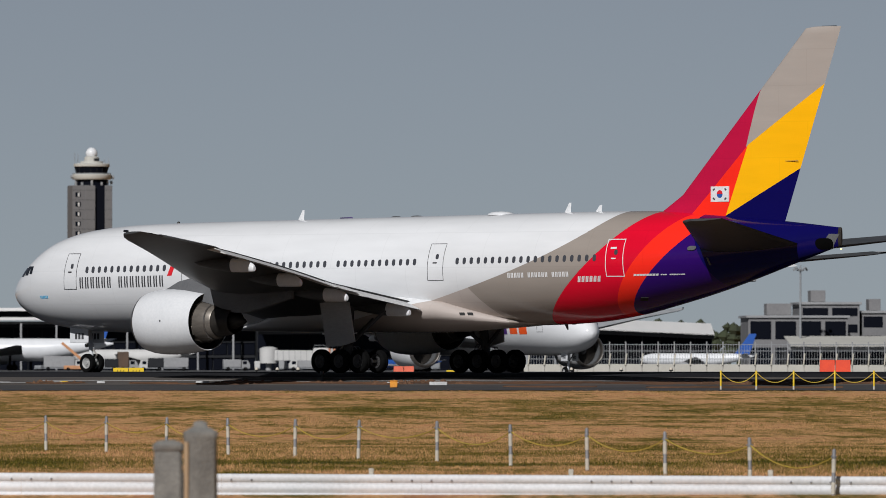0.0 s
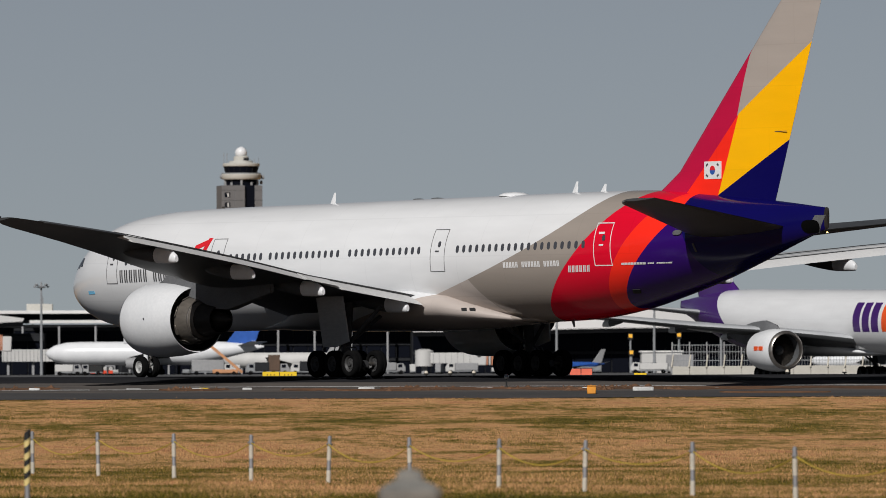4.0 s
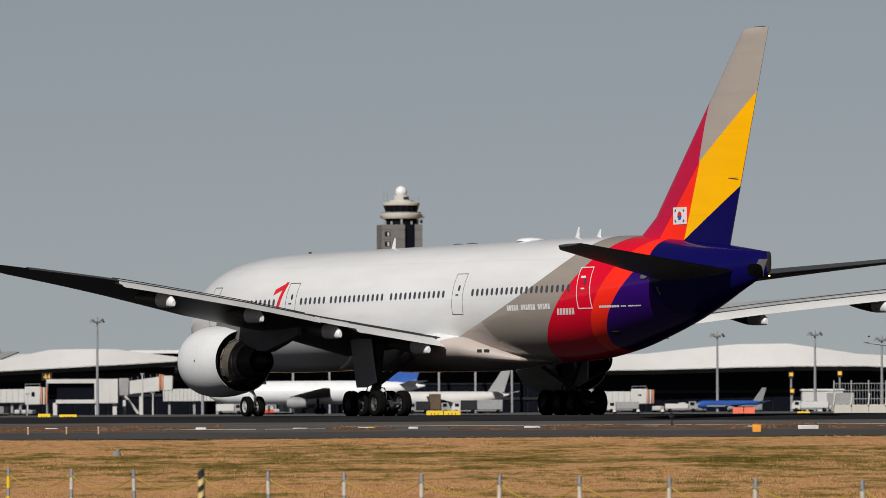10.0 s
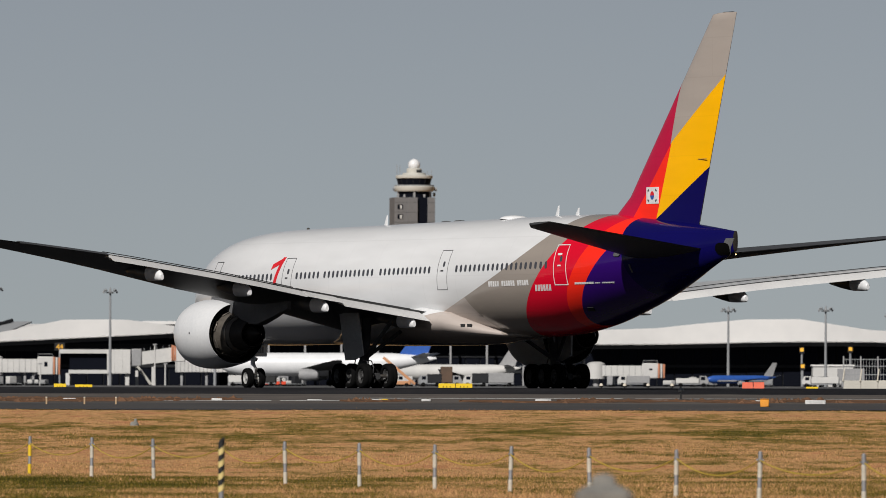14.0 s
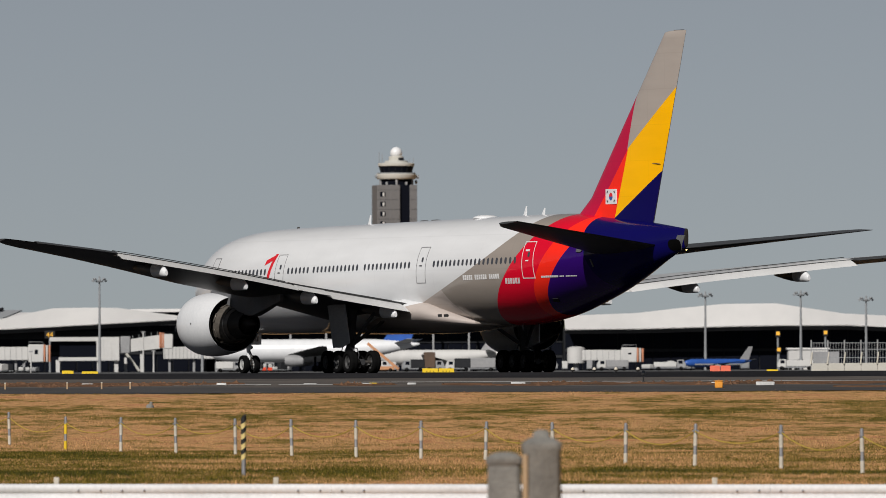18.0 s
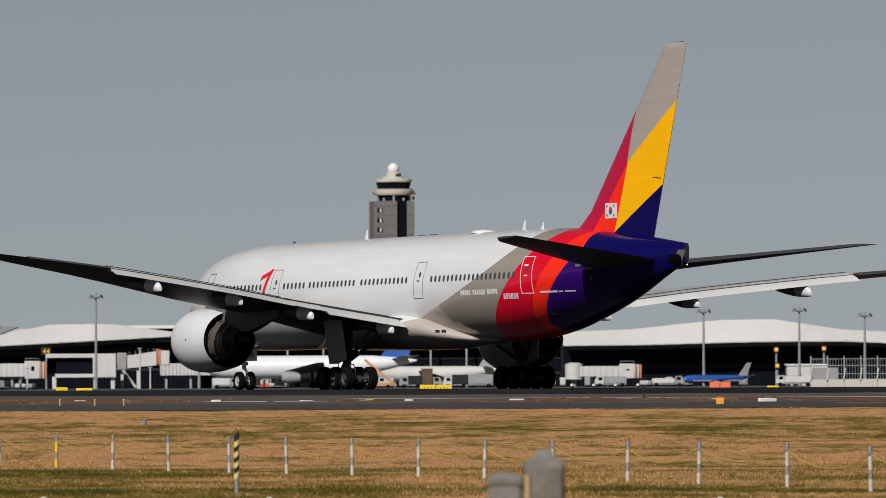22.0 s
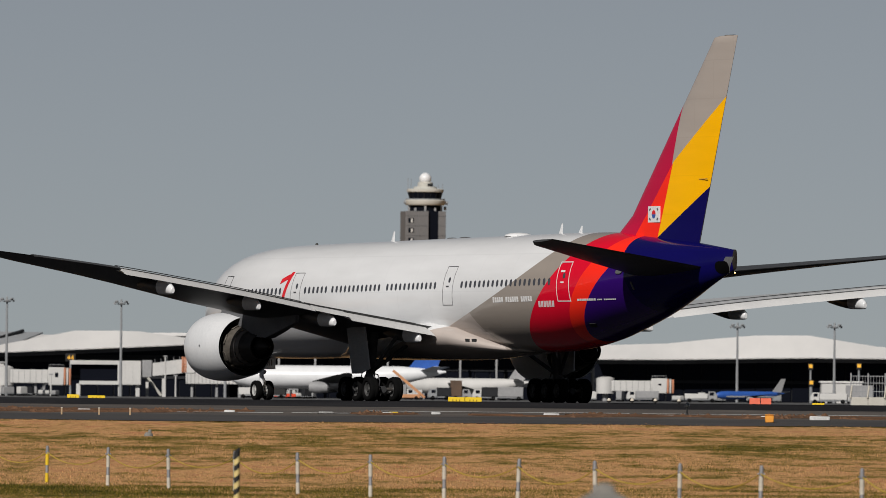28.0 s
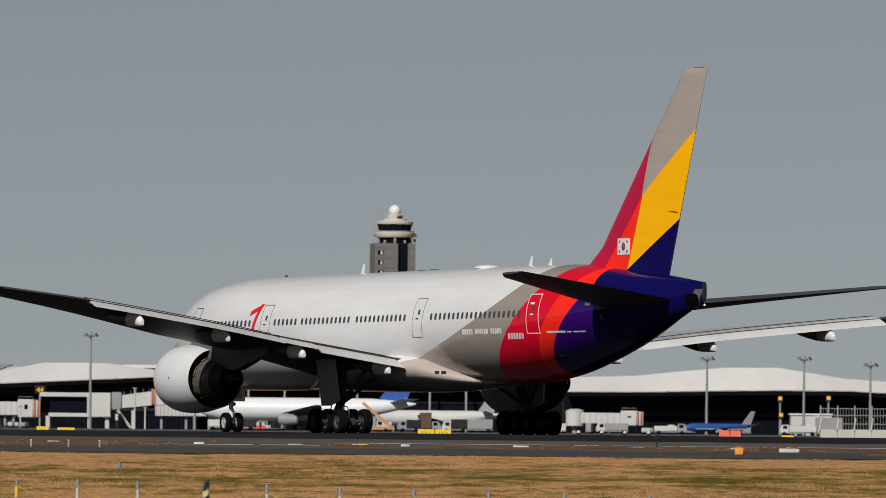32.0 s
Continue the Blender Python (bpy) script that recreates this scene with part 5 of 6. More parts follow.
# ---- small things along the runway edge ----
for az in (0.0671, 0.0709, 0.0749, 0.0793, 0.0835, 0.0876):
    x, y = az * 492 + 0.2, 492.0
    p = thing("barrier_post", "thin bright yellow post with a white foot", "barrier post", "yellow posts by the shoulder", pose(x, y, ground_z(y)))
    part("pole", Shape().lathe([(0.22, 0.05), (1.0, 0.05), (1.03, 0.03), (1.04, 0)], (0, 0, 0), "Z", 12), M_YELLOW, p)
    part("foot", Shape().lathe([(-0.05, 0.055), (0.22, 0.055)], (0, 0, 0), "Z", 12, (True, True)), M_POST_WHITE, p)
prev = None
for az in (0.0671, 0.0709, 0.0749, 0.0793, 0.0835, 0.0876):
    q = Vector((az * 492 + 0.2, 492.0, ground_z(492) + 0.95))
    if prev:
        pts = [prev.lerp(q, u / 12) - Vector((0, 0, 0.55 * 4 * (u / 12) * (1 - u / 12))) for u in range(13)]
        solid("barrier_chain", Shape().path(pts, 0.022), M_ROPE, "sagging yellow chain between thin yellow posts", "chain", "chains by the shoulder")
    prev = q


def hump(name, x, y, sx, sy, sz, mat, label, cat, group="", c=0.03):
    return solid(name, Shape().box(-sx / 2, sx / 2, -sy / 2, sy / 2, 0, sz, c), mat, label, cat, group, at=pose(x, y, ground_z(y) + 0.01))


mb = thing("marker_box", "orange marker box on the soil verge", "marker box", at=pose(0.0325 * 497, 497, ground_z(497)))
part("box", Shape().box(-0.2, 0.2, -0.2, 0.2, 0.02, 0.36, 0.03), M_AMBER_BOX, mb)
part("lid", Shape().box(-0.21, 0.21, -0.21, 0.21, 0.36, 0.40, 0.015), M_AMBER_BOX, mb)
for az, y, sx, sz in ((0.0372, 503, 0.95, 0.20), (0.0322, 507, 0.75, 0.10), (0.0121, 508, 0.75, 0.12), (0.0013, 508, 0.45, 0.12), (-0.0033, 508, 0.6, 0.10), (0.0062, 509, 0.9, 0.05), (-0.018, 509, 0.5, 0.12), (-0.0316, 510, 0.6, 0.10), (0.0228, 509, 0.8, 0.08), (0.0436, 508, 0.5, 0.06), (-0.009, 510, 0.7, 0.06)):
    hump("kerb_slab", az * y, y, sx, 0.5, sz, M_MARK, "pale concrete slab lying on the soil verge", "slab", "slabs on the verge")
hump("yellow_slab", -0.0058 * 508 + 1.6, 508, 0.45, 0.3, 0.12, M_YELLOW, "small yellow painted slab on the verge", "slab")
for az, y in ((-0.0337, 500), (-0.0302, 500), (-0.0273, 500), (-0.0400, 500)):
    s = thing("stake", "short pale wooden stake by the verge", "stake", "stakes by the verge", pose(az * y, y, ground_z(y)))
    part("rod", Shape().box(-0.04, 0.04, -0.04, 0.04, -0.1, 0.32, 0.01), M_ROPE_WOOD, s)
    part("tip", Shape().box(-0.045, 0.045, -0.045, 0.045, 0.32, 0.37, 0.01), M_POST_WHITE, s)
gm = thing("marker_block", "small grey concrete block in the grass", "block", at=pose(-0.0255 * 452, 452, ground_z(452), 0, 6, 20))
part("block", Shape().lathe([(-0.05, 0.2), (0.08, 0.19), (0.14, 0.15), (0.16, 0.1)], (0, 0, 0), "Z", 9, (True, True)), M_STONE, gm)
part("plate", Shape().lathe([(0.15, 0.08), (0.26, 0.075), (0.29, 0.04), (0.295, 0.0)], (0.03, 0, 0), "Z", 9), M_STONE, gm)


def make_edge_light(x, y, tall=0.42, lens=None):
    e = thing("edge_light", "small runway edge light on a dark stalk", "runway light", "runway edge lights", pose(x, y, ground_z(y)))
    part("stalk", Shape().lathe([(0, 0.10), (0.04, 0.09), (0.06, 0.04), (tall - 0.12, 0.04), (tall - 0.12, 0.12), (tall - 0.04, 0.12)], (0, 0, 0), "Z", 12), M_BLACK, e)
    part("lens", Shape().lathe([(tall - 0.04, 0.11), (tall + 0.04, 0.10), (tall + 0.1, 0.05), (tall + 0.11, 0)], (0, 0, 0), "Z", 12), lens or M_GLASS, e)


make_edge_light(0.0248 * 514, 514, 0.5)
for ex in (10.4, 11.69, 12.98, 14.3, 30.0, 33.1, 36.2):
    make_edge_light(ex, 594, 0.22, M_POST_WHITE)


def make_barrier(x, y, n, mat, w=1.0, h=1.15):
    g = thing("water_barrier", "row of orange plastic water barriers", "barrier", "orange barriers", pose(x, y, ground_z(y)))
    for k in range(n):
        x0 = (k - n / 2) * w
        ring = lambda yy: [(x0 + 0.02, yy, 0), (x0 + w - 0.02, yy, 0), (x0 + w - 0.02, yy * 0.9, h * 0.3), (x0 + w - 0.04, yy * 0.5, h), (x0 + 0.04, yy * 0.5, h), (x0 + 0.02, yy * 0.9, h * 0.3)]
        part("segment", Shape().loft([ring(-0.25), ring(0.25)]), mat, g)


make_barrier(0.0318 * 900, 900, 2, M_ORANGE, 0.95)
make_barrier(0.0795 * 640 - 1.2, 640, 2, M_REDBOX, 1.05, 1.4)
make_barrier(-30.9, 720, 5, M_ORANGE, 0.6, 1.28)


def make_board(x, y, w, h, panels):
    g = thing("taxi_sign", "low yellow airfield sign board with dark marks", "sign", "airfield signs", pose(x, y, ground_z(y)))
    for k in range(panels):
        x0 = (k - panels / 2) * w
        b = part("board", Shape().box(x0 + 0.02, x0 + w - 0.02, -0.12, 0.12, 0.55, 0.55 + h, 0.02), M_SIGN, g)
        for i in range(3):
            part("sign_mark", Shape().box(x0 + w * (0.26 + 0.2 * i), x0 + w * (0.32 + 0.2 * i), -0.126, -0.12, 0.55 + h * 0.4, 0.55 + h * 0.65), M_SIGN_MARK, b)
        for dx in (0.2, 0.8):
            part("leg", Shape().rod((x0 + w * dx, 0, 0), (x0 + w * dx, 0, 0.56), 0.03, n=6), M_GALV, g)


make_board(-0.0328 * 750, 750, 0.9, 0.42, 1)
make_board(-0.0306 * 750, 750, 1.25, 0.36, 1)
make_board(0.0040 * 750, 750, 1.2, 0.48, 2)
make_board(0.0372 * 750, 750, 0.9, 0.3, 1)


# ---- the airport beyond ----
M_ROOF = surface("white_metal_roof", (0.68, 0.665, 0.645), (0.61, 0.60, 0.585), 0.6, scale=0.06, fine=5, stretch=(1, 0.1, 1))
M_ROOF_GREY = surface("grey_metal_roof", (0.34, 0.35, 0.36), (0.26, 0.27, 0.28), 0.5, scale=0.05, fine=30)
M_FACADE = glass("dark_facade_glass", (0.005, 0.006, 0.010), 0.45, 0.03)
M_FASCIA = surface("dark_fascia", (0.026, 0.027, 0.030), (0.018, 0.019, 0.021), 0.7, scale=0.1, spec=0.1)
M_PANEL = surface("pale_cladding", (0.53, 0.52, 0.50), (0.45, 0.445, 0.43), 0.6, scale=0.3)
M_EDGE = surface("charcoal_roof_fascia", (0.060, 0.060, 0.063), (0.045, 0.045, 0.048), 0.7, scale=0.2, spec=0.1)
M_WALL_CREAM = surface("cream_blast_wall", (0.50, 0.475, 0.42), (0.42, 0.40, 0.35), 0.8, scale=0.5)
M_PANEL_GREY = surface("grey_cladding", (0.30, 0.30, 0.30), (0.23, 0.23, 0.235), 0.6, scale=0.15)
M_TOWER = surface("brown_grey_cladding", (0.150, 0.146, 0.146), (0.12, 0.117, 0.117), 0.7, scale=0.06, fine=20)
M_CREAM = surface("cream_concrete", (0.50, 0.485, 0.44), (0.41, 0.40, 0.36), 0.7, scale=0.2)
M_STEEL = surface("mast_steel", (0.27, 0.28, 0.29), (0.20, 0.205, 0.21), 0.6, scale=0.4)
M_TREES = surface("far_foliage", (0.05, 0.06, 0.03), (0.03, 0.035, 0.022), 0.95, scale=0.05)
M_RUST = surface("rust_orange_paint", (0.52, 0.22, 0.12), (0.40, 0.17, 0.10), 0.6, scale=0.5)
M_LOADER = surface("faded_orange_paint", (0.55, 0.26, 0.12), (0.42, 0.22, 0.12), 0.6, scale=0.6)
M_GATE = glow("gate_sign_face", (0.70, 0.36, 0.03), 0.35)
M_CONTAINER = surface("dull_brown_container", (0.12, 0.075, 0.05), (0.08, 0.055, 0.04), 0.7, scale=0.5)
FAR = 2600.0


def wall_box(parent, name, x0, x1, y0, y1, z0, z1, mat, c=0.05):
    return part(name, Shape().box(x0, x1, y0, y1, z0, z1, c), mat, parent)


def make_hall(name, label, x0, x1, y, z_wall, bay, storeys, mat):
    """A glazed hall front: back wall, floor bands, and a pane for every bay and storey."""
    b = thing(name, label, "terminal", at=pose(0, y, 0))
    wall_box(b, "wall", x0, x1, 0.6, 30, 0, z_wall, M_FASCIA)
    h = z_wall / storeys
    for k in range(storeys):
        wall_box(b, "floor_band", x0, x1, -0.2, 0.6, h * (k + 1) - 0.7, h * (k + 1), mat, 0.05)
    n = max(1, int((x1 - x0) / bay))
    for i in range(n):
        for k in range(storeys):
            a = x0 + (x1 - x0) * i / n
            wall_box(b, "pane", a + 0.15, a + (x1 - x0) / n - 0.15, 0.1, 0.5, h * k + 0.1, h * (k + 1) - 0.75, M_FACADE, 0.03)
    return b


def make_roof(parent, name, eave, ridge, mat, depth, thick=0.3, fascia=1.2):
    """A sloping roof slab between an eave line in front and a ridge line behind: rows of (x, z)."""
    n = len(eave)
    top = [(x, -9.0, z) for x, z in eave] + [(x, depth, z) for x, z in ridge]
    low = [(x, y, z - thick) for x, y, z in top]
    f = []
    for i in range(n - 1):
        f += [(i, i + 1, n + i + 1, n + i), (2 * n + i, 3 * n + i, 3 * n + i + 1, 2 * n + i + 1)]
        f += [(i, 2 * n + i, 2 * n + i + 1, i + 1), (n + i, n + i + 1, 3 * n + i + 1, 3 * n + i)]
    f += [(0, n, 3 * n, 2 * n), (n - 1, 3 * n - 1, 4 * n - 1, 2 * n - 1)]
    if fascia:
        rows = [[(x, -9.1, z - 0.12), (x, -8.6, z - 0.12), (x, -7.2, z - 0.12 - fascia), (x, -7.7, z - 0.12 - fascia)] for x, z in eave]
        part("roof_fascia", Shape().loft(rows), M_EDGE, parent, sharp=20)
    return part(name, Shape().add(top + low, f), mat, parent, sharp=20)


hall = make_hall("terminal_hall", "terminal hall with a white pitched roof over dark glass", -116, -48, FAR, 10.2, 4.0, 2, M_FASCIA)
e1, r1 = [(-113, 10.4), (-102, 10.8), (-80, 11.9), (-70, 12.4), (-53, 13.3)], [(-112, 10.9), (-86, 16.1), (-76, 16.2), (-70, 16.1), (-53, 13.9)]
make_roof(hall, "roof", e1, r1, M_ROOF, 7)
wall_box(hall, "fascia", -112, -48, -0.6, 0.2, 8.3, 9.5, M_FASCIA)
hall2 = make_hall("grey_roof_hall", "terminal wing with a grey metal roof", -190, -108, FAR + 40, 9.3, 5.0, 2, M_FASCIA)
make_roof(hall2, "roof", [(-190, 10.4), (-118, 10.4), (-106, 11.2)], [(-190, 16.1), (-108, 16.1), (-96, 16.0)], M_ROOF_GREY, 30)
part("gutter", Shape().rod((-117, 0, 10.9), (-101, 28, 16.3), 0.45, n=8), M_FASCIA, hall2)
hall3 = make_hall("rear_hall", "long low hall with a pale roof edge", -150, 30, FAR + 160, 13.0, 8.0, 2, M_PANEL_GREY)
make_roof(hall3, "roof", [(-150, 14.2), (-60, 14.6), (30, 14.6)], [(-150, 15.9), (-60, 16.1), (30, 16.0)], M_ROOF, 25)
hall4 = make_hall("pier", "two-tier pier with white roof bands over dark glazing", -56, 42, FAR + 30, 11.6, 3.6, 3, M_FASCIA)
wall_box(hall4, "canopy", -52, 43, -7, 0.5, 12.7, 13.5, M_ROOF)
wall_box(hall4, "upper_storey", -66, 42, 1.5, 28, 13.5, 15.1, M_FACADE)
wall_box(hall4, "roof", -67, 43, -4, 30, 15.1, 15.9, M_ROOF)
wall_box(hall4, "penthouse", -53, -46.6, 6, 14, 15.9, 17.6, M_CREAM)
part("roof_mast", Shape().rod((-49, 8, 17.6), (-49, 8, 19.2), 0.15, n=6), M_STEEL, hall4)
for k in range(11):
    wall_box(hall4, "column", -54 + 9 * k, -53.5 + 9 * k, -6.5, -5.8, 0, 12.0, M_PANEL_GREY)
hall5 = make_hall("pier_hall", "wide pier hall with a white vaulted roof over dark glass", 42, 157, FAR, 10.6, 4.4, 2, M_FASCIA)
e5, r5 = [(42, 10.4), (60, 10.5), (70, 10.7), (82, 11.0), (95, 11.2), (112, 11.2), (130, 10.4), (157, 9.2)], [(42, 13.7), (60, 14.3), (70, 15.4), (82, 16.5), (95, 16.6), (112, 14.0), (130, 13.0), (157, 11.9)]
make_roof(hall5, "roof", e5, r5, M_ROOF, 6)


def make_mast(x, y, h):
    m = thing("light_mast", "tall grey floodlight mast", "light mast", "apron floodlight masts", pose(x, y, 0))
    part("pole", Shape().lathe([(0, 0.36), (h * 0.5, 0.29), (h, 0.2)], (0, 0, 0), "Z", 12, (True, True)), M_STEEL, m)
    part("head_ring", Shape().lathe([(h - 0.25, 0.3), (h - 0.2, 0.8), (h + 0.05, 0.85), (h + 0.1, 0.25)], (0, 0, 0), "Z", 16), M_STEEL, m)
    part("head_top", Shape().lathe([(h + 0.1, 0.3), (h + 1.1, 0.16), (h + 1.2, 0)], (0, 0, 0), "Z", 10), M_STEEL, m)
    for k in range(8):
        a = 2 * math.pi * k / 8
        arm = part("lamp_arm", Shape().rod((0, 0, h), (1.45 * math.cos(a), 1.45 * math.sin(a), h + 0.35 * (k % 2)), 0.06, n=6), M_STEEL, m)
        part("floodlight", Shape().box(-0.36, 0.36, -0.22, 0.22, -0.26, 0.26, 0.06), M_STEEL, arm, at=Matrix.Translation((1.55 * math.cos(a), 1.55 * math.sin(a), h + 0.1 + 0.4 * (k % 2))) @ pose(0, 0, 0, 25, 0, math.degrees(a) + 90))


for x, h in ((-96.5, 21.9), (-70.0, 21.5), (-45.8, 20.3), (95.3, 17.6), (72.8, 17.4), (110.7, 16.3), (169.2, 24.0), (193.5, 14.9), (-108.4, 20.2)):
    make_mast(x, 2450, h)


def make_bridge(x0, x1, y, z0, z1):
    """A passenger boarding bridge: rotunda on a column, ribbed tunnel, drive column and cab."""
    g = thing("boarding_bridge", "pale passenger boarding bridge on steel columns", "boarding bridge", "boarding bridges", pose(0, y, 0))
    a, b = x0, x1
    flip = 1 if b > a else -1
    part("tunnel", Shape().box(min(a, b), max(a, b), -1.6, 1.6, z0, z1, 0.15), M_PANEL, g)
    for k in range(9):
        x = a + (b - a) * (k + 0.5) / 9
        part("rib", Shape().box(x - 0.05, x + 0.05, -1.68, -1.6, z0, z1, 0.02), M_PANEL_GREY, g)
    part("rotunda", Shape().lathe([(z0 - 0.6, 2.2), (z1 + 0.5, 2.2), (z1 + 0.9, 1.0)], (a, 0, 0), "Z", 20, (True, True)), M_PANEL, g)
    part("column", Shape().rod((a, 0, 0), (a, 0, z0), 0.7, n=12), M_PANEL_GREY, g)
    cab = part("cab", Shape().box(b - 1.9, b + 1.9, -2.2, 2.2, z0 - 0.5, z1 + 0.6, 0.2), M_PANEL, g)
    part("cab_window", Shape().box(b - 0.3, b + 0.5, -2.26, -2.2, z0 + 1.5, z1 - 0.7, 0.02), M_FACADE, cab)
    part("cab_rail", Shape().path([(b - 1.8, -2.0, z1 + 0.6), (b - 1.7, -2.0, z1 + 1.2), (b + 1.7, -2.0, z1 + 1.2), (b + 1.8, -2.0, z1 + 0.6)], 0.06), M_STEEL, cab)
    for k in range(3):
        part("canopy_fold", Shape().box(b + flip * (2.05 + 0.62 * k) - 0.24, b + flip * (2.05 + 0.62 * k) + 0.24, -2.1, 2.1, z0 - 0.4, z1 + 0.5 - 0.06 * k, 0.1), M_PANEL if k == 1 else M_RUST, cab, "pale fold of the canopy" if k == 1 else "rust-orange fold of the canopy")
    for dx in (-1.0, 1.0):
        part("drive_leg", Shape().box(b - 4 * flip + dx - 0.3, b - 4 * flip + dx + 0.3, -0.5, 0.5, 0.6, z0, 0.05), M_PANEL_GREY, g)
        part("drive_wheel", Shape().lathe([(-0.3, 0.2), (-0.3, 0.6), (0.3, 0.6), (0.3, 0.2)], (b - 4 * flip + dx, 0, 0.6), "Y", 14), M_TYRE, g)
    stair = Shape()
    for k in range(9):
        stair.box(b - flip * (2.4 + 0.35 * k) - 0.2, b - flip * (2.4 + 0.35 * k) + 0.2, -3.0, -2.2, z0 - 0.35 - z0 * k / 9, z0 - 0.25 - z0 * k / 9)
    part("stair", stair, M_PANEL_GREY, g)


make_bridge(-100.5, -88.0, FAR - 60, 3.0, 6.3)

def make_ramp_bridge(y):
    """A sloping bridge that ends in an orange folding canopy, over a long ribbed walkway with a silver cab."""
    g = thing("ramp_bridge", "pale sloping boarding bridge with a rust-orange canopy", "boarding bridge", "boarding bridges", pose(0, y, 0))
    ring = lambda x, z0, z1: [(x, -1.5, z0), (x, 1.5, z0), (x, 1.5, z1), (x, -1.5, z1)]
    part("tunnel", Shape().loft([ring(-65.0, 5.0, 8.1), ring(-57.2, 5.8, 9.2)]), M_PANEL, g, sharp=20)
    part("drive_head", Shape().box(-67.4, -65.0, -2, 2, 4.6, 8.8, 0.2), M_PANEL_GREY, g)
    for x in (-66.2, -62.3):
        part("drive_leg", Shape().box(x - 0.35, x + 0.35, -0.5, 0.5, 0, 5.2, 0.05), M_PANEL, g)
    cab = part("cab", Shape().box(-57.2, -54.6, -1.9, 1.9, 5.7, 9.3, 0.15), M_PANEL, g)
    for k in range(3):
        part("canopy_fold", Shape().box(-57.9 + 0.42 * k, -57.56 + 0.42 * k, -2.0, 2.0, 5.9, 9.75 - 0.08 * k, 0.08), M_RUST, cab, "rust-orange canopy fold")
    for k in range(5):
        part("handrail_post", Shape().rod((-64.4 + 1.5 * k, -1.4, 8.1 + 0.2 * k), (-64.4 + 1.5 * k, -1.4, 9.0 + 0.2 * k), 0.06, n=6), M_STEEL, g)
    part("stair", Shape().rod((-66.0, -2.2, 4.6), (-62.8, -2.2, 0.3), 0.35, n=6), M_CREAM, g)
    w = thing("covered_walkway", "long pale ribbed walkway on posts with a silver cab", "walkway", at=pose(0, y + 25, 0))
    part("tunnel", Shape().box(-57.5, -43.8, -1.5, 1.5, 3.2, 6.2, 0.1), M_PANEL, w)
    for k in range(15):
        part("rib", Shape().box(-57.2 + 0.92 * k, -57.08 + 0.92 * k, -1.6, -1.5, 3.2, 6.2, 0.03), M_PANEL_GREY, w)
    cab = part("cab", Shape().box(-43.8, -39.0, -2.0, 2.0, 3.0, 6.0, 0.2), M_GALV, w, "silver cab with a yellow hood")
    part("hood", Shape().box(-42.8, -38.8, -2.2, 2.2, 6.0, 6.9, 0.15), M_YELLOW, cab)
    for x in (-56, -50, -44.5):
        part("post", Shape().box(x - 0.3, x + 0.3, -0.4, 0.4, 0, 3.3, 0.04), M_PANEL_GREY, w)


make_ramp_bridge(FAR - 60)
make_bridge(44, 57, FAR - 50, 2.4, 5.0)
make_bridge(-130, -116, FAR - 60, 3.4, 6.3)

# stair tower at the root of the bridge
st2 = thing("stair_tower", "pale clad stair tower beside the boarding bridge", "stair tower", at=pose(0, FAR - 55, 0))
wall_box(st2, "wall", -107.0, -100.8, 0, 5, 0, 7.8, M_PANEL)
wall_box(st2, "roof", -107.3, -100.5, -0.3, 5.3, 7.8, 8.2, M_PANEL_GREY)
for k in range(4):
    wall_box(st2, "panel", -106.9 + 1.52 * k, -105.5 + 1.52 * k, -0.08, 0, 2.2, 7.6, M_PANEL, 0.02)

# the open loading frame at the stand
fr = thing("loading_frame", "pale steel frame with a boxed end at the aircraft stand", "loading frame", at=pose(0, FAR - 70, 0))
wall_box(fr, "top_beam", -84.4, -67.4, -1, 1, 7.6, 8.6, M_PANEL)
wall_box(fr, "lower_beam", -82.2, -72.6, -1, 1, 2.8, 3.7, M_PANEL)
wall_box(fr, "end_box", -73.0, -67.4, -1.5, 1.5, 2.8, 8.5, M_PANEL)
for x in (-82.4, -72.4, -68.2):
    wall_box(fr, "leg", x - 0.5, x + 0.5, -0.5, 0.5, 0, 3.0, M_PANEL)
for k in range(3):
    wall_box(fr, "cladding_panel", -72.9 + 1.85 * k, -71.15 + 1.85 * k, -1.56, -1.5, 3.0, 8.3, M_PANEL, 0.02)
wall_box(fr, "backing", -82, -73.0, 0.4, 0.8, 3.7, 7.6, M_FACADE)

# stand lamp posts
for x, h in ((-61.4, 9.6), (-58.9, 5.0), (-88.6, 5.0)):
    lp = thing("stand_lamp_post", "thin pale lamp post at the aircraft stand", "lamp post", "stand lamp posts", pose(x, FAR - 80, 0))
    part("pole", Shape().rod((0, 0, 0), (0, 0, h), 0.22, 0.16, 10), M_PANEL, lp)
    part("lamp_head", Shape().box(-0.5, 0.5, -0.25, 0.25, h, h + 0.3, 0.06), M_PANEL_GREY, lp)

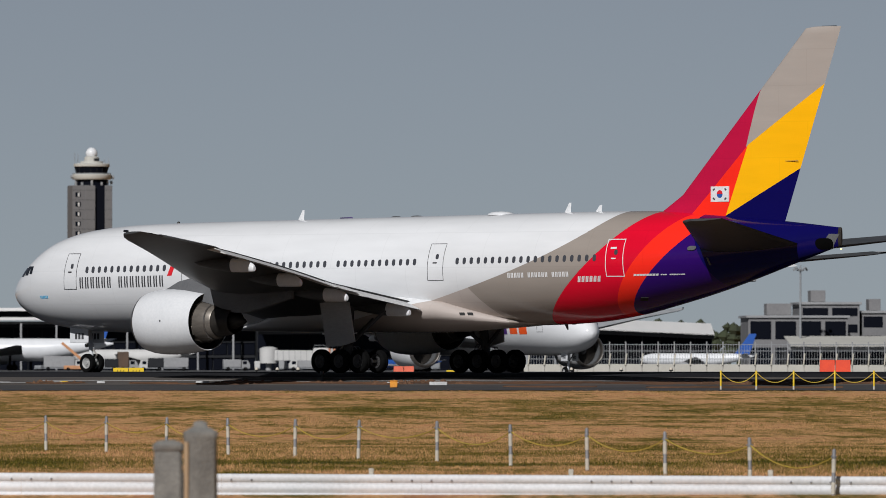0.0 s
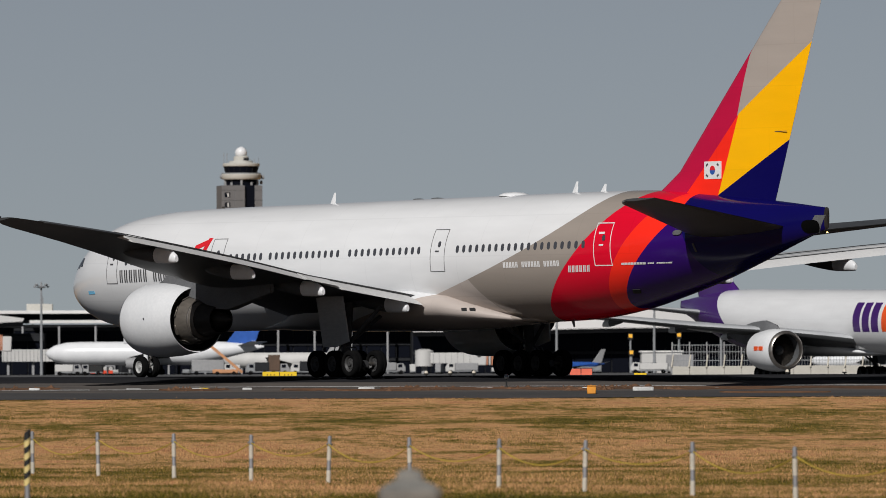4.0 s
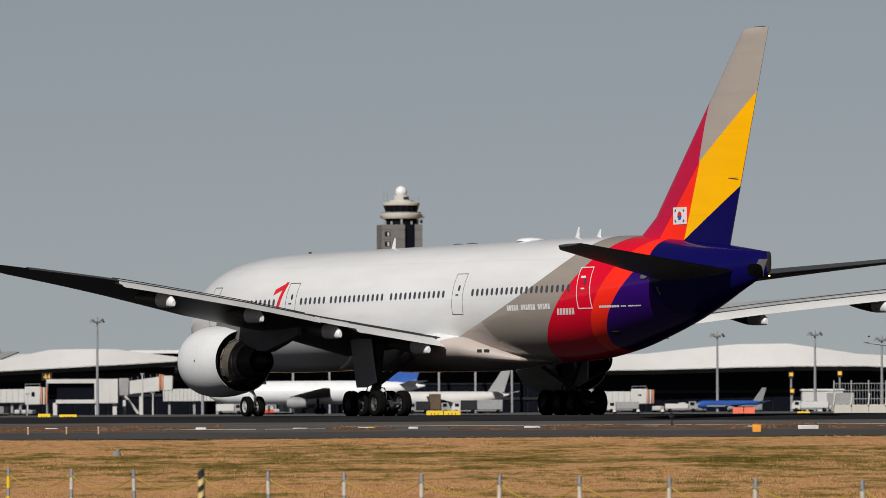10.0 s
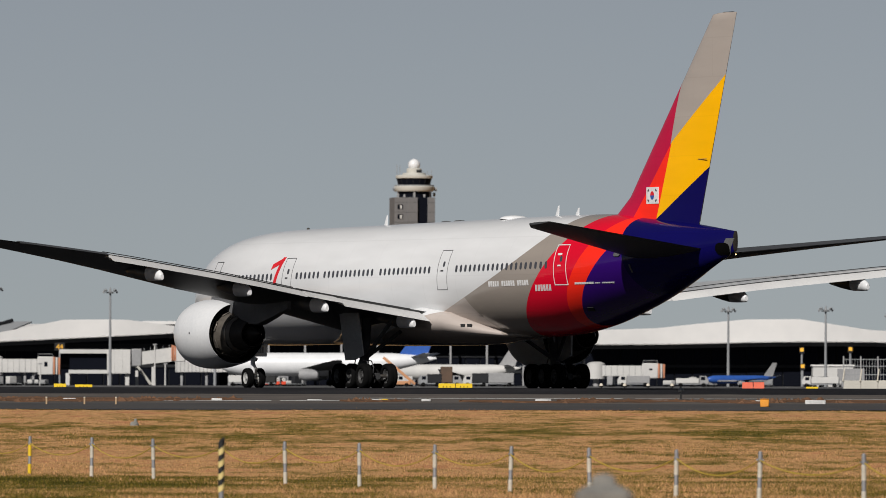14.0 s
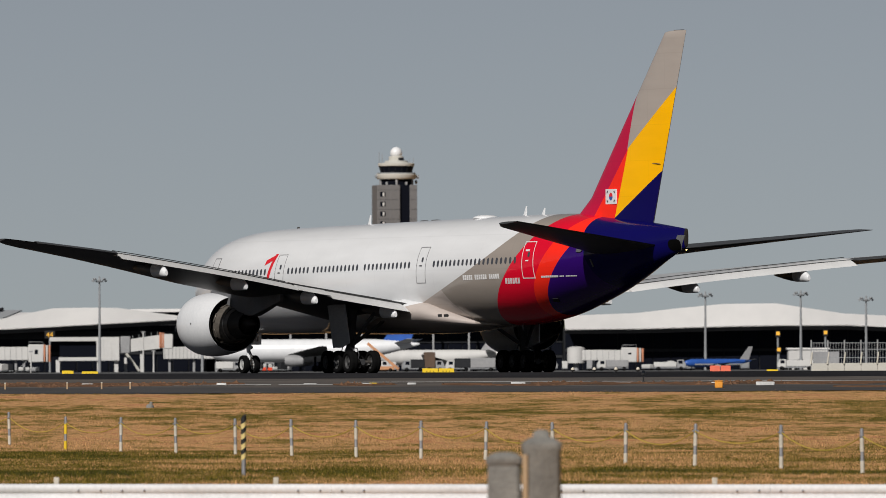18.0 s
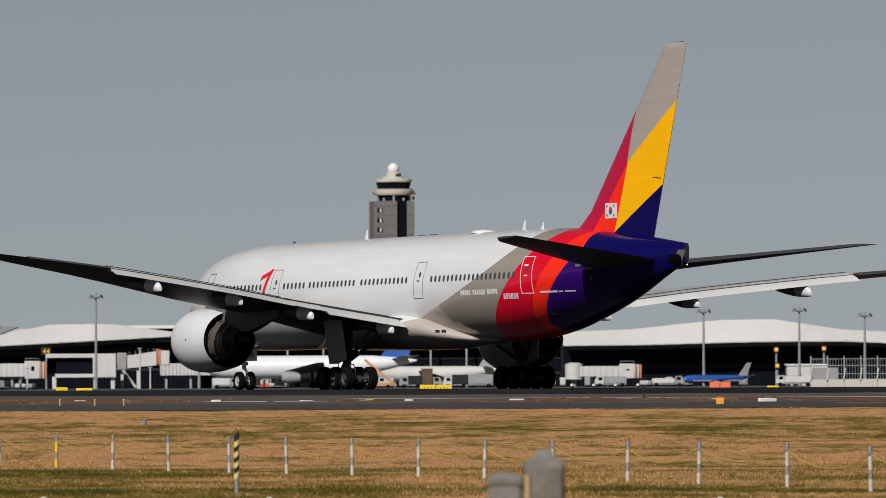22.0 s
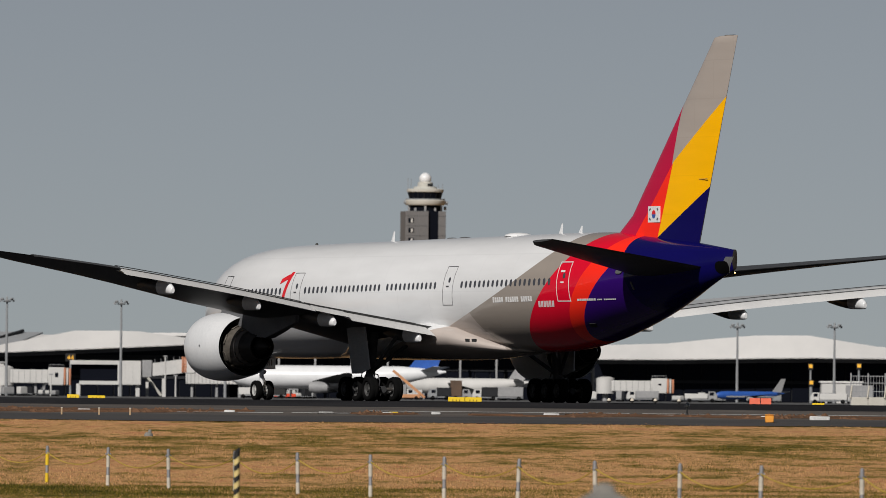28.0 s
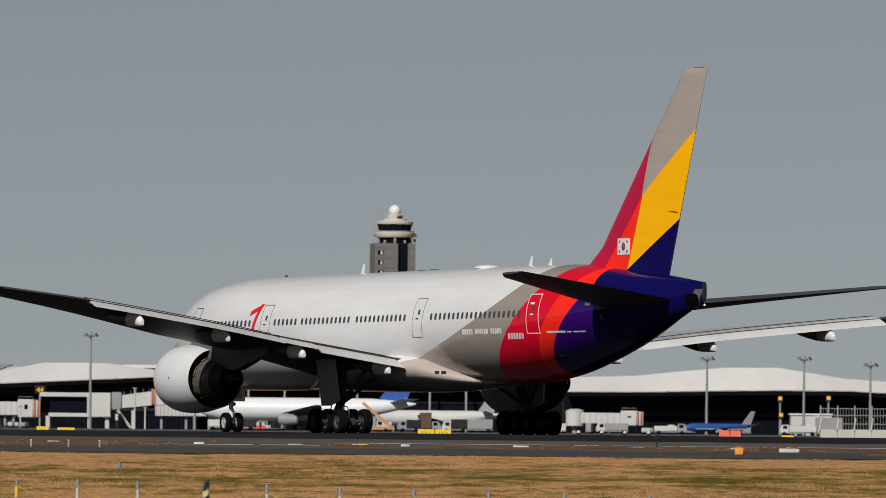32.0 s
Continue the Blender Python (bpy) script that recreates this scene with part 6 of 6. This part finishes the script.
# clutter of baggage carts, cones and crates round the stands
rg = np.random.default_rng(21)
CART_MATS = (M_PANEL, M_PANEL_GREY, M_PANEL_GREY, M_PANEL, M_STEEL, M_PANEL_GREY, M_FASCIA, M_PANEL)
for k in range(46):
    x = (-110 + 24 * rg.random()) if k < 16 else ((-38 + 12 * rg.random()) if k < 24 else (-30 + 140 * rg.random()))
    w, h = 1.4 + 1.6 * rg.random(), 1.2 + 1.3 * rg.random()
    bc = thing("baggage_cart", "small covered baggage cart on the apron", "cart", "baggage carts", pose(x, 2400 + 90 * rg.random(), 0, 0, 0, 360 * rg.random()))
    part("deck", Shape().box(-w / 2, w / 2, -0.7, 0.7, 0.4, 0.55, 0.03), M_STEEL, bc)
    part("cover", Shape().box(-w / 2 + 0.05, w / 2 - 0.05, -0.68, 0.68, 0.55, h, 0.12), CART_MATS[k % 8], bc)
    for dx in (-w / 2 + 0.3, w / 2 - 0.3):
        part("wheel", Shape().lathe([(-0.6, 0.08), (-0.6, 0.22), (0.6, 0.22), (0.6, 0.08)], (dx, 0, 0.22), "Y", 10), M_TYRE, bc)


def make_gate_sign(x, y, z, digits):
    g = thing("gate_sign", "black board with an amber gate number", "sign", "gate number boards", pose(x, y, 0))
    part("column", Shape().rod((0, 0.3, 0), (0, 0.3, z), 0.25, n=8), M_STEEL, g)
    half, high = (1.25, 1.75) if digits else (0.62, 1.4)
    part("board", Shape().box(-half, half, -0.2, 0.2, z - 0.15, z + high, 0.05), M_BLACK, g)
    if not digits:
        part("lamp_panel", Shape().box(-0.45, 0.45, -0.24, -0.2, z + 0.35, z + 1.2, 0.02), M_GATE, g, "glowing amber number panel")
        return
    cu = bpy.data.curves.new("digits", "FONT")
    cu.body, cu.size, cu.align_x, cu.extrude = digits, 1.75, "CENTER", 0.03
    tmp = bpy.data.objects.new("digits", cu)
    me = bpy.data.meshes.new_from_object(tmp)
    bpy.data.objects.remove(tmp)
    me.materials.clear()
    me.materials.append(M_GATE)
    d = new("digits", me)
    d.parent = g
    d.matrix_basis = pose(0, -0.25, z + 0.18, 90, 0, 0)
    d["label"] = "glowing amber digits"


make_gate_sign(-86.0, FAR - 20, 8.6, "44")
make_gate_sign(-107.0, FAR - 20, 8.8, "43")
for gx, gz in ((94.6, 8.2), (106.4, 8.4), (94.8, 4.2)):
    make_gate_sign(gx, FAR - 20, gz, "")


# tank carts in red and white beside the parked airliner
for k, x in enumerate((-33.2, -31.9, -30.6, -29.2)):
    tc = thing("tank_cart", "small cart with a white tank and a red base", "cart", "red and white tank carts", pose(x, 2395, 0))
    part("tank", Shape().lathe([(-0.45, 0.1), (-0.42, 0.42), (0.42, 0.42), (0.45, 0.1)], (0, 0, 1.5), "Y", 16), M_PANEL, tc)
    part("base", Shape().box(-0.5, 0.5, -0.5, 0.5, 0.35, 1.05, 0.05), M_REDBOX, tc)
    for dx in (-0.3, 0.3):
        part("wheel", Shape().lathe([(-0.5, 0.05), (-0.5, 0.2), (0.5, 0.2), (0.5, 0.05)], (dx, 0, 0.2), "Y", 10), M_TYRE, tc)


# ---- control tower ----
TY = 4000.0
tw = thing("control_tower", "brown-grey control tower with cream ring decks and a white dome", "control tower", at=pose(0.2, TY, 0) @ pose(0, 0, 0, 0, 0, 8))
H = 70.5
for x0, x1, y0, mat, nm in ((-8.4, -3.4, -7.2, M_TOWER, "side_shaft"), (-3.6, 0.3, -7.9, M_TOWER, "front_shaft"), (4.2, 7.0, -7.2, M_TOWER, "side_shaft")):
    s = part(nm, Shape().box(x0, x1, y0, 7.5, 0, H, 0.1), mat, tw)
    for k in range(18):
        part("joint", Shape().box(x0 - 0.02, x1 + 0.02, y0 - 0.06, y0 - 0.01, H - 1.95 - 3.73 * k, H - 1.87 - 3.73 * k), M_FASCIA, s)
part("glass_shaft", Shape().box(0.3, 4.2, -6.4, 7.0, 0, H, 0.1), M_FACADE, tw)
part("core", Shape().box(-8.0, 6.6, -5.8, 6.9, 0, H - 0.3, 0.1), M_TOWER, tw)
for k in range(17):
    z = H - 4.5 - 3.73 * k
    w = part("shaft_window", Shape().box(-7.3, -5.2, -7.26, -7.2, z, z + 1.8, 0.02), M_FACADE, tw)
    part("window_blind", Shape().box(-6.35, -5.65, -7.31, -7.26, z + 0.2, z + 1.55, 0.02), M_PANEL, w)
part("under_cab", Shape().lathe([(H, 6.1), (H + 2.5, 6.1)], (0.0, 0, 0), "Z", 24, (True, True)), M_FACADE, tw)
for k in range(10):
    a = 2 * math.pi * (k + 0.3) / 10
    part("deck_bracket", Shape().box(-0.4, 0.4, -0.45, 0.45, H, H + 1.2 + 0.9 * (k % 2), 0.12), M_PANEL_GREY, tw, at=Matrix.Translation((6.4 * math.cos(a), 6.4 * math.sin(a), 0)))
part("ring_deck", Shape().lathe([(H + 2.2, 5.6), (H + 2.3, 7.2), (H + 2.9, 7.7), (H + 4.1, 7.75), (H + 4.35, 7.4), (H + 4.35, 5.5)], (0.0, 0, 0), "Z", 36), M_CREAM, tw, "cream concrete ring deck")
part("deck_rail", Shape().lathe([(H + 4.35, 7.45), (H + 4.75, 7.45), (H + 4.75, 7.35), (H + 4.35, 7.35)], (0.0, 0, 0), "Z", 36), M_STEEL, tw)
for dx, dz in ((8.0, 3.2), (7.4, 1.2), (-7.9, 3.4)):
    part("deck_dish", Shape().lathe([(-0.4, 0.1), (-0.3, 0.7), (0.3, 0.75), (0.5, 0.6), (0.5, 0)], (dx, -1.0, H + dz), "X", 16), M_STEEL, tw)
part("cab_glass", Shape().lathe([(H + 4.3, 5.8), (H + 7.3, 6.6), (H + 7.4, 6.6)], (0.0, 0, 0), "Z", 16), M_FACADE, tw, "dark slanted cab windows")
for k in range(16):
    a = 2 * math.pi * (k + 0.5) / 16
    part("cab_mullion", Shape().rod((5.82 * math.cos(a), 5.82 * math.sin(a), H + 4.3), (6.62 * math.cos(a), 6.62 * math.sin(a), H + 7.3), 0.09, n=6), M_FASCIA, tw)
part("cab_roof", Shape().lathe([(H + 7.2, 6.5), (H + 7.35, 6.95), (H + 8.2, 7.0), (H + 8.5, 6.5), (H + 8.6, 4.5), (H + 9.3, 4.3), (H + 9.4, 2.8), (H + 9.4, 0.0)], (0.0, 0, 0), "Z", 36), M_CREAM, tw)
part("roof_drum", Shape().lathe([(H + 9.2, 2.95), (H + 10.9, 2.8), (H + 11.2, 2.3), (H + 11.2, 0.0)], (0.0, 0, 0), "Z", 24), M_CREAM, tw)
for k in range(4):
    part("drum_grille", Shape().box(0.5 + 0.55 * k, 0.9 + 0.55 * k, -3.0, -2.3, H + 9.5, H + 10.5, 0.05), M_FASCIA, tw)
part("radar_dome", Shape().lathe([(H + 10.8, 1.5), (H + 11.3, 2.0), (H + 12.0, 2.26), (H + 12.8, 2.26), (H + 13.6, 1.95), (H + 14.2, 1.35), (H + 14.6, 0.6), (H + 14.7, 0.0)], (0.0, 0, 0), "Z", 28), M_WHITE, tw, "white radar dome")
for x in (-6.6, 6.6, 5.0, -5.4, 3.4):
    part("roof_mast", Shape().rod((x, 0, H + 8.0), (x, 0, H + 9.9 + 0.25 * abs(x - 4)), 0.10, n=6), M_STEEL, tw)


# ---- parked aircraft and vehicles on the apron ----
def make_parked_jet(x, y, turn, size, tail, label, stripe=None, body=None):
    j = thing("parked_jet", label, "airliner", "parked aircraft", pose(x, y, 0, 0, 0, turn))
    k = size
    fus = Shape().lathe([(18, 0.05), (17.6, 0.7), (16.5, 1.35), (14.5, 1.85), (12, 1.95), (-6, 1.95), (-11, 1.5), (-16, 0.7), (-18.5, 0.15)], (0, 0, 3.6), "X", 24, (True, True))
    fus.v = [(p[0] * k, p[1] * k, (p[2] + (0.06 * max(0, -6 - p[0])) ** 1.0 * 1.4) * k) for p in fus.v]
    part("fuselage", fus, body or M_WHITE, j)
    if stripe:
        s = Shape().box(-13 * k, 13 * k, -1.98 * k, 1.98 * k, 2.6 * k, 3.3 * k, 0.02)
        part("cheat_line", s, stripe, j)
    part("fin", Shape().loft([[(-12 * k, -0.15, 5.0 * k), (-12 * k, 0.15, 5.0 * k), (-17 * k, 0.1, 5.2 * k), (-17 * k, -0.1, 5.2 * k)], [(-17 * k, -0.06, 11.5 * k), (-17 * k, 0.06, 11.5 * k), (-19.2 * k, 0.05, 11.5 * k), (-19.2 * k, -0.05, 11.5 * k)]]), tail, j)
    for sgn in (-1, 1):
        part("wing", Shape().loft([[(4 * k, 1.5 * sgn * k, 2.9 * k), (1 * k, 1.5 * sgn * k, 3.2 * k), (-3 * k, 1.5 * sgn * k, 2.8 * k), (1 * k, 1.5 * sgn * k, 2.5 * k)], [(-3.6 * k, 16 * sgn * k, 4.3 * k), (-4.2 * k, 16 * sgn * k, 4.35 * k), (-5.0 * k, 16 * sgn * k, 4.3 * k), (-4.2 * k, 16 * sgn * k, 4.25 * k)]]), M_WING_SHADED, j)
        part("engine", Shape().lathe([(3.6 * k, 0.75 * k), (3.7 * k, 0.85 * k), (2.6 * k, 1.05 * k), (0.6 * k, 0.8 * k), (0.4 * k, 0.5 * k)], (0, 5.2 * sgn * k, 1.9 * k), "X", 18, (True, True)), M_PANEL_GREY, j)
        part("tailplane", Shape().loft([[(-14 * k, 0.4 * sgn, 4.8 * k), (-15.5 * k, 0.4 * sgn, 5.0 * k), (-17 * k, 0.4 * sgn, 4.8 * k)], [(-17 * k, 6 * sgn * k, 5.5 * k), (-17.7 * k, 6 * sgn * k, 5.55 * k), (-18.3 * k, 6 * sgn * k, 5.5 * k)]]), M_WHITE, j)
        part("gear", Shape().rod((-1 * k, 2.6 * sgn * k, 0.5 * k), (-1 * k, 2.6 * sgn * k, 2.6 * k), 0.2 * k, n=8).lathe([(-0.5 * k, 0.2), (-0.5 * k, 0.55 * k), (0.5 * k, 0.55 * k), (0.5 * k, 0.2)], (-1 * k, 2.6 * sgn * k, 0.55 * k), "Y", 14), M_TYRE, j)
    part("nose_gear", Shape().rod((14 * k, 0, 0.4 * k), (14 * k, 0, 2.2 * k), 0.12 * k, n=8).lathe([(-0.3 * k, 0.1), (-0.3 * k, 0.42 * k), (0.3 * k, 0.42 * k), (0.3 * k, 0.1)], (14 * k, 0, 0.42 * k), "Y", 12), M_TYRE, j)


make_parked_jet(-19.5, 2380, 172, 1.35, M_BLUE, "white parked airliner with a blue tail at the stand")
make_parked_jet(10, 2420, 150, 0.9, M_PANEL_GREY, "pale grey parked airliner beside the pier", None, M_PANEL)
make_parked_jet(71, 2300, 205, 0.46, M_PANEL_GREY, "small parked jet with a blue body and grey tail", M_PANEL_GREY, M_BLUE)
make_parked_jet(-160, 2450, 10, 1.0, M_WHITE, "white parked airliner at the far stand")
make_parked_jet(130, 2200, 160, 0.7, M_BLUE, "white parked airliner with a bright blue tail")


def make_truck(x, y, turn, w, h, cab_mat, body_mat, label):
    t = thing("service_vehicle", label, "vehicle", "apron vehicles", pose(x, y, 0, 0, 0, turn))
    part("chassis", Shape().box(-w / 2, w / 2, -1.0, 1.0, 0.5, 0.8, 0.05), M_STEEL, t)
    part("body", Shape().box(-w / 2, w / 2 - 2.0, -1.15, 1.15, 0.8, h, 0.1), body_mat, t)
    cab = part("cab", Shape().loft([[(w / 2 - 1.9, -1.1, 0.7), (w / 2, -1.1, 0.7), (w / 2, -1.1, 1.5), (w / 2 - 0.5, -1.1, 2.4), (w / 2 - 1.9, -1.1, 2.4)], [(w / 2 - 1.9, 1.1, 0.7), (w / 2, 1.1, 0.7), (w / 2, 1.1, 1.5), (w / 2 - 0.5, 1.1, 2.4), (w / 2 - 1.9, 1.1, 2.4)]]), cab_mat, t)
    part("cab_window", Shape().box(w / 2 - 1.6, w / 2 - 0.7, -1.13, 1.13, 1.5, 2.2, 0.03), M_FACADE, cab)
    for dx in (-w / 2 + 1.0, w / 2 - 1.0):
        for sgn in (-1, 1):
            part("wheel", Shape().lathe([(-0.14, 0.15), (-0.14, 0.45), (0.14, 0.45), (0.14, 0.15)], (dx, sgn * 1.0, 0.45), "Y", 14), M_TYRE, t)


trucks = ((-112, 2380, 9, 3.2, M_PANEL, M_PANEL_GREY), (3.6, 2285, 5, 2.7, M_STEEL, M_FASCIA), (8.2, 2290, 4.4, 4.3, M_PANEL_GREY, M_CONTAINER), (13.5, 2288, 5.5, 2.9, M_PANEL, M_FASCIA), (-38, 2360, 6, 2.4, M_PANEL_GREY, M_PANEL), (-33, 2365, 5, 2.2, M_PANEL_GREY, M_BLACK), (-6, 2300, 9, 3.3, M_PANEL, M_PANEL_GREY), (18, 2320, 8, 3.0, M_PANEL, M_PANEL_GREY), (33, 2330, 6, 2.6, M_PANEL_GREY, M_PANEL_GREY), (48, 2310, 7, 2.4, M_PANEL, M_PANEL_GREY), (60, 2280, 7, 1.9, M_PANEL_GREY, M_PANEL), (88, 2290, 8, 2.2, M_PANEL, M_PANEL))
for k, (x, y, w, h, a, b) in enumerate(trucks):
    make_truck(x, y, (0, 180)[k % 2] + 6 * math.sin(k), w, h, a, b, "dark-bodied apron service truck beside the stands" if b in (M_FASCIA, M_CONTAINER, M_BLACK) else "pale apron service vehicle beside the stands")
ld = thing("belt_loader", "orange belt loader raised towards an aircraft", "belt loader", at=pose(-3, 2290, 0, 0, 0, 180))
part("boom", Shape().box(-4.5, 4.5, -0.5, 0.5, -0.3, 0.3, 0.05), M_LOADER, ld, at=Matrix.Translation((0, 0, 3.4)) @ pose(0, 0, 0, 0, -40, 0))
part("carriage", Shape().box(-2.5, 3.0, -1.0, 1.0, 0.4, 1.2, 0.1), M_LOADER, ld)
for dx in (-1.6, 2.0):
    part("wheel", Shape().lathe([(-1.1, 0.1), (-1.1, 0.4), (1.1, 0.4), (1.1, 0.1)], (dx, 0, 0.4), "Y", 12), M_TYRE, ld)
blk = thing("plant_building", "plain white cubic building on the apron", "building", at=pose(0, 2480, 0))
wall_box(blk, "wall", 93.5, 103, 0, 9, 0, 4.8, M_PANEL)
wall_box(blk, "roof", 93.2, 103.3, -0.3, 9.3, 4.8, 5.2, M_ROOF)
wall_box(blk, "annex", 99.2, 105.5, -2, 6, 0, 4.3, M_PANEL_GREY)
wall_box(blk, "door", 95, 97, -0.06, 0, 0, 2.4, M_FASCIA, 0.02)

# ---- blast wall and palisade on the far side of the taxiway ----
bw = thing("blast_wall", "low pale concrete wall topped by a tall mesh palisade", "wall", at=pose(0, 1250, 0))
for k in range(34):
    x = 50.5 + 2.02 * k
    part("wall_panel", Shape().box(x + 0.01, x + 2.0, -0.15, 0.15, 0, 1.35 + 0.06 * math.sin(k * 0.2), 0.03), M_WALL_CREAM, bw)
    part("palisade_post", Shape().box(x - 0.08, x + 0.08, 0.2, 0.4, 0, 4.2, 0.02), M_PANEL_GREY, bw)
    part("strut", Shape().rod((x - 0.1, -0.3, 1.25), (x + 0.12, 0.25, 2.7), 0.09, n=6), M_POST_WHITE, bw, "leaning white strut")
    for i in range(5):
        part("palisade_bar", Shape().box(x + 0.3 + 0.34 * i, x + 0.34 + 0.34 * i, 0.28, 0.32, 1.3, 3.9), M_STEEL, bw)
    for z in (2.0, 3.0, 3.8):
        part("palisade_rail", Shape().box(x, x + 2.0, 0.27, 0.33, z, z + 0.08), M_STEEL, bw)

# ---- cargo buildings and trees to the side ----
def make_block(x0, x1, y, h, storeys, mat, label):
    b = thing("cargo_building", label, "building", "cargo buildings", pose(0, y, 0))
    wall_box(b, "wall", x0, x1, 0, 30, 0, h, mat)
    wall_box(b, "roof", x0 - 0.5, x1 + 0.5, -0.5, 30.5, h, h + 0.6, M_PANEL_GREY)
    wall_box(b, "plant_room", x0 + (x1 - x0) * 0.2, x0 + (x1 - x0) * 0.45, 6, 16, h + 0.7, h + 3.5, mat)
    n = int((x1 - x0) / 5)
    for i in range(n):
        for k in range(storeys):
            z = (h / storeys) * k + 1.2
            a = x0 + (x1 - x0) * i / n
            wall_box(b, "window", a + 0.5, a + (x1 - x0) / n - 0.5, -0.08, 0, z, z + h / storeys - 2.0, M_FACADE, 0.02)


M_CARGO = surface("weathered_grey_cladding", (0.20, 0.195, 0.195), (0.15, 0.148, 0.15), 0.7, scale=0.15)
make_block(172.6, 187, 2500, 16.1, 4, M_CARGO, "grey cargo building with rows of dark windows")
make_block(187.6, 199, 2502, 14.0, 3, M_CARGO, "stepped grey cargo building with dark windows")
make_block(158, 182, 2470, 12.7, 2, M_CARGO, "dark glazed cargo building under a pale roof ledge")
shed = make_hall("cargo_shed", "long low cargo shed with a cream roof", 165.7, 300, 2440, 5.6, 6.0, 1, M_PANEL_GREY)
make_roof(shed, "roof", [(165.7, 6.0), (230, 6.0), (300, 6.0)], [(165.7, 8.3), (230, 8.3), (300, 8.3)], M_CREAM, 16, 0.3, 0.5)
make_block(-330, -195, 2650, 13.0, 3, M_PANEL_GREY, "long grey airport building")
make_block(300, 420, 2520, 12.0, 3, M_PANEL_GREY, "grey cargo building beyond the taxiway")
woods = Shape()
rg = np.random.default_rng(11)
for k in range(900):
    x = -420 + 900 * rg.random()
    y = 3300 + 120 * rg.random()
    h = 9 + 6 * rg.random() + 4 * noise.noise(Vector((x * 0.012, 0, 0)))
    for i in range(7):
        r = 1.2 + 1.6 * rg.random()
        c = Vector((x + 3.2 * (rg.random() - 0.5), y + 3 * (rg.random() - 0.5), h * (0.35 + 0.6 * rg.random())))
        woods.add([c + Vector((r, 0, 0)), c + Vector((0, r, 0)), c + Vector((-r, 0, 0.2)), c + Vector((0, -r, 0)), c + Vector((0.2, 0, r * 0.9)), c + Vector((0, 0.1, -r))], [(0, 1, 4), (1, 2, 4), (2, 3, 4), (3, 0, 4), (1, 0, 5), (2, 1, 5), (3, 2, 5), (0, 3, 5)])
    woods.box(x - 0.2, x + 0.2, y - 0.2, y + 0.2, 0, h * 0.5)
me = bpy.data.meshes.new("far_woods")
me.from_pydata(woods.v, [], woods.f)
me.materials.append(M_TREES)
tagged(new("far_woods", me), "distant dark line of woods behind the airport", "woods", kind="stuff")


# the land beyond the runway lies a little lower
for ob in list(scene.objects):
    if ob.parent is None and ob.type in ("EMPTY", "MESH") and ob.location.y > 700 and ob.location.z == 0:
        ob.location.z = -0.8

# ---- what moves ----
AIRLINER_ROWS = [
    (0, pose(18.25, 521.00, 0, 0, 0, 134.32)),
    (0.5, pose(17.05, 522.78, 0, 0, 0, 132.69)),
    (1, pose(15.83, 524.58, 0, 0, 0, 131.11)),
    (1.5, pose(14.65, 526.34, 0, 0, 0, 129.59)),
    (2, pose(13.60, 528.00, 0, 0, 0, 128.16)),
    (2.5, pose(12.65, 529.56, 0, 0, 0, 126.88)),
    (3, pose(11.74, 531.04, 0, 0, 0, 125.75)),
    (3.5, pose(10.87, 532.48, 0, 0, 0, 124.78)),
    (4.5, pose(9.26, 535.26, 0, 0, 0, 123.14)),
    (5.5, pose(7.86, 538.06, 0, 0, 0, 121.47)),
    (6, pose(7.24, 539.50, 0, 0, 0, 120.72)),
    (7, pose(6.12, 542.62, 0, 0, 0, 119.35)),
    (8, pose(5.14, 545.78, 0, 0, 0, 118.17)),
    (9, pose(4.40, 548.50, 0, 0, 0, 117.20)),
    (10, pose(3.82, 550.69, 0, 0, 0, 116.41)),
    (11, pose(3.31, 552.62, 0, 0, 0, 115.93)),
    (12, pose(2.92, 554.37, 0, 0, 0, 115.70)),
    (13, pose(2.67, 556.00, 0, 0, 0, 115.48)),
    (14, pose(2.52, 557.75, 0, 0, 0, 115.31)),
    (15, pose(2.39, 559.54, 0, 0, 0, 115.28)),
    (16, pose(2.30, 560.94, 0, 0, 0, 115.28)),
    (17, pose(2.27, 561.50, 0, 0, 0, 115.29)),
    (32, pose(2.27, 561.50, 0, 0, 0, 115.29)),
]


def roll_wheels(wheels, rows, end):
    """Turn the wheels by the way that their thing has gone."""
    pts = [(t, m.translation.copy()) for t, m in rows]
    times, way = [pts[0][0]], [0.0]
    for (t0, p0), (t1, p1) in zip(pts, pts[1:]):
        steps = max(1, int(math.ceil((p1 - p0).length / 0.75)))
        for k in range(1, steps + 1):
            times.append(t0 + (t1 - t0) * k / steps)
            way.append(way[-1] + (p1 - p0).length / steps)
    for wheel, at in wheels:
        keys = []
        for t, s in zip(times, way):
            if t <= end:
                keys.append((t, pose(*at, 0, math.degrees(s / at.z) % 360.0, 0)))
        keys.append((32.0, keys[-1][1]))
        walk(wheel, keys)


def motions():
    walk(airliner, AIRLINER_ROWS)
    east = ((0, 39.6), (1, 45.0), (2, 49.7), (3, 53.0), (4, 56.0), (5, 58.9), (6, 61.8), (7, 64.7), (8, 67.6), (16, 90.8), (24, 114.0), (32, 137.2))
    cargo = [(t, pose(x, 1063.0 - 8.39 * t, -0.8, 0, 0, -66.5)) for t, x in east]
    walk(freighter, cargo)
    roll_wheels(airliner_wheels, AIRLINER_ROWS, 17.0)
    roll_wheels(freighter_wheels, cargo, 8.0)


motions()
